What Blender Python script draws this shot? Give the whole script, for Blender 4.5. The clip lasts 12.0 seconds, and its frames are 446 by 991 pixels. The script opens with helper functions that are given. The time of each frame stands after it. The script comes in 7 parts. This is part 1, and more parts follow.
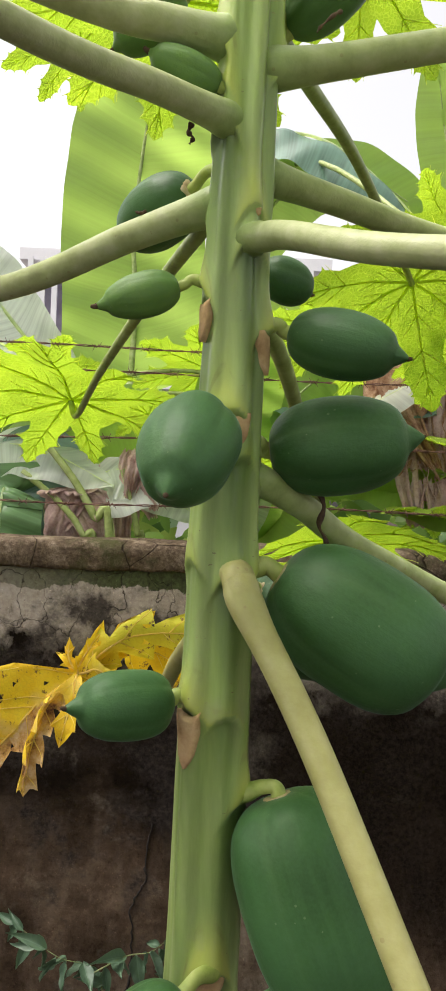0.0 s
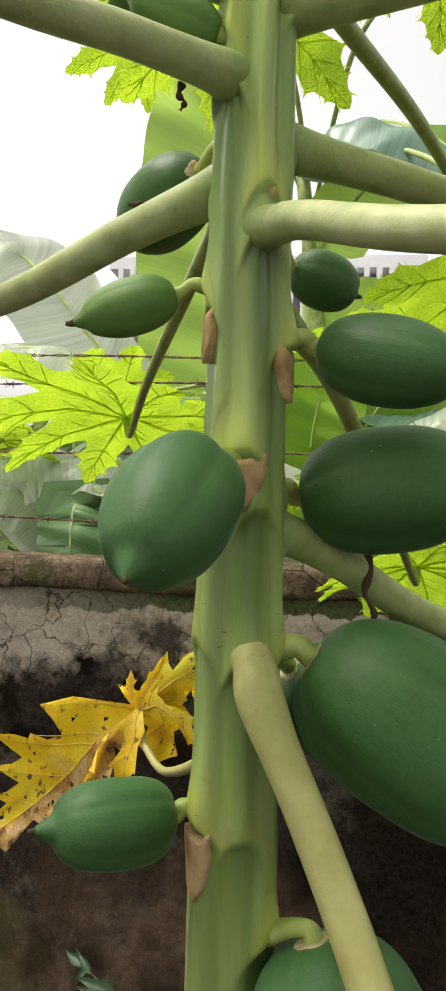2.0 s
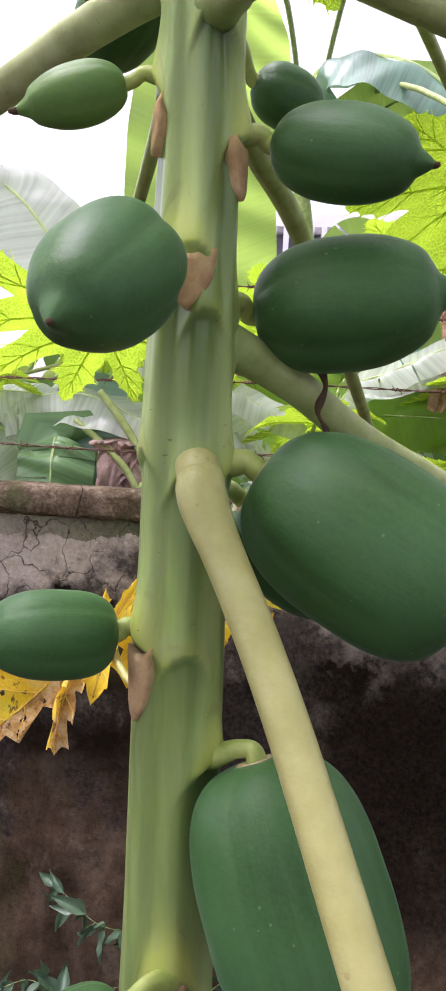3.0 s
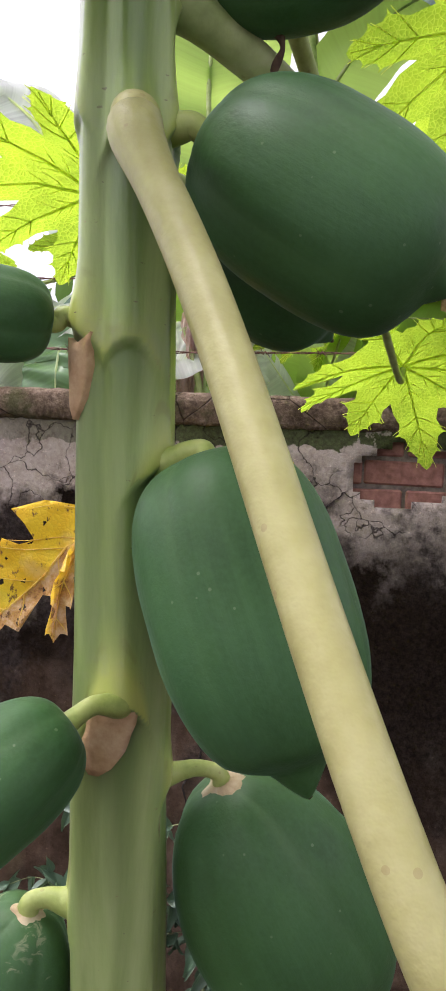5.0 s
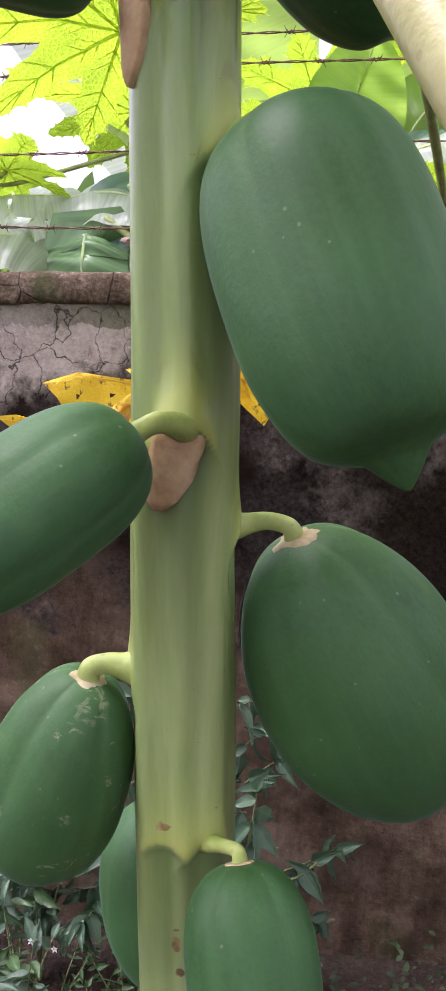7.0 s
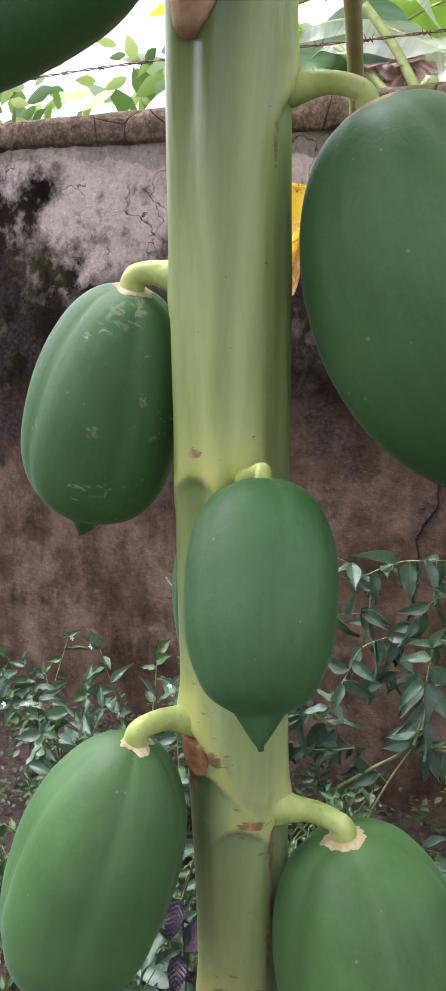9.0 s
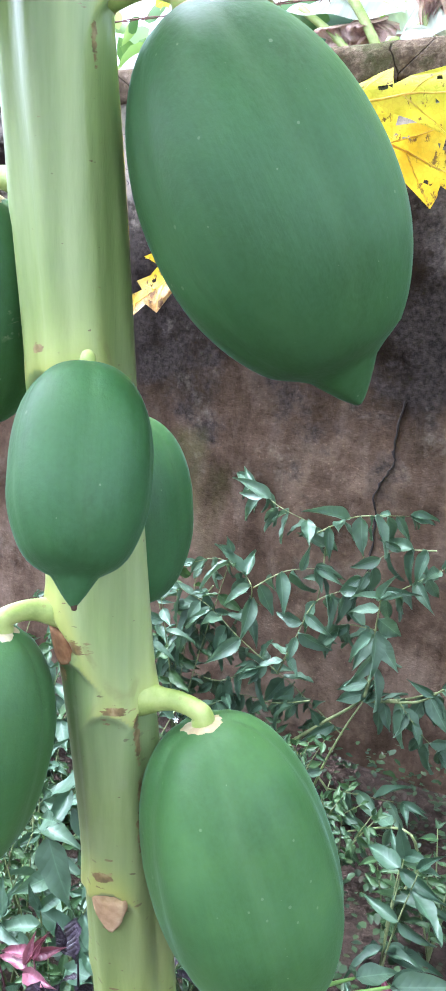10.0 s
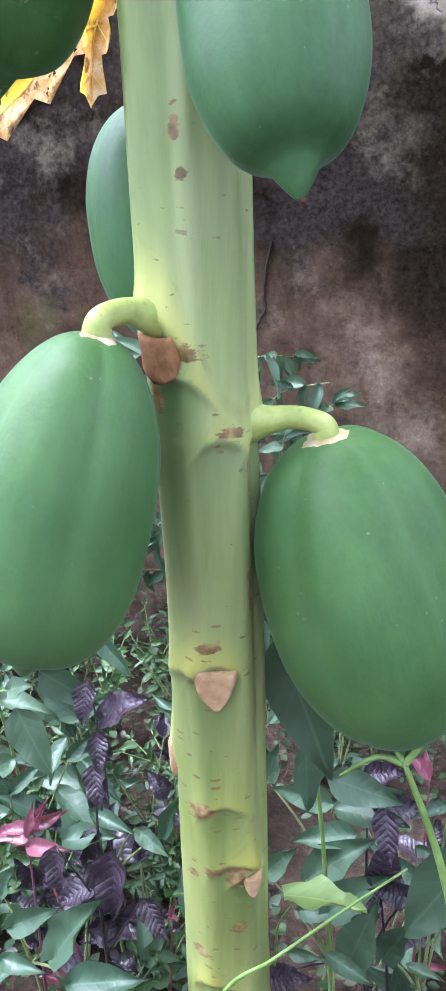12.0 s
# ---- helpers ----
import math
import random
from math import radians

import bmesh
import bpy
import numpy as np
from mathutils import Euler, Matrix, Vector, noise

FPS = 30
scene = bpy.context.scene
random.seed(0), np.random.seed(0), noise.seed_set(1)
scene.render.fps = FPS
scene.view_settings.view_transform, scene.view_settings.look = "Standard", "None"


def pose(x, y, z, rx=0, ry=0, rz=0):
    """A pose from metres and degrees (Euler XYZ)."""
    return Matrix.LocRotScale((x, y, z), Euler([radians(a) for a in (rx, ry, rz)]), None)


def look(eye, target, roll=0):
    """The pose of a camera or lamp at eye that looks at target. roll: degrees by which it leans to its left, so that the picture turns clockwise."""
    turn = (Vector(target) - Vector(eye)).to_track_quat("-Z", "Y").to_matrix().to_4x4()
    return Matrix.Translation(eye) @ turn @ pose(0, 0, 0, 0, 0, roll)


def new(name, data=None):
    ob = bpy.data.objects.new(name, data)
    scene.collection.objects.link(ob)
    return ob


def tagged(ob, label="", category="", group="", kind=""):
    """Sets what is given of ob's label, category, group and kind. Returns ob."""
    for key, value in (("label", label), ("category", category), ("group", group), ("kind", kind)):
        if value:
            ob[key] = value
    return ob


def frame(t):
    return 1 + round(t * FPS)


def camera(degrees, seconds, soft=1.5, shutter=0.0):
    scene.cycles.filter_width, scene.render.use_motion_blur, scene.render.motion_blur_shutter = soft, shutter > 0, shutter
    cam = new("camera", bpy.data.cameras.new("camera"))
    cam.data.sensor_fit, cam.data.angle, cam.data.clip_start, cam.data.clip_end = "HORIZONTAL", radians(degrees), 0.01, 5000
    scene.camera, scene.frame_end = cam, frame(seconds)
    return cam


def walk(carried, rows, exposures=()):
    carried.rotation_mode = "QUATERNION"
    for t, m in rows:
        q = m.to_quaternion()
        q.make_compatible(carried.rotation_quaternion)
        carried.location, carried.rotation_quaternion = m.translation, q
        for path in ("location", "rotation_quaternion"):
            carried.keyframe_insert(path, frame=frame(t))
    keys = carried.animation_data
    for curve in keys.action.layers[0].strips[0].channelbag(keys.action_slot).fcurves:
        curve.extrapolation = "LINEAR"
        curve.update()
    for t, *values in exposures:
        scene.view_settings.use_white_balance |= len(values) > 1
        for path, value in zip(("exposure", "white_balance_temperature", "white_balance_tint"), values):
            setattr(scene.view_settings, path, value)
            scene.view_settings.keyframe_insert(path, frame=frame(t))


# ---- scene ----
cam = camera(32.0, 12.0, 2.0)
PATH = [
    (0, (-0.007, 0.086, 1.9), (0.017, 2.085, 1.93), 2.1),
    (0.5, (0.028, 0.148, 1.959), (0.004, 2.145, 2.06), -0.7),
    (1, (0.06, 0.217, 1.993), (-0.079, 2.21, 2.084), -0.3),
    (1.5, (0.054, 0.24, 1.993), (-0.149, 2.228, 2.053), 1.6),
    (2, (0.057, 0.248, 1.949), (-0.17, 2.235, 1.978), 1.6),
    (2.5, (0.069, 0.265, 1.892), (-0.163, 2.252, 1.874), 2.7),
    (3, (0.092, 0.271, 1.831), (-0.112, 2.26, 1.786), 2.8),
    (3.5, (0.124, 0.297, 1.784), (-0.057, 2.287, 1.705), 2.4),
    (3.7, (0.138, 0.309, 1.761), (-0.058, 2.297, 1.673), 2.5),
    (5.3, (0.15, 0.33, 1.605), (-0.123, 2.307, 1.471), 2.6),
    (5.5, (0.134, 0.353, 1.591), (-0.144, 2.323, 1.39), 2.7),
    (6, (0.101, 0.368, 1.536), (-0.193, 2.328, 1.267), 2.3),
    (6.5, (0.101, 0.363, 1.515), (-0.188, 2.324, 1.25), 1.6),
    (6.7, (0.104, 0.361, 1.5), (-0.188, 2.322, 1.236), 1.2),
    (8.3, (0.202, 0.418, 1.287), (-0.476, 2.273, 0.973), 3.2),
    (8.5, (0.214, 0.424, 1.282), (-0.544, 2.243, 0.944), 2.6),
    (9, (0.245, 0.45, 1.23), (-0.652, 2.178, 0.77), 2.6),
    (9.5, (0.322, 0.474, 1.199), (-0.592, 2.178, 0.691), 1.6),
    (10, (0.373, 0.463, 1.18), (-0.525, 2.178, 0.677), 2.7),
    (10.5, (0.353, 0.438, 1.119), (-0.547, 2.133, 0.556), 2.3),
    (11, (0.29, 0.449, 1.03), (-0.6, 2.131, 0.416), 0.9),
    (11.5, (0.215, 0.455, 0.977), (-0.456, 2.235, 0.36), 1.1),
    (12, (0.125, 0.417, 0.976), (-0.242, 2.267, 0.313), -0.1),
]
EXPOSURES = [(0.0, 0.36, 6750, 12), (2.5, 0.28, 7000, 9), (3.0, 0.67, 6150, 27), (3.5, 0.57, 6350, 23), (6.5, 0.79, 6000, 32), (8.5, 1.06, 6000, 28), (9.0, 1.15, 5970, 26), (9.6, 1.83, 5450, 16), (10.5, 2.18, 5220, 16), (11.2, 1.94, 5450, 22), (12.0, 1.95, 5350, 23)]
walk(cam, [(t, look(eye, target, roll)) for t, eye, target, roll in PATH], EXPOSURES)

# ---- sky and sun: a bright overcast day ----
world = bpy.data.worlds.new("overcast_sky")
scene.world = world
world.use_nodes = True
wn, wl = world.node_tree.nodes, world.node_tree.links
wn.clear()
sky = wn.new("ShaderNodeTexSky")
sky.sky_type, sky.sun_disc = "NISHITA", False
sky.sun_elevation, sky.sun_rotation = radians(66), radians(262)
sky.air_density, sky.dust_density, sky.ozone_density = 1.0, 6.0, 0.3
soft_sky = wn.new("ShaderNodeHueSaturation")
soft_sky.inputs["Saturation"].default_value, soft_sky.inputs["Value"].default_value = 0.2, 1.75
back = wn.new("ShaderNodeBackground")
back.inputs["Strength"].default_value = 0.15
wout = wn.new("ShaderNodeOutputWorld")
wl.new(sky.outputs["Color"], soft_sky.inputs["Color"])
wl.new(soft_sky.outputs["Color"], back.inputs["Color"])
wl.new(back.outputs["Background"], wout.inputs["Surface"])

sun_data = bpy.data.lights.new("sun", "SUN")
sun_data.energy, sun_data.angle, sun_data.color = 1.5, radians(25), (1.0, 0.97, 0.92)
sun = new("sun", sun_data)
sun.matrix_world = look((-3.0, -0.4, 6.8), (0, 0, 0))

GROUND = -0.15
WALL_Y = 2.47
WALL_TOP = 1.785


# ---- materials ----
class Mat:
    """A node material with short ways to add nodes."""

    def __init__(self, name):
        self.m = bpy.data.materials.new(name)
        self.m.use_nodes = True
        self.t = self.m.node_tree
        self.n, self.l = self.t.nodes, self.t.links
        self.n.clear()
        self.out = self.n.new("ShaderNodeOutputMaterial")
        self.p = self.n.new("ShaderNodeBsdfPrincipled")
        self.l.new(self.p.outputs[0], self.out.inputs[0])
        self.tc = self.n.new("ShaderNodeTexCoord")

    def put(self, socket, value):
        if hasattr(value, "is_linked"):
            self.l.new(value, socket)
        elif isinstance(value, tuple) and len(value) == 3 and socket.type == "RGBA":
            socket.default_value = (*value, 1)
        else:
            socket.default_value = value

    def coords(self, scale=(1, 1, 1), kind="Object"):
        mp = self.n.new("ShaderNodeMapping")
        mp.inputs["Scale"].default_value = scale
        self.l.new(self.tc.outputs[kind], mp.inputs["Vector"])
        return mp.outputs[0]

    def noise(self, scale, detail=4, rough=0.55, vec=None, distort=0.0):
        nd = self.n.new("ShaderNodeTexNoise")
        nd.inputs["Scale"].default_value, nd.inputs["Detail"].default_value = scale, detail
        nd.inputs["Roughness"].default_value, nd.inputs["Distortion"].default_value = rough, distort
        self.l.new(vec if vec is not None else self.tc.outputs["Object"], nd.inputs["Vector"])
        return nd.outputs["Fac"]

    def voronoi(self, scale, feature="F1", vec=None, rand=1.0):
        nd = self.n.new("ShaderNodeTexVoronoi")
        nd.feature = feature
        nd.inputs["Scale"].default_value, nd.inputs["Randomness"].default_value = scale, rand
        self.l.new(vec if vec is not None else self.tc.outputs["Object"], nd.inputs["Vector"])
        return nd.outputs["Distance"]

    def wave(self, scale, distort=2.0, vec=None, direction="X"):
        nd = self.n.new("ShaderNodeTexWave")
        nd.bands_direction = direction
        nd.inputs["Scale"].default_value, nd.inputs["Distortion"].default_value = scale, distort
        self.l.new(vec if vec is not None else self.tc.outputs["Object"], nd.inputs["Vector"])
        return nd.outputs["Fac"]

    def ramp(self, fac, stops, soft="LINEAR"):
        nd = self.n.new("ShaderNodeValToRGB")
        nd.color_ramp.interpolation = soft
        els = nd.color_ramp.elements
        while len(els) < len(stops):
            els.new(0.5)
        for e, (pos, col) in zip(els, stops):
            e.position = pos
            e.color = (*col, 1) if isinstance(col, tuple) else (col, col, col, 1)
        self.put(nd.inputs["Fac"], fac)
        return nd.outputs["Color"]

    def mix(self, fac, a, b, mode="MIX"):
        nd = self.n.new("ShaderNodeMix")
        nd.data_type, nd.blend_type = "RGBA", mode
        self.put(nd.inputs["Factor"], fac)
        self.put(nd.inputs[6], a)
        self.put(nd.inputs[7], b)
        return nd.outputs[2]

    def math(self, op, a, b=0.0):
        nd = self.n.new("ShaderNodeMath")
        nd.operation = op
        self.put(nd.inputs[0], a)
        self.put(nd.inputs[1], b)
        return nd.outputs[0]

    def axis(self, which, kind="Object"):
        nd = self.n.new("ShaderNodeSeparateXYZ")
        self.l.new(self.tc.outputs[kind], nd.inputs[0])
        return nd.outputs[which]

    def random(self):
        return self.n.new("ShaderNodeObjectInfo").outputs["Random"]

    def island(self):
        return self.n.new("ShaderNodeNewGeometry").outputs["Random Per Island"]

    def bump(self, height, strength=0.3, distance=0.01):
        nd = self.n.new("ShaderNodeBump")
        nd.inputs["Strength"].default_value, nd.inputs["Distance"].default_value = strength, distance
        self.l.new(height, nd.inputs["Height"])
        self.l.new(nd.outputs[0], self.p.inputs["Normal"])
        return nd.outputs[0]

    def set(self, color=None, rough=None, spec=None, **more):
        if color is not None:
            self.put(self.p.inputs["Base Color"], color)
        if rough is not None:
            self.put(self.p.inputs["Roughness"], rough)
        if spec is not None:
            self.put(self.p.inputs["Specular IOR Level"], spec)
        for k, v in more.items():
            self.put(self.p.inputs[k.replace("_", " ")], v)
        return self

    def leafy(self, color, amount=0.45, normal=None):
        """Lets light through the thin blade."""
        tr = self.n.new("ShaderNodeBsdfTranslucent")
        self.put(tr.inputs["Color"], color)
        if normal is not None:
            self.l.new(normal, tr.inputs["Normal"])
        mx = self.n.new("ShaderNodeMixShader")
        mx.inputs[0].default_value = amount
        self.l.new(self.p.outputs[0], mx.inputs[1])
        self.l.new(tr.outputs[0], mx.inputs[2])
        self.l.new(mx.outputs[0], self.out.inputs[0])
        return self


def trunk_material():
    m = Mat("papaya_bark_green")
    streak = m.noise(1.0, 5, 0.6, m.coords((34, 34, 1.2)))
    broad = m.noise(7.0, 3)
    fine = m.noise(160.0, 3, 0.6, m.coords((1, 1, 0.25)))
    col = m.ramp(streak, [(0.30, (0.175, 0.250, 0.076)), (0.47, (0.265, 0.345, 0.122)), (0.68, (0.38, 0.45, 0.205))])
    col = m.mix(m.ramp(broad, [(0.45, 0.0), (0.7, 0.6)]), col, (0.27, 0.335, 0.17))
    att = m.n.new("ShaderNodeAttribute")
    att.attribute_name = "node_tint_shade"
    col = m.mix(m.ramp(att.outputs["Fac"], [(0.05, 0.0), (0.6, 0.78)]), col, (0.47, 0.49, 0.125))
    # dark green below a node, with the shade under its shoulder painted in
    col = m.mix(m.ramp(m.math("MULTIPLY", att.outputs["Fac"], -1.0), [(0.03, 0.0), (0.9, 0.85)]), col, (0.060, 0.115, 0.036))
    ring = m.math("MULTIPLY", m.ramp(att.outputs["Fac"], [(0.16, 0.0), (0.20, 1.0), (0.27, 1.0), (0.31, 0.0)]), m.ramp(m.noise(30.0, 4), [(0.50, 0.0), (0.62, 0.5)]))
    col = m.mix(ring, col, (0.24, 0.24, 0.09))
    col = m.mix(m.ramp(m.math("MULTIPLY", m.axis(2), 0.4), [(0.30, 0.0), (0.75, 1.0)]), col, m.mix(1.0, col, (0.93, 1.0, 0.76), "MULTIPLY"))
    col = m.mix(m.ramp(m.math("MULTIPLY", m.axis(2), 0.5), [(0.22, 1.0), (0.42, 0.0)]), col, m.mix(1.0, col, (0.89, 0.85, 0.62), "MULTIPLY"))
    # brown flecks, many near the foot and few high up
    fleck = m.math("ADD", m.voronoi(58.0, "F1", m.coords((0.75, 0.75, 2.2))), m.math("MULTIPLY", m.math("SUBTRACT", m.noise(170.0, 4, 0.7), 0.5), 0.55))
    low = m.ramp(m.math("MULTIPLY", m.axis(2), 0.5), [(0.0, 0.25), (0.30, 0.22), (0.46, 0.15), (0.58, 0.06), (1.0, 0.035)])
    spot = m.math("LESS_THAN", fleck, m.math("MULTIPLY", low, m.ramp(m.noise(11.0, 3), [(0.42, 0.0), (0.58, 1.0)])))
    col = m.mix(m.math("MULTIPLY", spot, m.ramp(m.noise(25.0, 3), [(0.35, 0.35), (0.6, 0.85)])), col, m.ramp(m.noise(50.0, 3), [(0.4, (0.075, 0.040, 0.018)), (0.6, (0.18, 0.10, 0.045))]))
    cork = m.n.new("ShaderNodeAttribute")
    cork.attribute_name = "cork"
    rust = m.ramp(m.math("ADD", cork.outputs["Fac"], m.math("MULTIPLY", m.math("SUBTRACT", m.noise(75.0, 5, 0.7, m.coords((0.6, 0.6, 1.6))), 0.5), 2.4)), [(0.46, 0.0), (0.58, 0.85)])
    col = m.mix(rust, col, m.ramp(m.noise(90.0, 4), [(0.35, (0.10, 0.045, 0.018)), (0.5, (0.22, 0.12, 0.05)), (0.68, (0.42, 0.30, 0.16))]))
    rub = m.ramp(m.noise(16.0, 5, 0.65), [(0.62, 0.0), (0.75, 0.45)])
    col = m.mix(rub, col, (0.30, 0.33, 0.19))
    m.set(col, m.ramp(broad, [(0.3, 0.30), (0.7, 0.46)]), 0.5)
    m.p.inputs["Coat Weight"].default_value, m.p.inputs["Coat Roughness"].default_value = 0.35, 0.28
    m.bump(m.math("ADD", m.math("MULTIPLY", streak, 1.0), m.math("MULTIPLY", fine, 0.5)), 0.30, 0.003)
    m.p.inputs["Subsurface Weight"].default_value = 0.05
    m.p.inputs["Subsurface Radius"].default_value = (0.004, 0.006, 0.002)
    return m.m


def fruit_material(name="papaya_skin_green", young=0.0, scratched=False):
    m = Mat(name)
    n1, n2 = m.noise(14.0, 4, 0.6), m.noise(260.0, 3, 0.6)
    along = m.noise(1.0, 4, 0.6, m.coords((120, 120, 5)))
    col = m.ramp(n1, [(0.3, (0.020, 0.070, 0.014)), (0.55, (0.031, 0.101, 0.023)), (0.75, (0.050, 0.136, 0.035))])
    col = m.mix(m.ramp(m.random(), [(0.0, 0.0), (1.0, 0.30)]), col, (0.056, 0.130, 0.036))
    col = m.mix(m.ramp(along, [(0.42, 0.0), (0.75, 0.35)]), col, (0.062, 0.150, 0.048))
    if young:
        col = m.mix(young, col, m.ramp(n1, [(0.3, (0.085, 0.185, 0.032)), (0.7, (0.175, 0.290, 0.062))]))
    att = m.n.new("ShaderNodeAttribute")
    att.attribute_name = "rib"
    col = m.mix(m.math("MULTIPLY", att.outputs["Fac"], 0.42), col, (0.105, 0.185, 0.075))
    fine = m.ramp(n2, [(0.35, 0.0), (0.7, 0.22)])
    col = m.mix(fine, col, (0.066, 0.158, 0.068))
    dots = m.math("LESS_THAN", m.math("ADD", m.voronoi(58.0), m.math("MULTIPLY", m.noise(9.0, 2), 0.22)), 0.155)
    col = m.mix(m.math("MULTIPLY", dots, 0.40), col, (0.22, 0.28, 0.16))
    scar = m.ramp(m.noise(30.0, 6, 0.75, m.coords((1, 1, 0.5))), [(0.70, 0.0), (0.76, 0.55)])
    col = m.mix(scar, col, (0.27, 0.25, 0.13))
    if scratched:
        dash = m.ramp(m.noise(95.0, 5, 0.7, m.coords((0.8, 0.8, 1.3)), 0.8), [(0.55, 0.0), (0.61, 1.0)])
        where = m.ramp(m.noise(24.0, 3), [(0.575, 0.0), (0.625, 1.0)])
        col = m.mix(m.math("MULTIPLY", m.math("MULTIPLY", dash, where), 0.5), col, (0.42, 0.41, 0.25))
    bloom = m.ramp(m.noise(6.0, 4, 0.6), [(0.40, 0.0), (0.75, 0.4)])
    col = m.mix(bloom, col, (0.066, 0.156, 0.084))
    m.set(col, m.ramp(n1, [(0.3, 0.46), (0.7, 0.60)]), 0.38, Sheen_Weight=m.ramp(bloom, [(0.0, 0.11), (0.4, 0.26)]), Sheen_Roughness=0.22, Sheen_Tint=(0.62, 0.95, 0.98))
    m.bump(m.math("ADD", m.math("MULTIPLY", n2, 0.6), m.math("ADD", m.math("MULTIPLY", n1, 2.5), along)), 0.16, 0.003)
    m.p.inputs["Subsurface Weight"].default_value = 0.04
    m.p.inputs["Subsurface Radius"].default_value = (0.003, 0.006, 0.002)
    return m.m


def stalk_material(name, dark, mid, light, rough=0.45, sheer=0.0):
    m = Mat(name)
    streak = m.noise(40.0, 4, 0.6)
    col = m.ramp(streak, [(0.3, dark), (0.5, mid), (0.72, light)])
    near = m.n.new("ShaderNodeAttribute")
    near.attribute_name = "near_trunk"
    col = m.mix(m.math("MULTIPLY", near.outputs["Fac"], 0.95), col, m.ramp(streak, [(0.35, (0.205, 0.285, 0.090)), (0.65, (0.30, 0.385, 0.145))]))
    spot = m.math("LESS_THAN", m.voronoi(55.0), 0.10)
    col = m.mix(m.math("MULTIPLY", spot, 0.3), col, (0.20, 0.12, 0.05))
    m.set(col, rough, 0.4)
    m.bump(m.math("ADD", streak, m.noise(220.0, 2)), 0.2, 0.002)
    if sheer:
        m.leafy(m.mix(1.0, col, (1.5, 1.4, 1.2), "MULTIPLY"), sheer)
    m.p.inputs["Subsurface Weight"].default_value = 0.06
    m.p.inputs["Subsurface Radius"].default_value = (0.004, 0.005, 0.002)
    return m.m


def dry_material(name, dark, mid, light, leaf=0.0, relief=0.004):
    m = Mat(name)
    a, b = m.noise(26.0, 6, 0.65), m.noise(120.0, 4, 0.6)
    col = m.ramp(m.math("ADD", m.math("MULTIPLY", a, 0.7), m.math("MULTIPLY", b, 0.3)), [(0.32, dark), (0.5, mid), (0.68, light)])
    m.set(col, 0.85, 0.2)
    nb = m.bump(m.math("ADD", a, m.math("MULTIPLY", b, 0.5)), 0.6, relief)
    if leaf:
        m.leafy(col, leaf, nb)
    return m.m


def papaya_leaf_material(name, young, old, veins=(0.50, 0.60, 0.22), sheer=0.55):
    m = Mat(name)
    net = m.voronoi(105.0, "DISTANCE_TO_EDGE")
    blot = m.noise(9.0, 4)
    col = m.mix(m.ramp(blot, [(0.35, 0.0), (0.7, 1.0)]), old, young)
    col = m.mix(m.ramp(net, [(0.0, 0.65), (0.12, 0.0)]), col, (0.44, 0.56, 0.11))
    hole = m.ramp(m.noise(22.0, 4, 0.6), [(0.70, 0.0), (0.76, 0.8)])
    col = m.mix(hole, col, (0.33, 0.24, 0.08))
    m.set(col, 0.5, 0.4)
    nb = m.bump(m.math("ADD", m.ramp(net, [(0.0, 0.0), (0.25, 1.0)]), m.math("MULTIPLY", blot, 0.6)), 0.4, 0.004)
    glow = m.mix(0.5, col, young, "MIX")
    m.leafy(m.mix(1.0, glow, (1.25, 1.25, 0.8), "MULTIPLY"), sheer, nb)
    return m.m


def yellow_leaf_material():
    m = Mat("papaya_leaf_yellowed")
    net = m.voronoi(95.0, "DISTANCE_TO_EDGE")
    a = m.noise(7.0, 5, 0.65)
    col = m.ramp(a, [(0.26, (0.62, 0.33, 0.012)), (0.42, (0.74, 0.47, 0.014)), (0.60, (0.80, 0.60, 0.03)), (0.75, (0.76, 0.64, 0.08))])
    lobe = m.n.new("ShaderNodeAttribute")
    lobe.attribute_name = "lobe_state"
    grn = m.ramp(lobe.outputs["Fac"], [(0.2, 0.0), (1.0, 0.75)])
    col = m.mix(grn, col, (0.50, 0.60, 0.06))
    pale = m.ramp(m.noise(5.0, 4, 0.6), [(0.56, 0.0), (0.66, 0.55)])
    col = m.mix(pale, col, (0.72, 0.57, 0.26))
    gone = m.math("MULTIPLY", lobe.outputs["Fac"], -1.0)
    brown = m.ramp(m.math("ADD", gone, m.math("MULTIPLY", m.math("SUBTRACT", m.noise(16.0, 6, 0.7), 0.5), 1.3)), [(0.34, 0.0), (0.55, 1.0)])
    col = m.mix(brown, col, m.ramp(m.noise(24.0, 5, 0.7), [(0.34, (0.14, 0.055, 0.03)), (0.46, (0.50, 0.27, 0.08)), (0.62, (0.68, 0.50, 0.30))]))
    dead = m.ramp(m.noise(48.0, 6, 0.7, m.coords((1.0, 1.0, 0.6))), [(0.585, 0.0), (0.625, 0.9)])
    col = m.mix(dead, col, (0.12, 0.055, 0.03))
    col = m.mix(m.ramp(net, [(0.0, 0.35), (0.07, 0.0)]), col, (0.55, 0.38, 0.03))
    m.set(col, 0.6, 0.3)
    nb = m.bump(m.math("ADD", m.ramp(net, [(0.0, 0.0), (0.25, 0.5)]), a), 0.3, 0.003)
    m.leafy(col, 0.4, nb)
    return m.m


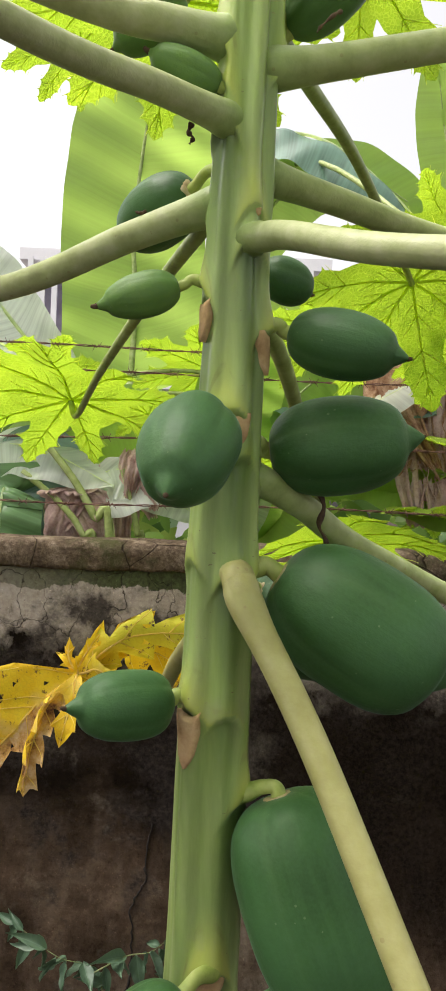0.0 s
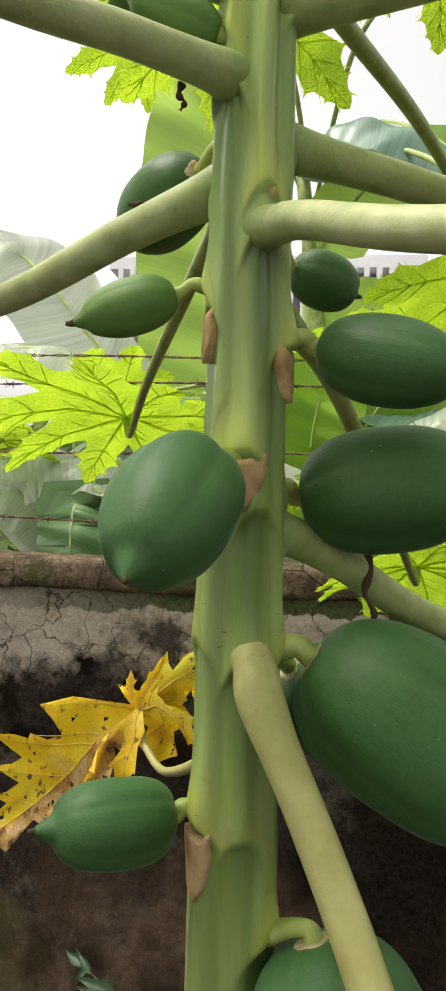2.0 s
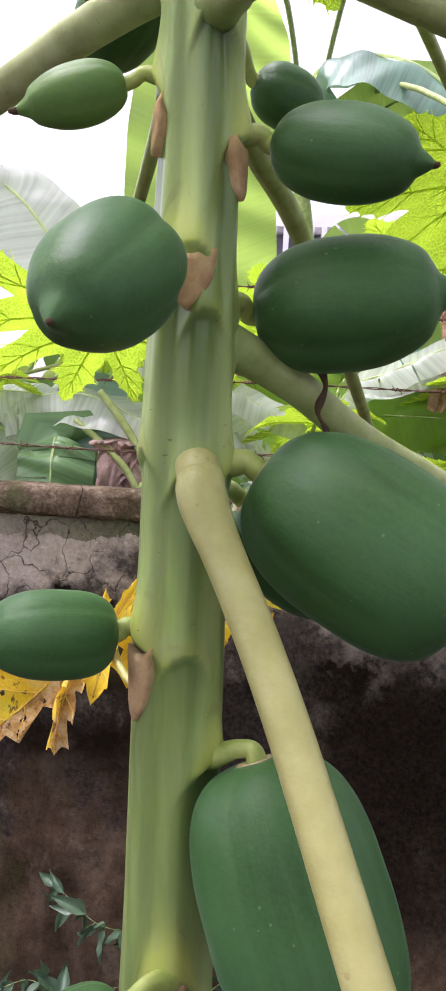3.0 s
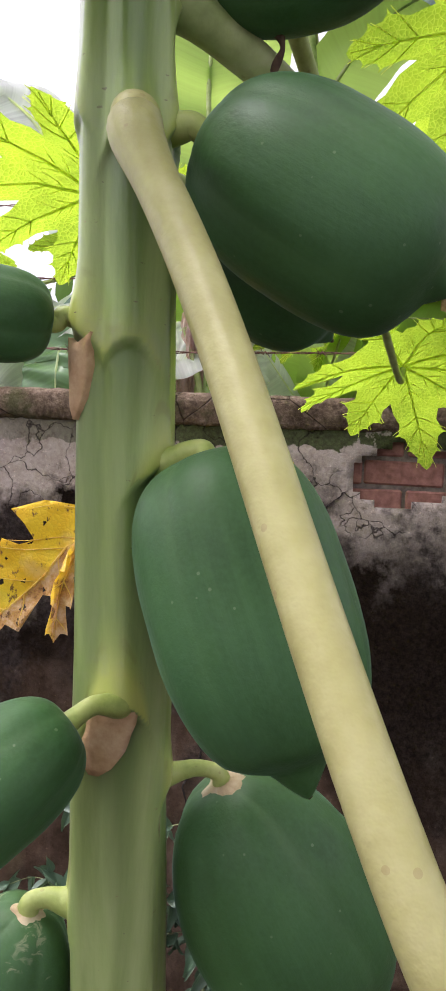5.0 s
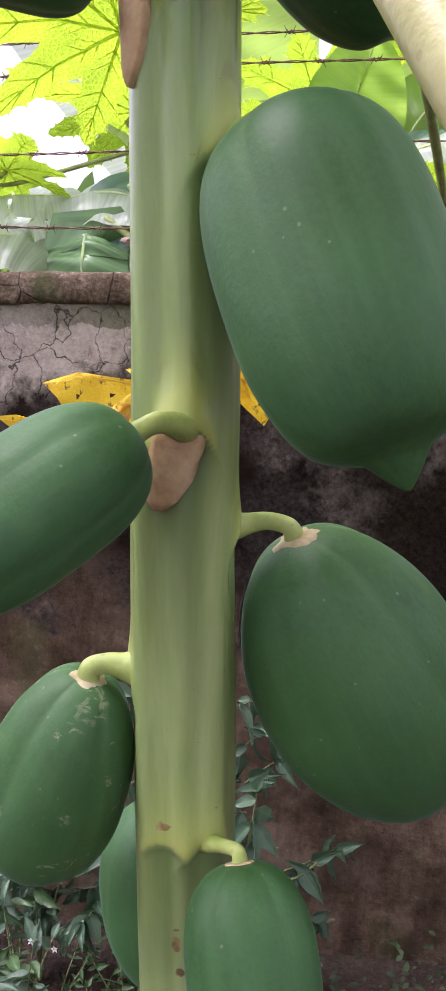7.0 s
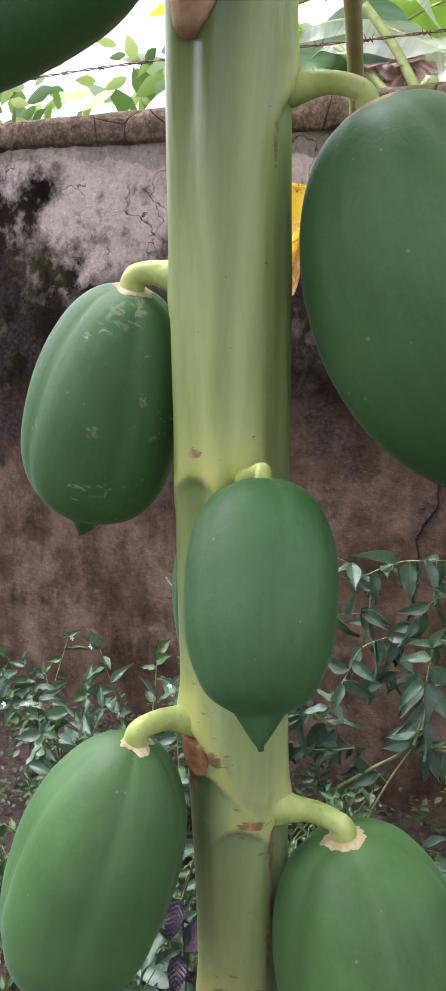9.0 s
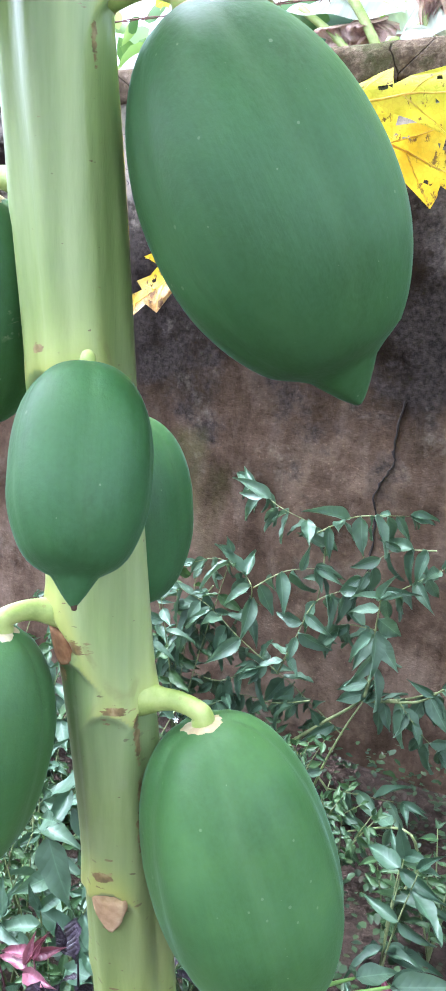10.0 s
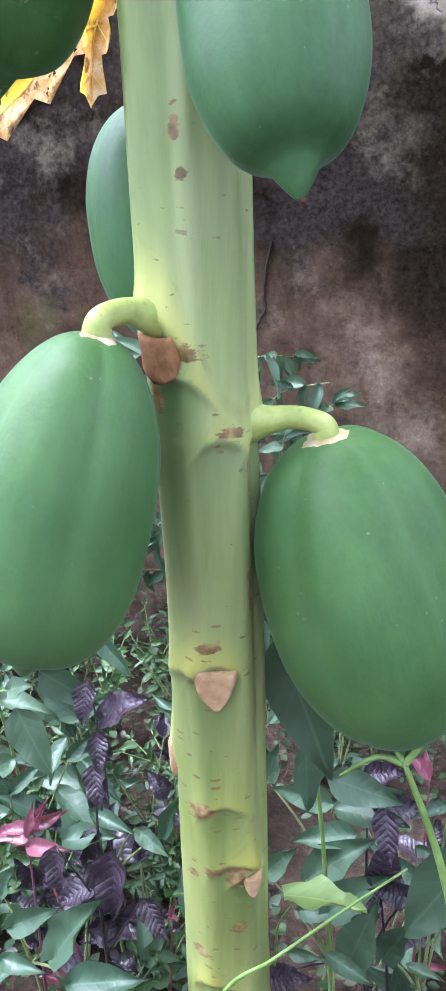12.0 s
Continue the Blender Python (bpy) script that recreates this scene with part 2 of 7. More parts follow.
def banana_material(name, face, glow, gloss=0.35, sheer=0.45):
    m = Mat(name)
    att = m.n.new("ShaderNodeAttribute")
    att.attribute_name = "run"
    cx = m.n.new("ShaderNodeCombineXYZ")
    m.l.new(att.outputs["Fac"], cx.inputs[0])
    ribs = m.math("ADD", m.math("MULTIPLY", m.noise(70.0, 3, 0.5, cx.outputs[0]), 0.5), m.math("MULTIPLY", m.noise(16.0, 3, 0.6, cx.outputs[0]), 0.5))
    blot = m.noise(4.0, 4)
    col = m.mix(m.ramp(ribs, [(0.40, 0.0), (0.60, 1.0)]), tuple(c * 0.48 for c in face), face)
    col = m.mix(m.ramp(blot, [(0.45, 0.0), (0.75, 0.6)]), col, tuple(c * 1.25 for c in face))
    brown = m.ramp(m.noise(11.0, 5, 0.7), [(0.71, 0.0), (0.78, 0.8)])
    col = m.mix(brown, col, (0.20, 0.12, 0.05))
    m.set(col, gloss, 0.5)
    nb = m.bump(ribs, 0.35, 0.008)
    m.leafy(m.mix(0.7, col, glow), sheer, nb)
    return m.m


def small_leaf_material(name, dark, light, rough=0.36, sheer=0.2, crinkle=0.35, bump_scale=5.0):
    m = Mat(name)
    tone = m.random()
    x, y = m.axis(0), m.math("ABSOLUTE", m.axis(1))
    col = m.mix(tone, dark, light)
    col = m.mix(m.ramp(m.noise(3.0, 3), [(0.35, 0.0), (0.75, 0.4)]), col, tuple(c * 0.75 for c in dark))
    slant = m.math("SUBTRACT", x, m.math("MULTIPLY", y, 0.9))
    lateral = m.math("ABSOLUTE", m.math("SINE", m.math("MULTIPLY", slant, 26.0)))
    side_vein = m.ramp(lateral, [(0.0, 0.06), (0.14, 0.0)])
    pale = tuple(min(1.0, c * 1.9) for c in light)
    col = m.mix(side_vein, col, pale)
    col = m.mix(m.ramp(y, [(0.003, 0.32), (0.014, 0.0)]), col, pale)
    m.set(col, rough, 0.55)
    puff = m.math("ADD", m.math("MULTIPLY", m.math("POWER", lateral, 0.6), 0.5), m.math("MULTIPLY", m.noise(bump_scale, 2), 1.2))
    nb = m.bump(puff, crinkle, 0.0018)
    m.leafy(m.mix(0.4, col, (light[0] * 1.6, light[1] * 1.6, light[2] * 0.9)), sheer, nb)
    return m.m


def plaster_material():
    m = Mat("old_cracked_plaster")
    z = m.axis(2)
    big, mid, fine = m.noise(1.7, 7, 0.62), m.noise(8.0, 7, 0.68), m.noise(70.0, 5, 0.7)
    grain = m.math("ADD", m.math("MULTIPLY", mid, 0.55), m.math("MULTIPLY", fine, 0.45))
    pale = m.ramp(grain, [(0.36, (0.21, 0.178, 0.148)), (0.5, (0.29, 0.25, 0.212)), (0.64, (0.375, 0.333, 0.293))])
    soft_grain = m.math("ADD", m.math("MULTIPLY", m.noise(4.0, 6, 0.65), 0.55), m.math("ADD", m.math("MULTIPLY", mid, 0.30), m.math("MULTIPLY", fine, 0.15)))
    damp = m.ramp(soft_grain, [(0.36, (0.036, 0.023, 0.015)), (0.50, (0.082, 0.054, 0.036)), (0.64, (0.17, 0.122, 0.088))])
    run = m.noise(1.0, 5, 0.65, m.coords((15, 15, 4.5)))
    damp = m.mix(m.ramp(run, [(0.50, 0.0), (0.70, 0.34)]), damp, (0.17, 0.130, 0.100))
    damp = m.mix(m.ramp(run, [(0.30, 0.45), (0.46, 0.0)]), damp, (0.022, 0.016, 0.013))
    sooty = m.ramp(soft_grain, [(0.38, (0.0065, 0.0045, 0.0031)), (0.50, (0.0125, 0.0085, 0.0057)), (0.62, (0.030, 0.021, 0.015))])
    damp = m.mix(m.ramp(m.math("ADD", m.math("DIVIDE", z, 2.0), m.math("MULTIPLY", m.math("SUBTRACT", big, 0.5), 0.5)), [(0.34, 0.0), (0.50, 1.0)]), damp, sooty)
    mould = m.ramp(fine, [(0.35, (0.011, 0.0095, 0.009)), (0.65, (0.042, 0.033, 0.029))])
    ragged = m.math("ADD", m.math("MULTIPLY", m.math("SUBTRACT", big, 0.5), 1.1), m.math("MULTIPLY", m.math("SUBTRACT", mid, 0.5), 0.75))
    edge = m.math("ADD", z, ragged)
    col = m.mix(m.ramp(m.math("DIVIDE", edge, 2.0), [(0.68, 0.0), (0.76, 1.0)]), damp, pale)
    # black mould spreads in ragged patches
    spread = m.math("ADD", m.noise(2.6, 7, 0.68), m.math("MULTIPLY", m.math("SUBTRACT", mid, 0.5), 0.55))
    band = m.ramp(m.math("DIVIDE", z, 2.0), [(0.10, 0.0), (0.30, 0.20), (0.55, 0.32), (0.70, 0.26), (0.82, 0.10), (0.90, 0.06)])
    col = m.mix(m.ramp(m.math("ADD", spread, m.math("SUBTRACT", band, 0.20)), [(0.52, 0.0), (0.64, 0.92)]), col, mould)
    algae = m.ramp(m.noise(2.3, 5, 0.6, m.coords((1, 1, 0.7))), [(0.60, 0.0), (0.72, 0.6)])
    col = m.mix(algae, col, (0.060, 0.060, 0.022))
    worn = m.ramp(m.noise(3.6, 6, 0.68), [(0.56, 0.0), (0.74, 0.48)])
    col = m.mix(worn, col, m.ramp(fine, [(0.35, (0.19, 0.165, 0.125)), (0.65, (0.34, 0.30, 0.24))]))
    # a broad near-black area at mid height towards +x
    dark_side = m.math("ADD", m.math("MULTIPLY", m.axis(0), 0.5), m.math("MULTIPLY", m.math("SUBTRACT", big, 0.5), 0.5))
    col = m.mix(m.math("MULTIPLY", m.ramp(dark_side, [(0.08, 0.0), (0.17, 0.85)]), m.ramp(m.math("DIVIDE", z, 2.0), [(0.22, 0.0), (0.32, 1.0), (0.62, 1.0), (0.74, 0.0)])), col, m.ramp(fine, [(0.35, (0.005, 0.0035, 0.0026)), (0.65, (0.019, 0.0133, 0.0095))]))
    # green moss close under the coping
    moss_at = m.math("ADD", m.ramp(m.math("DIVIDE", z, 2.0), [(0.772, 0.0), (0.832, 0.62)]), m.math("MULTIPLY", m.noise(3.4, 6, 0.68), 0.95))
    moss = m.math("MULTIPLY", m.ramp(moss_at, [(0.98, 0.0), (1.08, 0.92)]), m.ramp(m.math("MULTIPLY", m.math("ADD", m.axis(0), 1.0), 0.5), [(0.10, 0.35), (0.35, 1.0)]))
    col = m.mix(moss, col, m.ramp(fine, [(0.3, (0.012, 0.018, 0.006)), (0.7, (0.05, 0.07, 0.018))]))
    warp = m.n.new("ShaderNodeMix")
    warp.data_type = "VECTOR"
    warp.inputs[0].default_value = 0.22
    nz = m.n.new("ShaderNodeTexNoise")
    nz.inputs["Scale"].default_value = 7.0
    nz.inputs["Detail"].default_value = 4.0
    m.l.new(m.tc.outputs["Object"], nz.inputs["Vector"])
    m.l.new(m.tc.outputs["Object"], warp.inputs[4])
    m.l.new(nz.outputs["Color"], warp.inputs[5])
    crack = m.voronoi(8.5, "DISTANCE_TO_EDGE", warp.outputs[1])
    few = m.math("MULTIPLY", m.ramp(m.noise(4.5, 4), [(0.40, 0.0), (0.50, 1.0)]), m.ramp(m.math("DIVIDE", z, 2.0), [(0.66, 0.0), (0.71, 1.0)]))
    line = m.math("MULTIPLY", m.ramp(crack, [(0.0, 1.0), (0.006, 0.9), (0.016, 0.0)]), few)
    col = m.mix(m.math("MULTIPLY", line, 0.85), col, (0.02, 0.016, 0.014))
    grit = m.noise(85.0, 6, 0.75)
    pit = m.ramp(m.math("ADD", grit, m.math("MULTIPLY", m.math("SUBTRACT", mid, 0.5), 0.4)), [(0.34, 0.5), (0.44, 0.0)])
    col = m.mix(pit, col, m.mix(1.0, col, (0.42, 0.38, 0.36), "MULTIPLY"))
    fleck = m.ramp(m.noise(130.0, 3, 0.65), [(0.63, 0.0), (0.70, 0.5)])
    col = m.mix(fleck, col, m.mix(1.0, col, (2.2, 2.1, 2.0), "MULTIPLY"))
    m.set(col, 0.95, 0.03)
    h = m.math("ADD", m.math("MULTIPLY", mid, 0.6), m.math("ADD", m.math("MULTIPLY", fine, 0.6), m.math("MULTIPLY", grit, 0.4)))
    m.bump(m.math("SUBTRACT", h, m.math("MULTIPLY", line, 0.9)), 0.6, 0.009)
    return m.m


def coping_material():
    m = Mat("mossy_mortar_coping")
    a, b = m.noise(13.0, 6, 0.7), m.noise(90.0, 4, 0.65)
    col = m.ramp(m.math("ADD", m.math("MULTIPLY", a, 0.6), m.math("MULTIPLY", b, 0.4)),
                 [(0.36, (0.036, 0.025, 0.016)), (0.50, (0.10, 0.073, 0.050)), (0.64, (0.22, 0.175, 0.13))])
    moss = m.ramp(m.noise(4.5, 6, 0.7), [(0.52, 0.0), (0.62, 0.8)])
    col = m.mix(moss, col, (0.045, 0.050, 0.018))
    crack = m.ramp(m.voronoi(4.0, "DISTANCE_TO_EDGE"), [(0.0, 0.8), (0.008, 0.0)])
    col = m.mix(crack, col, (0.02, 0.015, 0.012))
    m.set(col, 0.95, 0.06)
    m.bump(m.math("SUBTRACT", m.math("ADD", a, m.math("MULTIPLY", b, 0.6)), crack), 0.8, 0.012)
    return m.m


def soil_material():
    m = Mat("damp_soil")
    a, b = m.noise(7.0, 6, 0.7), m.noise(60.0, 5, 0.65)
    col = m.ramp(m.math("ADD", m.math("MULTIPLY", a, 0.5), m.math("MULTIPLY", b, 0.5)),
                 [(0.33, (0.014, 0.009, 0.007)), (0.5, (0.034, 0.022, 0.016)), (0.68, (0.08, 0.055, 0.04))])
    m.set(col, 0.95, 0.2)
    m.bump(m.math("ADD", a, b), 0.9, 0.02)
    return m.m


def plain_material(name, dark, light, rough=0.7, scale=20.0, metal=0.0):
    m = Mat(name)
    a = m.noise(scale, 5, 0.65)
    m.set(m.ramp(a, [(0.3, dark), (0.7, light)]), rough, 0.4)
    m.p.inputs["Metallic"].default_value = metal
    m.bump(a, 0.4, 0.003)
    return m.m


def cover_material(name="creeping_weed_leaves", c0=(0.010, 0.026, 0.010), c1=(0.026, 0.056, 0.018), c2=(0.034, 0.062, 0.020), c3=(0.035, 0.021, 0.013), sheer=0.2):
    m = Mat(name)
    col = m.ramp(m.island(), [(0.0, c0), (0.6, c1), (0.85, c2), (1.0, c3)])
    m.set(col, 0.5, 0.4)
    m.leafy(col, sheer)
    return m.m


M_TRUNK = trunk_material()
M_FRUIT = fruit_material()
M_FRUIT_YOUNG = fruit_material("papaya_skin_young", 0.8)
M_FRUIT_MID = fruit_material("papaya_skin_mid_green", 0.38)
M_FRUIT_LOW = fruit_material("papaya_skin_light", 0.20)
M_FRUIT_SCRATCHED = fruit_material("papaya_skin_scratched", 0.06, True)
M_STALK = stalk_material("fruit_stalk_green", (0.23, 0.30, 0.07), (0.35, 0.42, 0.115), (0.47, 0.52, 0.185))
M_PETIOLE = stalk_material("petiole_pale_green", (0.29, 0.315, 0.150), (0.385, 0.41, 0.215), (0.47, 0.485, 0.30))
M_PETIOLE_GREEN = stalk_material("petiole_light_green", (0.265, 0.315, 0.115), (0.36, 0.41, 0.170), (0.45, 0.49, 0.245))
M_PETIOLE_OLD = stalk_material("petiole_yellowing", (0.325, 0.305, 0.115), (0.365, 0.345, 0.140), (0.41, 0.39, 0.18), 0.42)
M_PETIOLE_THIN = stalk_material("petiole_green_thin", (0.20, 0.25, 0.07), (0.28, 0.34, 0.11), (0.36, 0.42, 0.17))
M_SCAR = dry_material("leaf_scar_corky", (0.26, 0.15, 0.070), (0.47, 0.31, 0.165), (0.62, 0.46, 0.28), relief=0.0022)
M_SCAR_DARK = dry_material("leaf_scar_rusty", (0.10, 0.045, 0.02), (0.25, 0.125, 0.055), (0.42, 0.26, 0.13))
M_COLLAR = dry_material("fruit_collar_dry", (0.30, 0.20, 0.11), (0.50, 0.40, 0.25), (0.62, 0.56, 0.40))
M_TIP = dry_material("blossom_remnant", (0.03, 0.02, 0.012), (0.075, 0.045, 0.03), (0.13, 0.08, 0.05))
M_DRYLEAF = dry_material("dead_banana_leaf", (0.36, 0.20, 0.175), (0.62, 0.44, 0.39), (0.76, 0.62, 0.56), 0.45)
M_DRYBROWN = dry_material("dead_leaf_brown", (0.17, 0.07, 0.04), (0.44, 0.26, 0.16), (0.66, 0.48, 0.34), 0.35)
M_LEAF = papaya_leaf_material("papaya_leaf_green", (0.30, 0.43, 0.03), (0.16, 0.29, 0.025), sheer=0.62)
M_VEIN = stalk_material("leaf_vein_pale", (0.46, 0.56, 0.12), (0.56, 0.66, 0.18), (0.64, 0.72, 0.28), 0.45, 0.85)
M_YLEAF = yellow_leaf_material()
M_YVEIN = stalk_material("yellow_leaf_vein", (0.52, 0.40, 0.08), (0.64, 0.52, 0.14), (0.72, 0.62, 0.26), 0.45, 0.6)
M_BANANA = banana_material("banana_leaf_green", (0.18, 0.33, 0.055), (0.60, 0.84, 0.17), 0.35, 0.78)
# near-white face: the sky's gloss on these leaves is put into the colour
M_BANANA_PALE = banana_material("banana_leaf_sky_sheen", (0.76, 0.82, 0.73), (0.84, 0.92, 0.74), 0.2, 0.62)
M_BANANA_BLUE = banana_material("banana_leaf_bluish", (0.15, 0.27, 0.20), (0.26, 0.42, 0.24), 0.32, 0.25)
M_BANANA_DEEP = banana_material("banana_leaf_deep_green", (0.16, 0.30, 0.12), (0.28, 0.46, 0.16), 0.3, 0.25)
M_MIDRIB = stalk_material("banana_midrib", (0.18, 0.26, 0.06), (0.30, 0.38, 0.12), (0.42, 0.48, 0.22))
M_MIDRIB_PALE = stalk_material("banana_midrib_pale", (0.50, 0.60, 0.36), (0.60, 0.70, 0.46), (0.70, 0.78, 0.58), 0.4, 0.6)
M_SHRUB = small_leaf_material("shrub_leaf_green", (0.042, 0.088, 0.048), (0.098, 0.160, 0.098), 0.50, 0.2)
M_WEED = small_leaf_material("weed_leaf_green", (0.022, 0.058, 0.018), (0.060, 0.118, 0.036), 0.52)
M_BROAD = small_leaf_material("broad_leaf_blue_green", (0.025, 0.060, 0.031), (0.066, 0.118, 0.068), 0.50, 0.15)
M_COVER = cover_material()
M_THICKET = cover_material("thicket_leaves", (0.06, 0.14, 0.03), (0.20, 0.33, 0.05), (0.36, 0.46, 0.10), (0.30, 0.42, 0.28), 0.45)
M_LIME = small_leaf_material("leaf_light_green", (0.16, 0.26, 0.07), (0.26, 0.36, 0.13), 0.5, 0.35)
M_PURPLE = small_leaf_material("purple_crinkled_leaf", (0.018, 0.012, 0.019), (0.045, 0.032, 0.048), 0.34, 0.06, 0.9, 14.0)
M_PINK = small_leaf_material("red_pink_leaf", (0.115, 0.026, 0.042), (0.22, 0.085, 0.115), 0.34, 0.22, 0.4, 5.0)
M_TWIG = stalk_material("twig_green_brown", (0.085, 0.11, 0.04), (0.15, 0.18, 0.07), (0.24, 0.26, 0.12), 0.6)
M_GSTEM = stalk_material("stem_bright_green", (0.09, 0.17, 0.035), (0.14, 0.24, 0.055), (0.20, 0.31, 0.09))
M_PETAL = plain_material("white_petal", (0.72, 0.72, 0.66), (0.82, 0.82, 0.78), 0.6)
M_PLASTER = plaster_material()
M_COPING = coping_material()
M_BRICK = plain_material("old_red_brick", (0.13, 0.055, 0.04), (0.27, 0.13, 0.10), 0.9, 45.0)
M_MORTAR = plain_material("crumbling_mortar", (0.07, 0.055, 0.045), (0.22, 0.18, 0.15), 0.95, 40.0)
M_CRACK = plain_material("dark_crack", (0.012, 0.009, 0.008), (0.03, 0.022, 0.018), 1.0)
M_SOIL = soil_material()
M_RUST = plain_material("rusty_wire", (0.07, 0.030, 0.022), (0.19, 0.095, 0.07), 0.8, 120.0, 0.2)
M_HOUSE = plain_material("house_whitewash", (0.78, 0.77, 0.79), (0.86, 0.85, 0.87), 0.8, 2.0)
M_HOUSE_SHADE = plain_material("house_shade_colour", (0.10, 0.09, 0.12), (0.19, 0.17, 0.22), 0.8, 3.0)


# ---- shaping helpers ----
def mesh_object(name, bm, material, parent=None, label="", smooth=True):
    me = bpy.data.meshes.new(name)
    bm.normal_update()
    bm.to_mesh(me)
    bm.free()
    me.materials.append(material)
    if smooth:
        me.polygons.foreach_set("use_smooth", [True] * len(me.polygons))
    ob = new(name, me)
    if parent is not None:
        ob.parent = parent
    if label:
        ob["label"] = label
    return ob


def part(name, bm, material, parent, label="", smooth=True):
    return mesh_object(name, bm, material, parent, label, smooth)


def thing(name, label, category, group="", kind=""):
    return tagged(new(name), label, category, group, kind)


def spline(points, steps=10):
    """A smooth line through the points."""
    P = [Vector(p) for p in points]
    if len(P) == 2:
        return [P[0].lerp(P[1], i / steps) for i in range(steps + 1)]
    out = []
    for i in range(len(P) - 1):
        a, b, c, d = P[max(i - 1, 0)], P[i], P[i + 1], P[min(i + 2, len(P) - 1)]
        for k in range(steps):
            t = k / steps
            out.append(0.5 * ((2 * b) + (c - a) * t + (2 * a - 5 * b + 4 * c - d) * t * t + (3 * b - a - 3 * c + d) * t ** 3))
    out.append(P[-1])
    return out


def tube(bm, line, radius, sides=12, flat=1.0, caps=True):
    """A tube along a line; radius is a function of 0..1."""
    n = len(line)
    rings, up = [], Vector((0.13, 0.21, 0.97))
    for i, p in enumerate(line):
        d = (line[min(i + 1, n - 1)] - line[max(i - 1, 0)]).normalized()
        u = up - d * up.dot(d)
        if u.length < 1e-4:
            u = d.orthogonal()
        u.normalize()
        up = u
        v = d.cross(u)
        r = radius(i / (n - 1))
        rings.append([bm.verts.new(p + r * (math.cos(a) * v + flat * math.sin(a) * u)) for a in (2 * math.pi * k / sides for k in range(sides))])
    for r0, r1 in zip(rings, rings[1:]):
        for k in range(sides):
            bm.faces.new((r0[k], r0[(k + 1) % sides], r1[(k + 1) % sides], r1[k]))
    if caps:
        bm.faces.new(list(reversed(rings[0])))
        bm.faces.new(rings[-1])
    return rings


def basis_from(normal, forward):
    n = Vector(normal).normalized()
    f = Vector(forward)
    f = (f - n * f.dot(n)).normalized()
    return Matrix((f, n.cross(f), n)).transposed()


# ---- the walled yard: ground, wall, bricks ----
def build_ground():
    bm = bmesh.new()
    xs = [-400, -60, -12, -5] + [-3 + 0.12 * i for i in range(51)] + [5, 12, 60, 400]
    ys = [-400, -60, -12, -4, -1.5] + [-0.6 + 0.12 * i for i in range(56)] + [9, 15, 60, 400]
    grid = []
    for y in ys:
        row = []
        for x in xs:
            near = 1.0 if abs(x) < 3.2 and -0.8 < y < 6.2 else 0.0
            h = near * (0.045 * noise.noise(Vector((x * 1.7, y * 1.7, 0))) + 0.02 * noise.noise(Vector((x * 6, y * 6, 3))))
            row.append(bm.verts.new((x, y, GROUND + h)))
        grid.append(row)
    for r0, r1 in zip(grid, grid[1:]):
        for i in range(len(xs) - 1):
            bm.faces.new((r0[i], r0[i + 1], r1[i + 1], r1[i]))
    ob = mesh_object("ground", bm, M_SOIL)
    tagged(ob, "dark damp garden soil with clods", "ground", kind="structure")


build_ground()

WALL_X0, WALL_X1, WALL_T = -4.5, 4.5, 0.22
PATCH = (0.36, 1.585, 0.155, 0.085)


def in_patch(x, z):
    dx, dz = (x - PATCH[0]) / PATCH[2], (z - PATCH[1]) / PATCH[3]
    return dx * dx + dz * dz + 0.55 * noise.noise(Vector((x * 9, z * 9, 5))) < 1.0


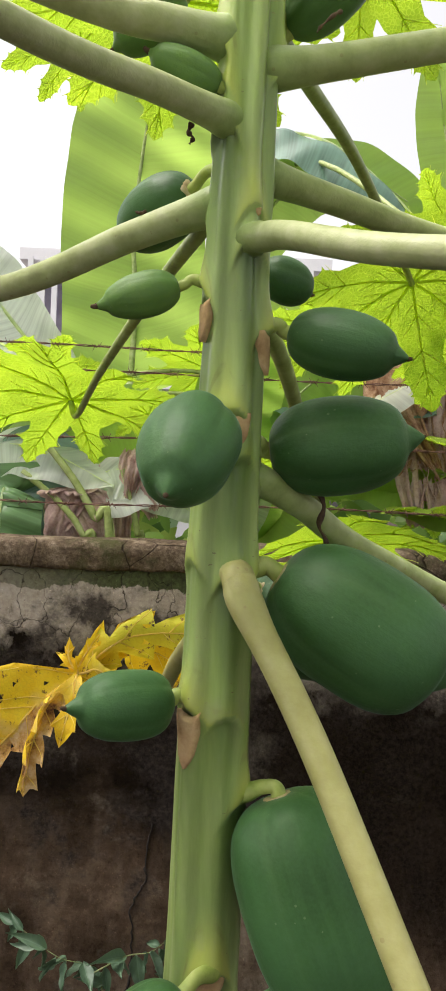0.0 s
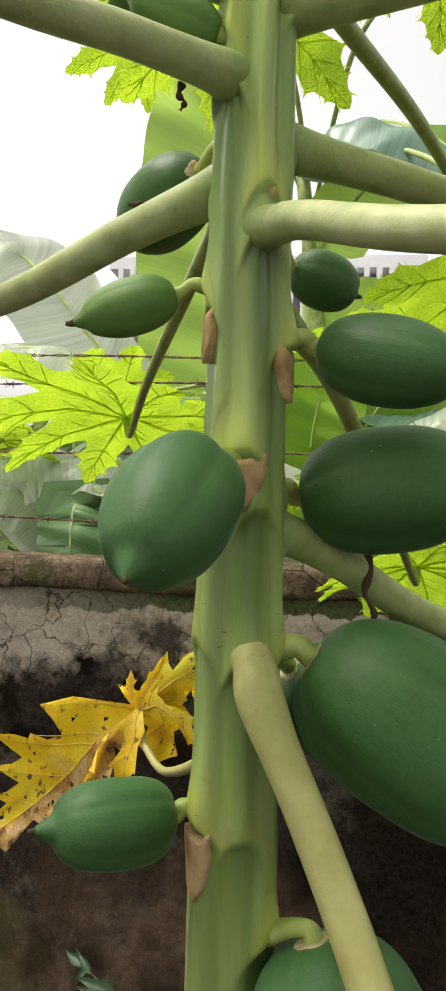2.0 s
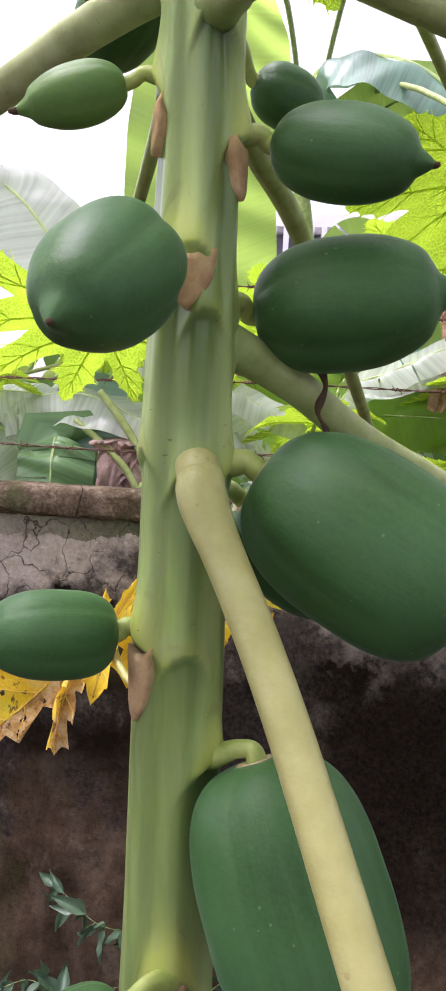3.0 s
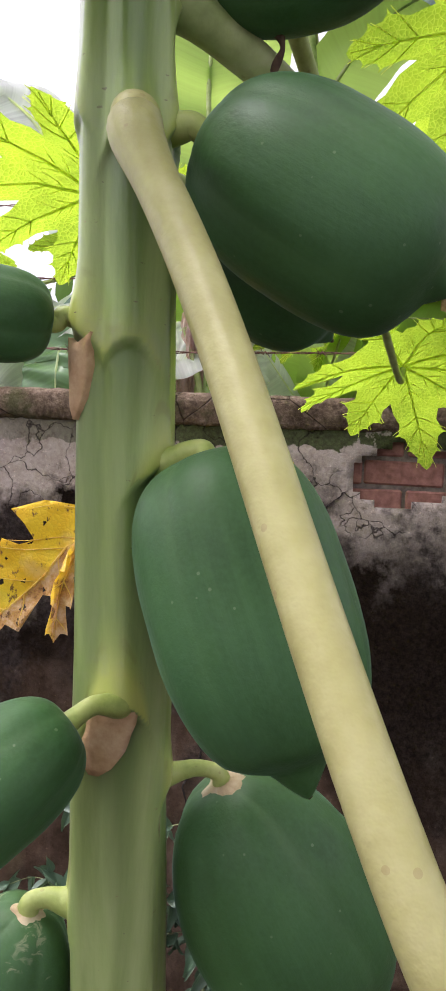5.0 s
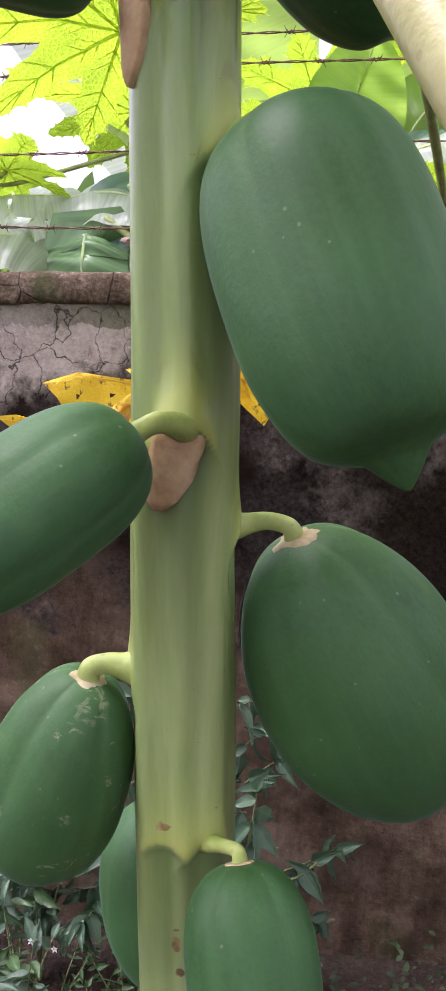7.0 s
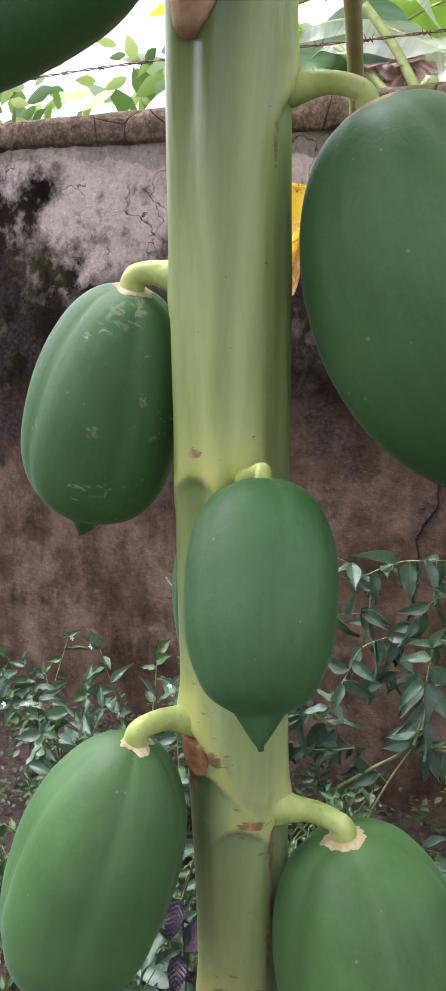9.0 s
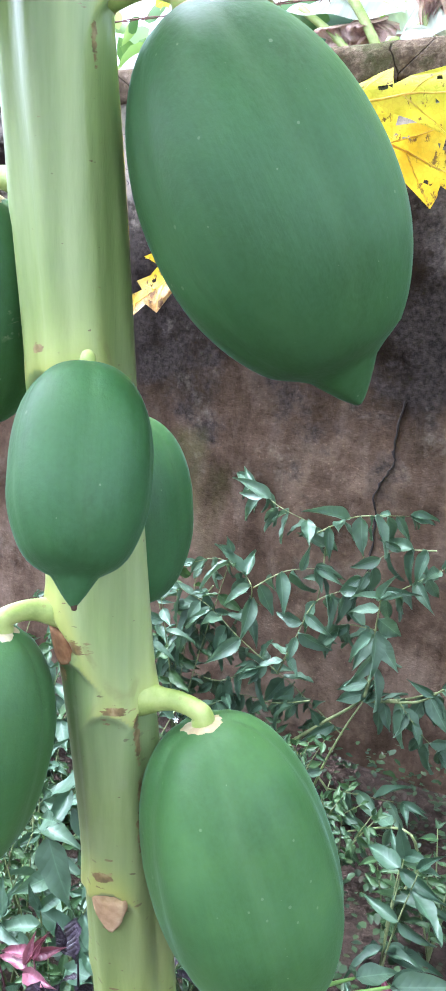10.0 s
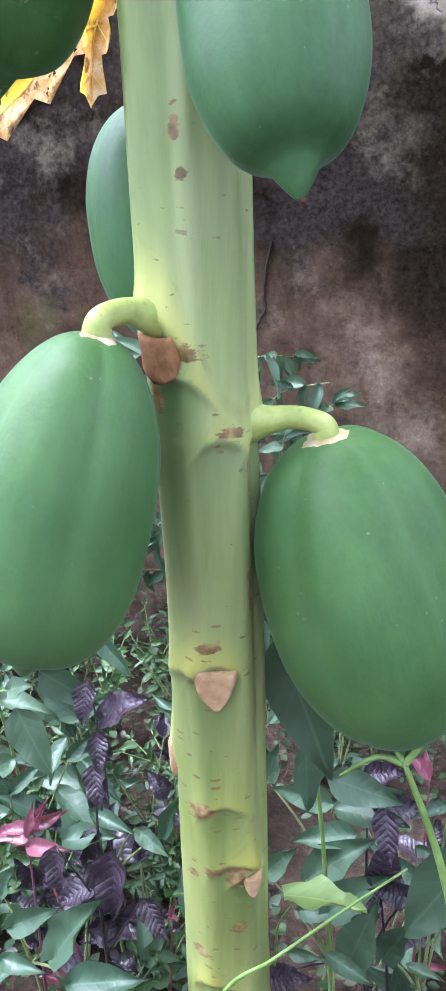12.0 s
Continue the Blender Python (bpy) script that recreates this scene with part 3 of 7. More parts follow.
def build_wall():
    core = bmesh.new()
    bmesh.ops.create_cube(core, size=1.0)
    bmesh.ops.scale(core, vec=(WALL_X1 - WALL_X0, WALL_T - 0.03, WALL_TOP - 0.05 - GROUND + 0.3), verts=core.verts)
    bmesh.ops.translate(core, vec=(0, WALL_Y + 0.03 + (WALL_T - 0.03) / 2, (WALL_TOP - 0.05 + GROUND - 0.3) / 2), verts=core.verts)
    wall = mesh_object("wall_north", core, M_MORTAR, smooth=False)
    tagged(wall, "old brick garden wall with cracked mouldy plaster", "wall", kind="structure")
    # the plaster coat, broken away in one patch
    bm = bmesh.new()
    step = 0.02
    nx, nz = int((2.6 + 2.6) / step), int((WALL_TOP - 0.07 - GROUND + 0.1) / step)
    grid = {}
    for i in range(nx + 1):
        for k in range(nz + 1):
            x, z = -2.6 + i * step, GROUND - 0.1 + k * step
            y = WALL_Y + 0.012 * noise.noise(Vector((x * 1.3, 0, z * 1.3))) + 0.006 * noise.noise(Vector((x * 6, 4, z * 6))) + 0.0025 * noise.noise(Vector((x * 25, 9, z * 25)))
            grid[i, k] = bm.verts.new((x, y, z))
    for i in range(nx):
        for k in range(nz):
            if not in_patch(-2.6 + (i + 0.5) * step, GROUND - 0.1 + (k + 0.5) * step):
                bm.faces.new((grid[i, k], grid[i + 1, k], grid[i + 1, k + 1], grid[i, k + 1]))
    for v in [v for v in bm.verts if not v.link_faces]:
        bm.verts.remove(v)
    edges = [e for e in bm.edges if e.is_boundary]
    ret = bmesh.ops.extrude_edge_only(bm, edges=edges)
    for v in (g for g in ret["geom"] if isinstance(g, bmesh.types.BMVert)):
        v.co.y = WALL_Y + 0.034
    part("plaster_coat", bm, M_PLASTER, wall)
    for sx, x0, x1 in ((-1, WALL_X0, -2.6), (1, 2.6, WALL_X1)):
        side = bmesh.new()
        bmesh.ops.create_cube(side, size=1.0)
        bmesh.ops.scale(side, vec=(x1 - x0, 0.03, WALL_TOP - 0.05 - GROUND), verts=side.verts)
        bmesh.ops.translate(side, vec=((x0 + x1) / 2, WALL_Y + 0.015, (WALL_TOP - 0.05 + GROUND) / 2), verts=side.verts)
        part("plaster_coat", side, M_PLASTER, wall, smooth=False)
    # rounded mortar coping
    bm = bmesh.new()
    n = 420
    shape = [(0.012, -0.092), (-0.004, -0.088), (-0.011, -0.078), (-0.013, -0.050), (-0.012, -0.024), (-0.006, -0.008), (0.008, -0.001), (0.06, 0.003), (0.12, 0.004), (0.18, 0.002), (0.222, -0.008), (0.232, -0.05), (0.225, -0.09)]
    rows = []
    for i in range(n + 1):
        x = WALL_X0 + (WALL_X1 - WALL_X0) * i / n
        row = []
        for j, (dy, dz) in enumerate(shape):
            q = Vector((x * 3.0, j * 0.6, 2.0))
            wob = 0.006 * noise.noise(q) + 0.005 * noise.noise(q * 4.7) + 0.004 * noise.noise(q * 13.0)
            chip = -0.02 * max(0.0, noise.noise(Vector((x * 2.3, j * 0.3, 8))) - 0.35)
            row.append(bm.verts.new((x, WALL_Y + dy + wob, WALL_TOP + dz + wob * 0.8 + chip)))
        rows.append(row)
    for r0, r1 in zip(rows, rows[1:]):
        for j in range(len(shape) - 1):
            bm.faces.new((r0[j], r1[j], r1[j + 1], r0[j + 1]))
    part("coping", bm, M_COPING, wall, "rounded mossy mortar coping")
    # the long crack that runs down the plaster
    bm = bmesh.new()
    for path, wide in (([(-0.16, 0.93), (-0.175, 0.80), (-0.168, 0.76), (-0.195, 0.72), (-0.215, 0.67), (-0.208, 0.60), (-0.205, 0.48), (-0.23, 0.38)], 0.0035),
                       ([(0.20, 1.53), (0.165, 1.50), (0.135, 1.47), (0.10, 1.455)], 0.003)):
        pts = []
        for (x0, z0), (x1, z1) in zip(path, path[1:]):
            for k in range(6):
                f = k / 6
                pts.append((x0 + (x1 - x0) * f + random.uniform(-0.005, 0.005), z0 + (z1 - z0) * f))
        prev = None
        for x, z in pts:
            y = WALL_Y + 0.012 * noise.noise(Vector((x * 1.3, 0, z * 1.3))) + 0.006 * noise.noise(Vector((x * 6, 4, z * 6))) - 0.0045
            w = wide * random.uniform(0.3, 1.1)
            cur = [bm.verts.new((x - w, y, z)), bm.verts.new((x + w, y, z)), bm.verts.new((x + w, y + 0.006, z)), bm.verts.new((x - w, y + 0.006, z))]
            if prev:
                for a in range(4):
                    bm.faces.new((prev[a], prev[(a + 1) % 4], cur[(a + 1) % 4], cur[a]))
            prev = cur
    part("crack", bm, M_CRACK, wall, "dark jagged crack")
    return wall


wall = build_wall()


def build_unseen_wall():
    """A plain unseen wall, added behind the walk to cut the low sky light."""
    bm = bmesh.new()
    bmesh.ops.create_cube(bm, size=1.0)
    bmesh.ops.scale(bm, vec=(12.0, 0.2, 2.9 - GROUND), verts=bm.verts)
    bmesh.ops.translate(bm, vec=(0, -3.2, (2.9 + GROUND) / 2), verts=bm.verts)
    tagged(mesh_object("unseen_south_wall", bm, M_HOUSE, smooth=False), "plain unseen wall added to shade the yard", "wall", kind="structure")


build_unseen_wall()


# ---- trunk of the papaya ----
TRUNK_X = [(-0.3, 0.003), (0.7, 0.001), (1.0, -0.005), (1.3, -0.004), (1.5, 0.0), (1.84, 0.003), (2.1, 0.007), (2.4, 0.012), (2.8, 0.016)]


def between(table, z):
    for (z0, v0), (z1, v1) in zip(table, table[1:]):
        if z <= z1:
            f = max(0.0, z - z0) / (z1 - z0)
            return v0 + (v1 - v0) * f * f * (3 - 2 * f)
    return table[-1][1]


def trunk_axis(z):
    return Vector((between(TRUNK_X, z), 0.845 + (1.9 - z) * 0.125, z))


TRUNK_R = [(-0.2, 0.058), (0.0, 0.052), (0.18, 0.0463), (0.33, 0.0438), (0.55, 0.0415), (0.7, 0.0395), (0.95, 0.0405), (1.2, 0.0395), (1.4, 0.0378), (1.6, 0.0362), (1.84, 0.0333), (2.0, 0.0300), (2.12, 0.0278), (2.35, 0.0262), (2.75, 0.022)]


def trunk_radius(z):
    return between(TRUNK_R, z)


def on_trunk(angle, z, out=0.0):
    """A place on the trunk's skin; angle in degrees, 0 towards +x, -90 towards -y."""
    a = radians(angle)
    return trunk_axis(z) + (trunk_radius(z) + out) * Vector((math.cos(a), math.sin(a), 0))


# nodes of the trunk: height, angle and size of the swelling under a leaf or a fruit
NODES = []


# brown corky marks on the skin: angle, height, half angle, half height
CORK = [(-105, 0.892, 34, 0.007), (-112, 0.880, 18, 0.016), (-128, 0.868, 9, 0.026), (-88, 0.895, 11, 0.010), (-86, 0.648, 16, 0.006), (-46, 0.835, 16, 0.004), (-22, 0.80, 8, 0.035), (-30, 0.70, 5, 0.03), (-24, 0.745, 6, 0.015), (-98, 0.465, 20, 0.012), (-72, 0.385, 34, 0.007), (-62, 0.372, 16, 0.014), (-112, 0.26, 14, 0.012),
        (-80, 0.19, 40, 0.006), (-150, 0.50, 8, 0.03), (-88, 1.03, 6, 0.012), (-84, 1.005, 4, 0.006), (-100, 1.135, 10, 0.004), (-14, 1.33, 6, 0.016), (-165, 1.24, 10, 0.03), (-60, 0.30, 10, 0.008), (-120, 0.375, 12, 0.006)]


def build_trunk(tree):
    bm = bmesh.new()
    tint = bm.verts.layers.float.new("node_tint_shade")
    cork_layer = bm.verts.layers.float.new("cork")
    sides, n = 96, 900
    z0, z1 = GROUND - 0.05, 2.75
    rows = []
    for i in range(n + 1):
        z = z0 + (z1 - z0) * i / n
        c, r = trunk_axis(z), trunk_radius(z)
        near = [q for q in NODES if -0.26 < z - q[0] < 0.08]
        marks = [(radians(a), h, radians(wa), hh) for a, h, wa, hh in CORK if abs(z - h) < 2.5 * hh]
        row = []
        for k in range(sides):
            a = 2 * math.pi * k / sides
            ridge = (0.0029 + 0.0018 * min(1.0, max(0.0, z - 1.5))) * abs(math.sin(a * 2.5 + z * 0.8)) + (0.0015 + 0.0009 * min(1.0, max(0.0, z - 1.5))) * math.sin(a * 7 - z * 1.6 + 1) - 0.0015
            ridge += 0.0012 * noise.noise(Vector((math.cos(a) * 3.6, math.sin(a) * 3.6, z * 2.0)))
            bulge, tint_shade, rust = 0.0, 0.0, 0.0
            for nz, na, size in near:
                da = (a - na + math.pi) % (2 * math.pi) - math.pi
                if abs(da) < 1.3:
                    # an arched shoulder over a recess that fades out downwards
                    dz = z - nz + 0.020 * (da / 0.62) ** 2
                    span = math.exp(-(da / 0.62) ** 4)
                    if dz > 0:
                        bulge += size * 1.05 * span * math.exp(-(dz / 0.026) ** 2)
                        tint_shade += 0.75 * min(1.0, size / 0.004) * span * math.exp(-dz / 0.030)
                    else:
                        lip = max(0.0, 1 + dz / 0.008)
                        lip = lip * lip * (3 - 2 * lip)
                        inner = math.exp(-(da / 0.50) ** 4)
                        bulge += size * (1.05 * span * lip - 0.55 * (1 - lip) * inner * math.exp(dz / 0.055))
                        # darker green that also carries the recess's shade as colour
                        tint_shade -= min(1.0, size / 0.004) * (1 - lip) * inner * (0.40 * math.exp(dz / 0.022) + 0.42 * max(0.0, 1 + dz / 0.24))
            for ma, mz, wa, hh in marks:
                da = (a - ma + math.pi) % (2 * math.pi) - math.pi
                rust = max(rust, math.exp(-(da / wa) ** 2 - ((z - mz) / hh) ** 2))
            rr = r * (1 + 0.010 * noise.noise(Vector((0, 1.0, z * 6)))) + ridge + bulge
            v = bm.verts.new(c + Vector((rr * math.cos(a), rr * math.sin(a), 0)))
            v[tint] = max(-1.0, min(1.0, tint_shade))
            v[cork_layer] = rust
            row.append(v)
        rows.append(row)
    for r0, r1 in zip(rows, rows[1:]):
        for k in range(sides):
            bm.faces.new((r0[k], r0[(k + 1) % sides], r1[(k + 1) % sides], r1[k]))
    bm.faces.new(rows[-1])
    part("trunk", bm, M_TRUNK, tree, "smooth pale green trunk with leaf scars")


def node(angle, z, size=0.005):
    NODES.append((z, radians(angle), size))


# ---- the fruits ----
def fruit_profile(s, warp, square, tip, pear=0.0):
    body = min(max(s / tip, 0.0), 1.0) ** warp
    r = max(0.0, 1 - abs(2 * body - 1) ** square) ** (1 / square)
    r *= 1 - pear * max(0.0, 1 - s / 0.75) ** 1.3
    s0 = tip - 0.05
    k = min(max((s - 0.62) / (s0 - 0.62), 0.0), 1.0)
    cone = 0.40 * k * k * (3 - 2 * k) if s < s0 else 0.40 * max(0.0, (1 - s) / (1 - s0)) ** 0.85 + 0.02
    return (r ** 3 + cone ** 3) ** (1 / 3)


def build_fruit(collar, end, radius, warp=1.0, square=2.3, tip=0.93, label="", stalk_from=None, stalk_sag=0.002, bend=0.0, lobes=0.062, collar_size=0.195, remnant=True, stalk_r=0.0075, young=False, pear=0.0, scratched=False, light=False, half_ripe=False):
    collar, end = Vector(collar), Vector(end)
    fruit = thing("papaya_fruit", label, "papaya", "papayas on the trunk")
    axis_v = end - collar
    length = axis_v.length
    frame_m = axis_v.to_track_quat("Z", "Y").to_matrix().to_4x4()
    fruit.matrix_world = Matrix.Translation(collar) @ frame_m
    seed = Vector((collar.x * 31, collar.y * 17, collar.z * 13))
    phase = random.uniform(0, 6.28)
    def skin(s, a, out=0.0):
        r = radius * fruit_profile(s, warp, square, tip, pear)
        off = bend * length * math.sin(math.pi * s)
        crest = abs(math.cos(2.5 * a + phase + 0.12 * noise.noise(Vector((s * 3, 0, 1)) + seed)))
        lobe = 1 + lobes * (crest ** 0.8 - 0.62) * (1.1 - 0.75 * s)
        q = Vector((math.cos(a) * 1.3, math.sin(a) * 1.3, s * 2)) + seed
        lobe += 0.030 * noise.noise(q) + 0.006 * noise.noise(q * 4.0)
        dip = 0.016 * math.exp(-(r / (radius * 0.30)) ** 2) * length
        rr = r * lobe + out
        return Vector((rr * math.cos(a) + off, rr * math.sin(a), s * length + dip - out * max(0.0, 1 - 3 * s)))

    bm = bmesh.new()
    rib = bm.verts.layers.float.new("rib")
    sides, n = 90, 60
    rows = []
    for i in range(n + 1):
        s = 0.5 - 0.5 * math.cos(math.pi * i / n)
        row = []
        for k in range(sides):
            a = 2 * math.pi * k / sides
            v = bm.verts.new(skin(s, a))
            valley = 1 - abs(math.cos(2.5 * a + phase + 0.12 * noise.noise(Vector((s * 3, 0, 1)) + seed)))
            v[rib] = max(0.0, (valley - 0.55) / 0.45) ** 1.5 * max(0.0, 1.15 - 1.2 * s) * (0.6 + 0.8 * noise.noise(Vector((a, s * 2, 5)) + seed))
            row.append(v)
        rows.append(row)
    for r0, r1 in zip(rows, rows[1:]):
        for k in range(sides):
            bm.faces.new((r0[k], r0[(k + 1) % sides], r1[(k + 1) % sides], r1[k]))
    bmesh.ops.remove_doubles(bm, verts=bm.verts, dist=1e-5)
    part("fruit_body", bm, M_FRUIT_YOUNG if young else M_FRUIT_MID if half_ripe else M_FRUIT_SCRATCHED if scratched else M_FRUIT_LOW if light else M_FRUIT, fruit)
    # dry ring where the stalk meets the fruit
    reach = 0.0
    while radius * fruit_profile(reach, warp, square, tip, pear) < radius * collar_size * 1.5:
        reach += 0.0005
    bm = bmesh.new()
    rows = []
    for j in range(7):
        row = []
        for k in range(48):
            a = 2 * math.pi * k / 48
            edge = reach * max(0.25, 0.50 + 0.45 * noise.noise(Vector((math.cos(a) * 1.2, math.sin(a) * 1.2, 3)) + seed) + 0.22 * noise.noise(Vector((math.cos(a) * 4, math.sin(a) * 4, 7)) + seed))
            row.append(bm.verts.new(skin(edge * (j / 6) ** 1.5, a, 0.0011 - 0.0013 * (j / 6) ** 3)))
        rows.append(row)
    for r0, r1 in zip(rows, rows[1:]):
        for k in range(48):
            bm.faces.new((r0[k], r0[(k + 1) % 48], r1[(k + 1) % 48], r1[k]))
    bmesh.ops.remove_doubles(bm, verts=bm.verts, dist=1e-6)
    part("collar", bm, M_COLLAR, fruit, "dry pale ring round the stalk")
    if remnant:
        bm = bmesh.new()
        tube(bm, [Vector((0, 0, length - 0.003)), Vector((0.0005, 0, length + 0.001)), Vector((0.001, 0.001, length + 0.004))], lambda f: 0.0032 * (1 - 0.5 * f), 7)
        part("blossom_tip", bm, M_TIP, fruit, "dark dried blossom tip")
    # stalk from the trunk to the collar
    if stalk_from is not None:
        inv = fruit.matrix_world.inverted()
        a0 = Vector(stalk_from)
        centre = trunk_axis(a0.z)
        away = (a0 - centre).normalized()
        into = axis_v.normalized()
        gap = (collar - a0).length
        side = Vector((away.x, away.y, 0)).normalized()
        mid = a0.lerp(collar, 0.50) + Vector((0, 0, stalk_sag + 0.09 * gap)) + side * (0.05 * gap)
        line = spline([a0 - away * 0.016, a0 + away * 0.003, mid, collar - into * 0.004 + Vector((0, 0, 0.001)), collar + into * 0.007], 9)
        run = [0.0]
        for p, q in zip(line, line[1:]):
            run.append(run[-1] + (q - p).length)
        # a conical foot that grows out of the trunk, a slim neck and a slight swelling at the fruit
        girth = [stalk_r * (1.0 + 0.85 * min(1.0, gap / 0.035) * math.exp(-(max(0.0, r - 0.012) / 0.011) ** 1.4) - 0.12 * r / run[-1] + 0.22 * math.exp(-((run[-1] - r) / 0.010) ** 2)) for r in run]
        bm = bmesh.new()
        tube(bm, [inv @ p for p in line], lambda f: girth[int(round(f * (len(girth) - 1)))], 16)
        part("stalk", bm, M_STALK, fruit, "curved green fruit stalk")
    return fruit


def fruit_on_trunk(collar, end, radius, label, rise=0.006, swell=0.0035, turn=0.0, **more):
    c = Vector(collar)
    z = c.z + rise
    centre = trunk_axis(z)
    ang = math.degrees(math.atan2(c.y - centre.y, c.x - centre.x)) + turn
    node(ang, z, swell)
    return build_fruit(collar, end, radius, label=label, stalk_from=on_trunk(ang, z), **more)


tree = thing("papaya_tree", "young papaya tree with a smooth green trunk and long leaf stalks", "tree")

# upper fruits
fruit_on_trunk((0.048, 0.843, 2.368), (0.132, 0.815, 2.445), 0.032, "light green papaya pointing up beside a leaf stalk", warp=1.08, half_ripe=True)
fruit_on_trunk((-0.056, 0.893, 2.432), (-0.131, 0.906, 2.381), 0.0260, "small pale papaya half hidden behind a leaf stalk", stalk_r=0.006, young=True)
fruit_on_trunk((-0.014, 0.781, 2.278), (-0.080, 0.769, 2.301), 0.0180, "small light green papaya with a withered tip", stalk_r=0.0055, young=True)
fruit_on_trunk((-0.040, 0.868, 2.220), (-0.116, 0.954, 2.197), 0.0355, "dark green papaya with a brown ringed stalk end", warp=1.02, collar_size=0.30, stalk_r=0.006)
fruit_on_trunk((-0.046, 0.816, 2.106), (-0.123, 0.804, 2.081), 0.0215, "small oval papaya with a dark pointed tip", warp=0.94, square=2.1, tip=0.88, stalk_r=0.005, young=True)
fruit_on_trunk((0.036, 0.906, 2.154), (0.092, 0.936, 2.137), 0.0250, "small round papaya behind the trunk", stalk_r=0.006)
# middle fruits
fruit_on_trunk((-0.018, 0.772, 1.977), (-0.043, 0.665, 1.908), 0.0412, "plump green papaya hanging forward from the trunk", square=2.15, tip=0.91, warp=0.86, lobes=0.10)
fruit_on_trunk((0.059, 0.830, 2.069), (0.166, 0.794, 2.042), 0.0326, "ridged green papaya lying almost level", tip=0.90, stalk_r=0.007)
fruit_on_trunk((0.047, 0.878, 1.958), (0.199, 0.859, 1.977), 0.0500, "large ridged green papaya with a cone tip", square=2.4, tip=0.90, lobes=0.10)
fruit_on_trunk((0.058, 0.849, 1.837), (0.225, 0.842, 1.736), 0.0669, "very large green papaya above a pale leaf stalk", warp=1.14, square=2.8, collar_size=0.22, stalk_r=0.0088)
fruit_on_trunk((0.041, 0.918, 1.814), (0.146, 0.985, 1.724), 0.0513, "dark green papaya hidden behind a larger one")
fruit_on_trunk((-0.044, 0.843, 1.709), (-0.133, 0.785, 1.715), 0.0323, "small smooth papaya with a long pointed tip", warp=0.92, square=2.7, tip=0.86, stalk_r=0.0062, lobes=0.085)
fruit_on_trunk((0.066, 0.852, 1.622), (0.147, 0.805, 1.414), 0.0683, "large oblong papaya hanging beside the pale stalk", warp=0.97, square=2.8, tip=0.92, rise=-0.004)
# lower fruits
fruit_on_trunk((-0.018, 0.836, 1.434), (-0.128, 0.742, 1.345), 0.0453, "oblong papaya hanging forward with pale specks", square=2.7, turn=25)
fruit_on_trunk((0.074, 0.942, 1.359), (0.193, 1.010, 1.110), 0.0897, "biggest green papaya, broad shouldered with a pointed end", pear=0.12, warp=1.05, square=2.1, tip=0.90, stalk_r=0.0072)
fruit_on_trunk((-0.075, 0.917, 1.246), (-0.147, 0.952, 1.046), 0.0635, "pear shaped papaya with pale scratches", warp=1.12, square=2.6, tip=0.87, lobes=0.10, pear=0.24, stalk_r=0.0085, scratched=True)
fruit_on_trunk((0.049, 0.880, 1.130), (0.083, 0.822, 0.988), 0.0466, "egg shaped papaya hanging before the trunk", tip=0.89, square=2.4, rise=-0.008, stalk_sag=0.0, stalk_r=0.0055)
fruit_on_trunk((-0.052, 1.058, 1.068), (-0.036, 1.058, 0.868), 0.0650, "papaya hanging behind the trunk")
fruit_on_trunk((-0.052, 0.900, 0.912), (-0.118, 0.880, 0.662), 0.0685, "large papaya with a pale dry collar, hanging low", light=True, pear=0.06, warp=1.25, square=2.4, stalk_r=0.0092, lobes=0.10)
fruit_on_trunk((0.089, 0.985, 0.829), (0.179, 1.010, 0.534), 0.0875, "lowest large papaya hanging over the weeds", light=True, pear=0.12, tip=0.89, warp=1.0, square=2.25, stalk_r=0.0095, lobes=0.10)


# ---- leaf stalks ----
def petiole(points, r0, r1, material, label="", parent=None, swell=0.006, flat=0.95, clasp=True):
    """A leaf stalk whose first point lies on the trunk's axis."""
    P = [Vector(p) for p in points]
    c = trunk_axis(P[0].z)
    ang = math.degrees(math.atan2((P[1] - c).y, (P[1] - c).x))
    node(ang, P[0].z, swell)
    out = Vector((math.cos(radians(ang)), math.sin(radians(ang)), 0))
    skin = c + out * trunk_radius(P[0].z)
    line = spline([c - out * (trunk_radius(P[0].z) * 0.8), skin, skin.lerp(P[1], 0.30) + out * (0.05 * (P[1] - skin).length)] + P[1:], 14)
    run = [0.0]
    for a, b in zip(line, line[1:]):
        run.append(run[-1] + (b - a).length)
    at_skin = run[14]
    girth = []
    for r in run:
        # a green stalk widens into the trunk; a loosening one swells a little way out
        d = r - at_skin
        fat = 1 + (0.14 * math.exp(-(max(0.0, d) / 0.035) ** 1.3) + 0.14 * math.exp(-max(0.0, d) / 0.012) if clasp else 0.24 * math.exp(-((d - 0.034) / 0.034) ** 2))
        fat *= max(0.15, math.sqrt(max(0.0, 1 - (min(0.0, d) / 0.030) ** 2)))
        girth.append((r0 + (r1 - r0) * r / run[-1]) * fat)
    bm = bmesh.new()
    green = bm.verts.layers.float.new("near_trunk")
    for ring, r in zip(tube(bm, line, lambda f: girth[int(round(f * (len(girth) - 1)))], 20, flat), run):
        for v in ring:
            v[green] = math.exp(-max(0.0, r - at_skin) / 0.030) if clasp else 0.0
    return part("petiole", bm, material, parent or tree, label)


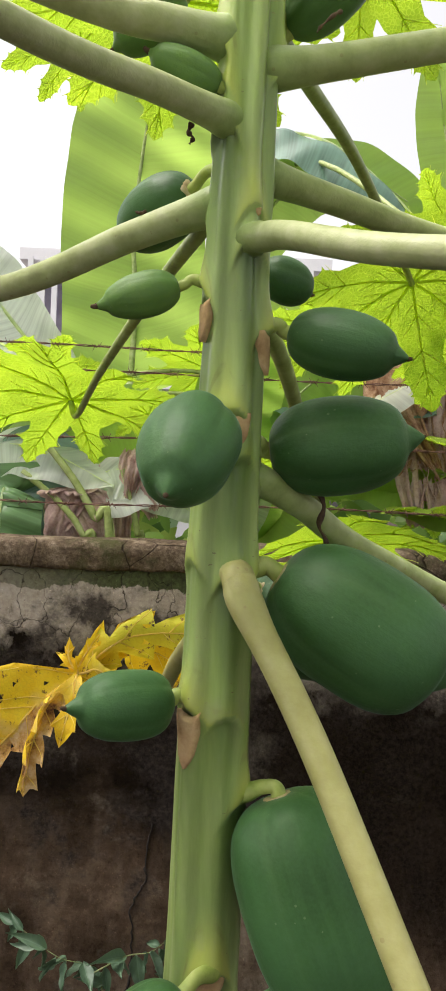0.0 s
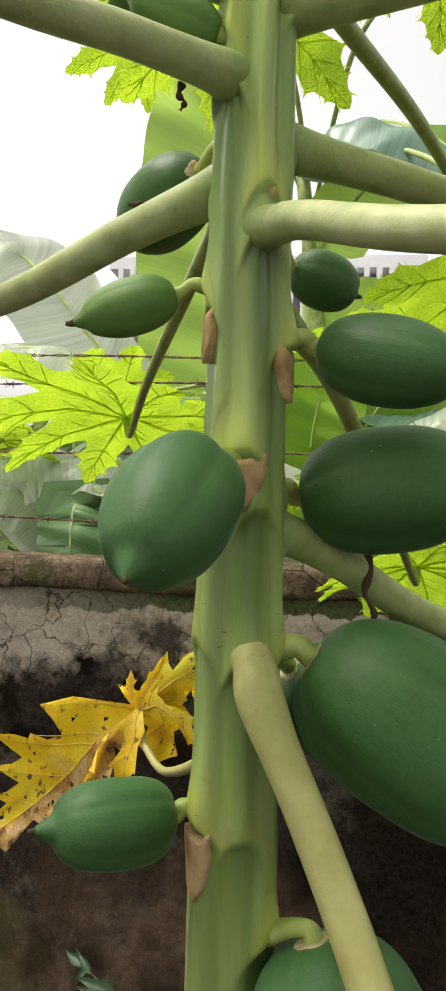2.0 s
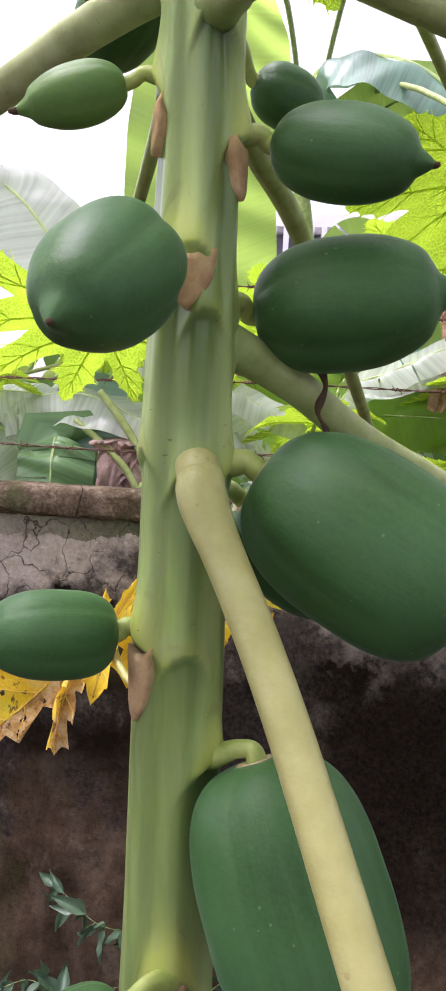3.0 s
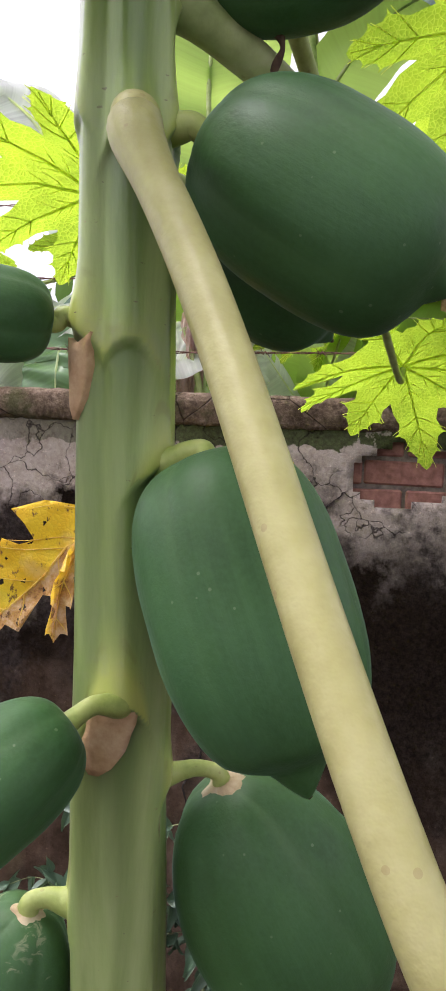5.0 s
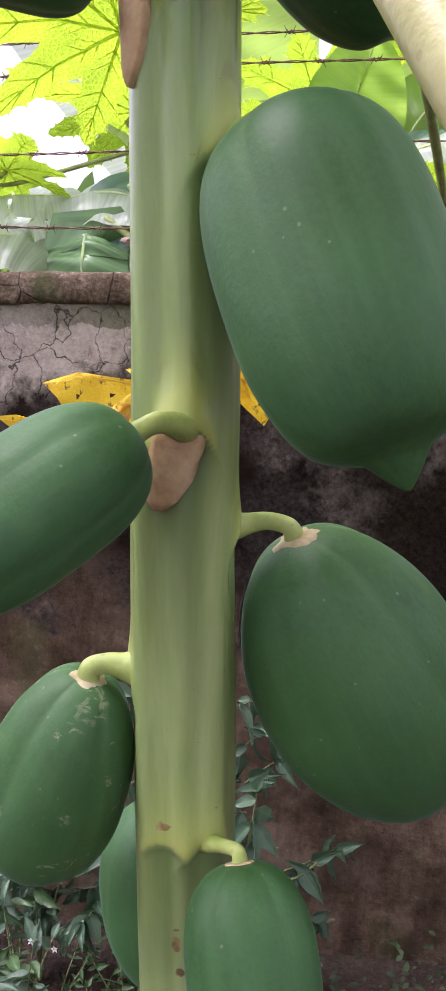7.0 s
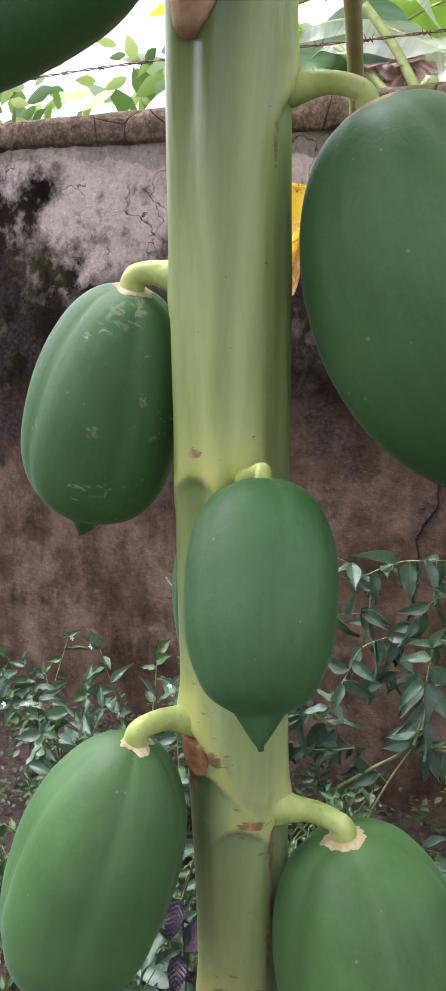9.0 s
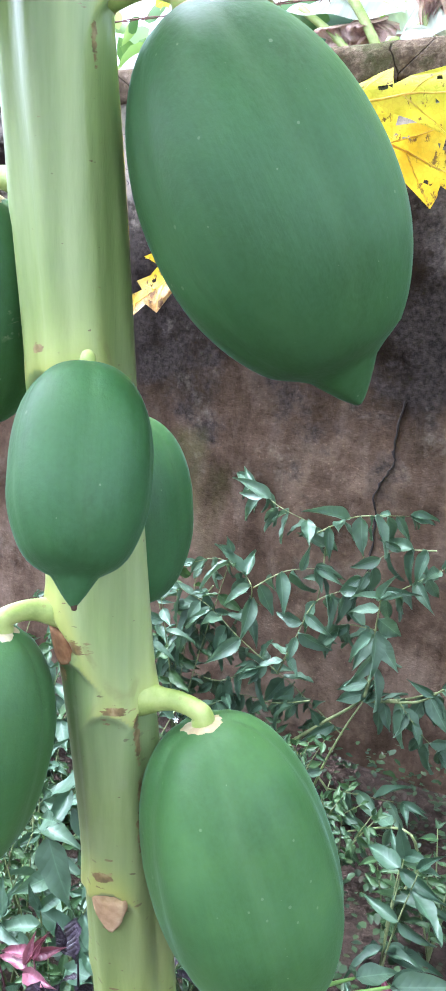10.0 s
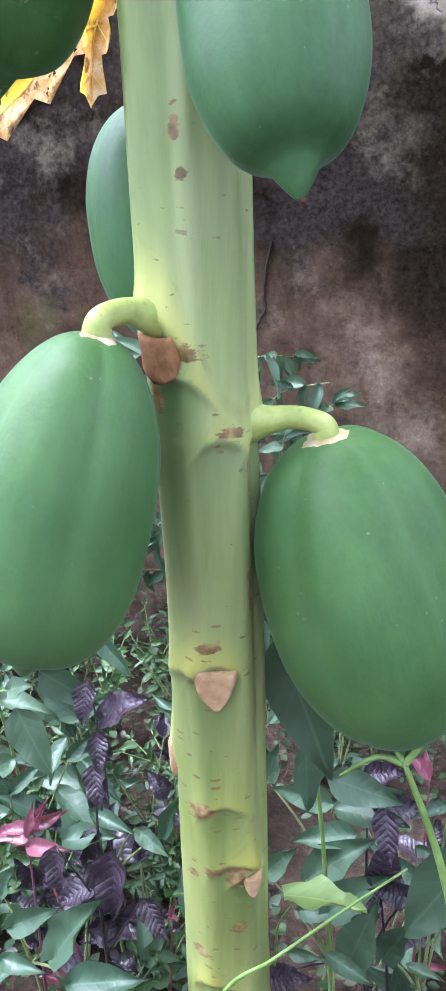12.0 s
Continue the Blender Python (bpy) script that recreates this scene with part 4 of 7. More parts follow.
petiole([(0, 0.79, 2.41), (-0.184, 0.85, 2.43), (-0.45, 0.93, 2.48), (-0.80, 1.02, 2.52)], 0.0135, 0.008, M_PETIOLE_GREEN)  # far left
petiole([(0, 0.79, 2.325), (-0.147, 0.75, 2.335), (-0.45, 0.66, 2.39), (-0.85, 0.56, 2.42)], 0.0168, 0.010, M_PETIOLE)  # thick left
petiole([(0, 0.79, 2.250), (-0.166, 0.62, 2.232), (-0.42, 0.36, 2.24), (-0.75, 0.05, 2.30)], 0.0138, 0.009, M_PETIOLE)  # front left
petiole([(0, 0.795, 2.305), (0.193, 0.80, 2.337), (0.5, 0.82, 2.41), (0.90, 0.86, 2.46)], 0.0168, 0.010, M_PETIOLE_GREEN)  # top right
petiole([(0, 0.806, 2.215), (0.243, 0.95, 2.208), (0.5, 1.12, 2.23), (0.85, 1.35, 2.24)], 0.0155, 0.010, M_PETIOLE_GREEN)  # mid right
petiole([(0, 0.815, 2.145), (0.05, 0.735, 2.130), (0.142, 0.60, 2.075), (0.38, 0.34, 2.0), (0.75, 0.10, 2.0)], 0.0128, 0.010, M_PETIOLE)  # front right
petiole([(0, 0.81, 2.185), (-0.253, 0.95, 2.133), (-0.5, 1.08, 2.13), (-0.85, 1.25, 2.16)], 0.0165, 0.009, M_PETIOLE)  # low left
petiole([(0, 0.82, 2.205), (-0.10, 1.15, 2.19), (-0.22, 1.5, 2.14), (-0.315, 1.80, 2.09), (-0.3445, 1.884, 2.13)], 0.0095, 0.0065, M_PETIOLE_THIN)  # thin left
petiole([(0, 0.80, 2.37), (0.18, 1.20, 2.41), (0.33, 1.60, 2.43), (0.44, 1.90, 2.44)], 0.0095, 0.007, M_PETIOLE_THIN)  # thin right
petiole([(0, 0.845, 1.93), (0.173, 0.95, 1.852), (0.42, 1.13, 1.76), (0.85, 1.45, 1.70)], 0.0155, 0.009, M_PETIOLE_GREEN, "light green leaf stalk")  # low right
petiole([(0, 0.83, 2.12), (0.085, 1.10, 2.07), (0.19, 1.55, 1.93), (0.285, 1.98, 1.795), (0.30, 2.06, 1.82)], 0.0115, 0.007, M_PETIOLE_THIN)  # back right
petiole([(0, 0.86, 1.838), (0.030, 0.785, 1.805), (0.086, 0.719, 1.70), (0.199, 0.580, 1.45), (0.30, 0.60, 1.30)], 0.0145, 0.0120, M_PETIOLE_OLD, "pale yellowing leaf stalk", clasp=False)  # pale front
petiole([(0, 0.865, 1.78), (-0.045, 1.10, 1.70), (-0.098, 1.37, 1.575), (-0.24, 1.86, 1.395), (-0.31, 2.00, 1.41), (-0.329, 2.032, 1.467)], 0.0120, 0.0085, M_PETIOLE_OLD, "sagging yellow leaf stalk")  # yellow leaf


# ---- palmate papaya leaves ----
def leaf_outline(lobes, rng, web=0.50, jag=1.0, slim=0.85):
    """The outline of a papaya leaf round its stalk, lobe by lobe, and the ribs."""
    pts, ribs = [], []
    total = len(lobes)
    for i, (ang, length) in enumerate(lobes):
        d = Vector((math.cos(ang), math.sin(ang), 0))
        s = Vector((-d.y, d.x, 0))
        side = [(web, web * 0.305), (web + 0.10, 0.150 * slim)]
        for f0, reach, notch in ((0.74, 0.232, 0.140), (0.86, 0.165, 0.085), (0.945, 0.085, 0.040)):
            q = rng.uniform(0.85, 1.06) * slim
            notch *= slim
            side += [(f0 - 0.015, reach * q * 0.80), (f0 + 0.02, reach * q), (f0 + 0.012, (reach * q + notch) * 0.5), (f0 + 0.035, notch)]
        teeth = 3
        right = [d * (f * length) - s * (w * length) for f, w in side]
        left = [d * (f * length) + s * (w * length) for f, w in reversed(side)]
        ribs.append((Vector((0, 0, 0)), d * (length * 0.97), 1.0))
        for j in range(teeth):
            f0 = 0.62 + 0.125 * j
            reach = (0.22 - 0.07 * j) * jag
            for q in (-1, 1):
                ribs.append((d * (f0 - 0.10) * length, d * (f0 + 0.115) * length + s * (q * reach * 0.9 * length), 0.5))
        for j in range(2):
            for q in (-1, 1):
                ribs.append((d * (0.16 + 0.1 * j) * length, d * (0.30 + 0.1 * j) * length + s * (q * 0.09 * length), 0.4))
        pts += right + [d * length] + left
    return pts, ribs


def palmate_leaf(name, centre, normal, forward, size, material, vein_material, seed, label="", parent=None, droop=0.35, fold=0.35, lobes=9, spread=300, curl=0.12, web=0.50, step=0.042, vein=1.0):
    from mathutils.geometry import delaunay_2d_cdt
    rng = random.Random(seed)
    angs = [radians(-spread / 2 + spread * i / (lobes - 1)) for i in range(lobes)]
    spec = [(a, (1.0 - 0.33 * (abs(a) / radians(spread / 2)) ** 1.3) * rng.uniform(0.92, 1.05)) for a in angs]
    pts, ribs = leaf_outline(spec, rng, web, 1.0, 0.85)
    poly = [Vector((p.x, p.y)) for p in pts]
    verts = list(poly)
    k = int(1.1 / step)
    for i in range(-k, k + 1):
        for j in range(-k, k + 1):
            verts.append(Vector((i * step + rng.uniform(-0.2, 0.2) * step, j * step + rng.uniform(-0.2, 0.2) * step)))
    n = len(poly)
    out = delaunay_2d_cdt(verts, [(i, (i + 1) % n) for i in range(n)], [], 0, 1e-5)
    vs, faces = out[0], out[2]

    def inside(x, y):
        hit, j = False, n - 1
        for i in range(n):
            xi, yi, xj, yj = poly[i].x, poly[i].y, poly[j].x, poly[j].y
            if (yi > y) != (yj > y) and x < (xj - xi) * (y - yi) / (yj - yi) + xi:
                hit = not hit
            j = i
        return hit

    def shaped(x, y):
        r = math.hypot(x, y)
        a = math.atan2(y, x)
        near = min(angs, key=lambda q: abs(q - a))
        off = abs(r * math.sin(a - near)) if abs(a - near) < 1.2 else 0.1 * r
        z = -droop * r * r * (0.75 + 0.25 * math.cos(3 * a + seed)) + fold * off * 0.55
        z += curl * r * noise.noise(Vector((x * 2.2, y * 2.2, seed * 1.7))) + 0.018 * noise.noise(Vector((x * 7, y * 7, seed * 3.1)))
        # the wings of a hanging blade pull inwards
        shrink = 1 - 0.22 * droop * r
        return Vector((x * shrink, y * shrink, z)) * size

    bm = bmesh.new()
    made = []
    for p in vs:
        v = bm.verts.new(shaped(p.x, p.y))
        made.append(v)
    for f in faces:
        cx, cy = sum(vs[i].x for i in f) / len(f), sum(vs[i].y for i in f) / len(f)
        if inside(cx, cy):
            try:
                bm.faces.new([made[i] for i in f])
            except ValueError:
                pass
    for v in [v for v in bm.verts if not v.link_faces]:
        bm.verts.remove(v)
    m = basis_from(normal, forward).to_4x4()
    m.translation = centre
    leaf = part(name, bm, material, parent, label)
    leaf.matrix_world = m
    bm = bmesh.new()
    for a, b, w in ribs:
        line = [shaped(*(a.lerp(b, t / 6)).xy) + Vector((0, 0, -0.0015)) for t in range(7)]
        tube(bm, line, lambda f: size * 0.0095 * vein * w * (1 - 0.75 * f), 5, caps=False)
    vein = part("leaf_vein_net", bm, vein_material, leaf)
    return leaf


# blades of this tree, some of them out past the edge of the view
palmate_leaf("leaf_blade", (-0.3445, 1.884, 2.135), (0.05, 0.40, 0.91), (-0.5, -0.7, 0), 0.40, M_LEAF, M_VEIN, 3, "bright green lobed leaf with raised veins", tree)
palmate_leaf("leaf_blade", (0.30, 2.06, 1.825), (-0.05, 0.40, 0.91), (0.6, 0.5, 0), 0.36, M_LEAF, M_VEIN, 5, "bright green lobed leaf with raised veins", tree)
palmate_leaf("leaf_blade", (0.44, 1.90, 2.445), (-0.1, 0.55, 0.83), (0.2, 0.9, 0), 0.44, M_LEAF, M_VEIN, 8, "bright green lobed leaf with raised veins", tree)
palmate_leaf("leaf_blade", (-0.80, 1.02, 2.52), (-0.4, 0.1, 0.9), (-1, 0.1, 0), 0.34, M_LEAF, M_VEIN, 11, "", tree)
palmate_leaf("leaf_blade", (-0.85, 0.56, 2.42), (-0.4, 0.0, 0.9), (-1, -0.2, 0), 0.34, M_LEAF, M_VEIN, 12, "", tree)
palmate_leaf("leaf_blade", (-0.75, 0.05, 2.30), (-0.4, -0.3, 0.9), (-0.8, -0.7, 0), 0.32, M_LEAF, M_VEIN, 13, "", tree)
palmate_leaf("leaf_blade", (0.90, 0.86, 2.46), (0.4, 0.0, 0.9), (1, 0.1, 0), 0.34, M_LEAF, M_VEIN, 14, "", tree)
palmate_leaf("leaf_blade", (0.85, 1.35, 2.24), (0.4, 0.3, 0.9), (1, 0.5, 0), 0.32, M_LEAF, M_VEIN, 15, "", tree)
palmate_leaf("leaf_blade", (0.75, 0.10, 2.0), (0.5, -0.3, 0.85), (0.8, -0.6, 0), 0.30, M_LEAF, M_VEIN, 16, "", tree)
palmate_leaf("leaf_blade", (-0.85, 1.25, 2.16), (-0.4, 0.2, 0.9), (-1, 0.4, 0), 0.30, M_LEAF, M_VEIN, 17, "", tree)
palmate_leaf("leaf_blade", (0.85, 1.45, 1.70), (0.4, 0.2, 0.9), (1, 0.7, 0), 0.30, M_LEAF, M_VEIN, 18, "", tree)
# unseen crown leaves, added above and around the walk to dim the yard
for c_, nrm_, sz_, sd_ in (((-0.72, 0.95, 2.78), (-0.4, 0.0, 0.9), 0.44, 71), ((0.74, 0.92, 2.82), (0.4, 0.0, 0.9), 0.44, 72), ((-0.62, 0.28, 2.86), (-0.3, -0.3, 0.9), 0.44, 73), ((0.60, 0.22, 2.90), (0.3, -0.3, 0.9), 0.44, 74),
                           ((0.02, -0.12, 2.96), (0.0, -0.4, 0.9), 0.46, 75), ((-0.34, -0.35, 2.74), (-0.2, -0.4, 0.9), 0.42, 76), ((0.38, -0.32, 2.76), (0.2, -0.4, 0.9), 0.42, 77)):
    c = Vector(c_)
    out_ = Vector((c.x - 0.016, c.y - 0.75, 0)).normalized()
    palmate_leaf("leaf_blade", c, nrm_, out_, sz_, M_LEAF, M_VEIN, sd_, "", tree, step=0.06)
    foot_ = trunk_axis(2.68)
    bm = bmesh.new()
    tube(bm, spline([foot_, foot_ + out_ * 0.12 + Vector((0, 0, 0.05)), foot_.lerp(c, 0.6) + Vector((0, 0, 0.10)), c], 8), lambda f: 0.011 - 0.004 * f, 10)
    part("petiole", bm, M_PETIOLE, tree)
# the yellowed leaf that hangs by the wall
def lobe_outline(length, wide, teeth, sweep, low=0.35, side=1):
    """One toothed side of a lobe, from its foot to its tip, as (along, across)."""
    out = [(0.0, 0.010 * side)]
    for k in range(teeth):
        f = (k + 0.55) / (teeth + 0.35)
        w = wide * math.sin(math.pi * (0.22 + 0.72 * f)) ** 0.8
        out += [(length * (f - 0.05), side * w * (low + 0.25)), (length * (f + sweep), side * w), (length * (f + sweep * 0.75 + 0.03), side * w * 0.62), (length * (f + 0.45 / teeth), side * w * low)]
    return out + [(length, 0.0)]


def yellow_leaf(hub):
    """A dying leaf whose long toothed lobes hang from the end of their stalk, each curling its own way."""
    from mathutils.geometry import delaunay_2d_cdt
    hub = Vector(hub)
    # line of the midrib, way across, upper side, lower side, state, cup, teeth that get a vein
    long_upper = [(0.0, 0.012), (0.06, 0.06), (0.10, 0.105), (0.150, 0.142), (0.152, 0.100), (0.168, 0.062), (0.200, 0.080), (0.222, 0.118), (0.240, 0.112), (0.268, 0.140), (0.312, 0.172), (0.300, 0.128), (0.290, 0.092), (0.320, 0.098), (0.362, 0.118), (0.345, 0.082), (0.335, 0.054), (0.372, 0.058), (0.412, 0.066), (0.396, 0.036), (0.430, 0.034), (0.475, 0.040), (0.470, 0.016), (0.53, 0.022), (0.60, 0.0)]
    long_lower = [(0.0, -0.012), (0.08, -0.035), (0.16, -0.034), (0.22, -0.062), (0.25, -0.030), (0.34, -0.062), (0.36, -0.026), (0.45, -0.052), (0.47, -0.018), (0.53, -0.030), (0.60, 0.0)]
    plans = [
        ([(0, 0, 0), (-0.090, -0.015, -0.070), (-0.180, -0.01, -0.175), (-0.330, -0.01, -0.300), (-0.465, 0.01, -0.360)], (-0.60, 0.12, 0.79), [(a * 1.04, w * 1.10) for a, w in long_upper], [(a * 1.04, w) for a, w in long_lower], 0.0, -0.75, 0.15),
        ([(-0.02, -0.01, -0.02), (-0.065, -0.03, -0.075), (-0.100, -0.055, -0.180), (-0.112, -0.05, -0.290)], (-0.8, -0.5, 0.2), lobe_outline(0.31, 0.050, 4, 0.10), lobe_outline(0.31, 0.055, 4, 0.10, side=-1), -0.40, -0.75, 1.2),
        ([(0, 0, 0), (-0.005, -0.05, -0.06), (-0.025, -0.08, -0.16)], (-0.9, 0.1, -0.1), lobe_outline(0.185, 0.040, 2, 0.10), lobe_outline(0.185, 0.048, 2, 0.10, side=-1), -0.05, -0.12, 0.7),
        ([(0, 0, 0), (0.07, -0.06, 0.02), (0.165, -0.10, -0.045)], (0.1, -0.3, 0.9), lobe_outline(0.20, 0.045, 2, 0.10), lobe_outline(0.20, 0.055, 3, 0.10, side=-1), 0.35, 0.15, 0.4),
        ([(0, 0, 0), (0.020, 0.01, 0.055), (0.050, 0.015, 0.100)], (0.85, 0.0, -0.4), lobe_outline(0.115, 0.022, 2, 0.12), lobe_outline(0.115, 0.028, 2, 0.12, side=-1), 0.0, -0.1, 1.4),
        ([(0, 0, 0), (-0.03, 0.02, 0.045), (-0.030, 0.03, 0.085)], (-0.8, 0.0, -0.3), lobe_outline(0.095, 0.016, 2, 0.12), lobe_outline(0.095, 0.020, 2, 0.12, side=-1), 0.0, -0.2, 1.6),
        ([(0, 0, 0), (0.10, 0.04, 0.080), (0.240, 0.06, 0.100), (0.440, 0.07, 0.095)], (-0.2, 0.0, 0.95), lobe_outline(0.44, 0.070, 4, 0.10), lobe_outline(0.44, 0.085, 4, 0.10, side=-1), 0.85, 0.6, 0.5),
        ([(0, 0, 0), (0.10, 0.13, 0.050), (0.22, 0.21, 0.000), (0.38, 0.25, -0.060)], (0.25, -0.15, 0.92), lobe_outline(0.46, 0.105, 4, 0.10), lobe_outline(0.46, 0.105, 5, 0.09, side=-1), 0.15, 0.05, 0.25),
        ([(0, 0, 0), (0.02, 0.09, 0.010), (0.03, 0.15, -0.070), (0.00, 0.17, -0.185)], (0.95, 0.1, 0.1), lobe_outline(0.27, 0.100, 4, 0.08), lobe_outline(0.27, 0.110, 4, 0.08, side=-1), 0.1, 0.0, 0.4),
    ]
    bm = bmesh.new()
    mood = bm.verts.layers.float.new("lobe_state")
    ribs = bmesh.new()
    for q, (line, across, upper, lower, up_state, low_state, cup) in enumerate(plans):
        rng = random.Random(60 + q)
        mid = spline(line, 16)
        run = [0.0]
        for a, b in zip(mid, mid[1:]):
            run.append(run[-1] + (b - a).length)
        long_ = upper[-1][0]
        flat = Vector(across)

        def shaped(a, w, mid=mid, run=run, long_=long_, flat=flat, cup=cup, q=q):
            f = max(0.0, min(1.0, a / long_)) * run[-1]
            i = 0
            while i < len(run) - 2 and run[i + 1] < f:
                i += 1
            d = (mid[i + 1] - mid[i]).normalized()
            p = mid[i].lerp(mid[i + 1], (f - run[i]) / max(1e-6, run[i + 1] - run[i]))
            n = (flat - d * flat.dot(d)).normalized()
            u = d.cross(n).normalized()
            turn = cup * min(1.0, abs(w) / 0.05)
            p = p + n * (w * math.cos(turn)) - u * (abs(w) * math.sin(turn))
            p += u * (0.012 * noise.noise(Vector((a * 14, w * 16, q * 3.7))) + 0.0018 * noise.noise(Vector((a * 45, w * 45, q)))) + n * 0.006 * noise.noise(Vector((a * 20, w * 20, q + 8)))
            return p

        poly = [Vector(p) for p in upper] + [Vector(p) for p in reversed(lower[:-1])]
        n = len(poly)

        def inside(x, y, poly=poly, n=n):
            hit, j = False, n - 1
            for i in range(n):
                if (poly[i].y > y) != (poly[j].y > y) and x < (poly[j].x - poly[i].x) * (y - poly[i].y) / (poly[j].y - poly[i].y) + poly[i].x:
                    hit = not hit
                j = i
            return hit

        verts = list(poly)
        step = 0.0085
        for i in range(int(long_ / step) + 1):
            for k in range(-18, 22):
                verts.append(Vector((i * step + rng.uniform(-0.2, 0.2) * step, k * step + rng.uniform(-0.2, 0.2) * step)))
        done = delaunay_2d_cdt(verts, [(i, (i + 1) % n) for i in range(n)], [], 0, 1e-6)
        vs = done[0]
        made = {}
        for face in done[2]:
            cx, cy = sum(vs[i].x for i in face) / len(face), sum(vs[i].y for i in face) / len(face)
            # chewed holes
            if not inside(cx, cy) or (abs(cy) > 0.012 and noise.noise(Vector((cx * 30, cy * 62, q + 31.0))) > 0.52):
                continue
            for i in face:
                if i not in made:
                    made[i] = bm.verts.new(shaped(vs[i].x, vs[i].y))
                    f = min(1.0, max(0.0, (vs[i].y + 0.012) / 0.024))
                    made[i][mood] = (up_state * f + low_state * (1 - f)) * min(1.0, 0.45 + 2.0 * vs[i].x / long_)
            try:
                bm.faces.new([made[i] for i in face])
            except ValueError:
                pass
        tube(ribs, [shaped(long_ * k / 14, 0.0) for k in range(15)], lambda f: 0.0034 * (1 - 0.75 * f), 6, caps=False)
        for side in (upper, lower):
            for (a0, w0), (a1, w1), (a2, w2) in zip(side, side[1:], side[2:]):
                if abs(w1) > abs(w0) and abs(w1) > abs(w2):
                    tube(ribs, [shaped(max(0.0, a1 - 1.0 * abs(w1)) + (a1 - max(0.0, a1 - 1.0 * abs(w1))) * k / 6, w1 * 0.95 * k / 6) for k in range(7)], lambda f: 0.0017 * (1 - 0.7 * f), 5, caps=False)
    leaf = part("leaf_blade", bm, M_YLEAF, tree, "yellow drooping lobed leaf with brown dead patches")
    leaf.location = hub
    part("leaf_vein_net", ribs, M_YVEIN, leaf)


yellow_leaf((-0.329, 2.032, 1.472))


# ---- corky scars left by fallen leaves ----
def leaf_scar(angle, z, wide, tall, blunt=True, skew=0.0, out=0.0042):
    """A shield-shaped dry patch lying on the trunk's skin; z is its top."""
    bm = bmesh.new()
    rows, cols = 9, 9
    grid = []
    for i in range(rows):
        f = i / (rows - 1)
        half = wide * (1.05 - 0.15 * f - 0.86 * f ** 3.5) * 0.5 if 1.6 < z < 2.15 else wide * ((0.78 + 0.30 * f - 0.88 * f ** 5) if blunt else (0.90 + 0.30 * f - 1.12 * f ** 2.2)) * 0.5
        row = []
        for j in range(cols):
            u = -1 + 2 * j / (cols - 1)
            rag = 1 + 0.22 * noise.noise(Vector((f * 3.0, 2.0 if u > 0 else -2.0, z * 37)))
            zz = z - f * tall - (0.10 * (1 - u * u) - 0.04 * noise.noise(Vector((u * 2.2, 5, z * 31)))) * tall * (1 - f)
            r = trunk_radius(zz)
            a = angle + math.degrees((u * half * rag + skew * f * wide) / r)
            edge = 1 - max(abs(u), 2 * abs(f - 0.5)) ** 4
            lift = out * (0.75 + 0.25 * edge) + 0.0006 * noise.noise(Vector((u * 3, f * 3, z * 9)))
            row.append(bm.verts.new(on_trunk(a, zz, lift + 0.0022 * (1 - f) + (0.0025 * f * f if 1.6 < z < 2.15 else 0.0))))
        grid.append(row)
    top = [[v for v in row] for row in grid]
    for r0, r1 in zip(top, top[1:]):
        for j in range(cols - 1):
            bm.faces.new((r0[j], r0[j + 1], r1[j + 1], r1[j]))
    ret = bmesh.ops.extrude_edge_only(bm, edges=[e for e in bm.edges if e.is_boundary])
    for v in (g for g in ret["geom"] if isinstance(g, bmesh.types.BMVert)):
        c = trunk_axis(v.co.z)
        d = Vector((v.co.x - c.x, v.co.y - c.y, 0))
        v.co = c + d.normalized() * (trunk_radius(v.co.z) - 0.004)
    part("leaf_scar", bm, M_SCAR_DARK if 0.89 < z < 0.91 else M_SCAR, tree, "rusty brown leaf scar" if 0.89 < z < 0.91 else "dry tan leaf scar")


SCARS = [(-158, 2.092, 0.021, 0.038), (-16, 2.066, 0.022, 0.040), (-88, 1.988, 0.030, 0.042), (-133, 1.702, 0.026, 0.058), (-80, 1.438, 0.037, 0.056),
         (-78, 0.628, 0.036, 0.044), (-120, 0.905, 0.036, 0.036), (-38, 0.375, 0.022, 0.036), (-172, 0.52, 0.016, 0.05), (-62, 2.172, 0.010, 0.008)]
for ang_, z_, w_, t_ in SCARS:
    leaf_scar(ang_, z_, w_, t_, z_ > 0.7, -0.4 if 1.4 < z_ < 1.5 else 0.0)
    node(ang_, z_ + 0.003, 0.0036)
for ang_, z_ in ((-150, 1.85), (-70, 1.70), (-40, 1.61), (-100, 1.12), (-60, 0.83), (-120, 0.62), (-75, 0.47), (-100, 0.875), (-62, 0.395), (-95, 0.215), (-60, 1.95)):
    node(ang_, z_, 0.0028)

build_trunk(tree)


# withered flower stalks that cling to leaf stalks and fruit
def withered(points, r=0.0022):
    ob = thing("withered_flower", "dark shrivelled flower stalk clinging to a leaf stalk", "dead flower", "withered flowers")
    bm = bmesh.new()
    tube(bm, spline(points, 6), lambda f: r * (1.3 - 0.7 * f + 0.4 * math.sin(f * 19)), 6)
    part("shrivelled_stalk", bm, M_TIP, ob)


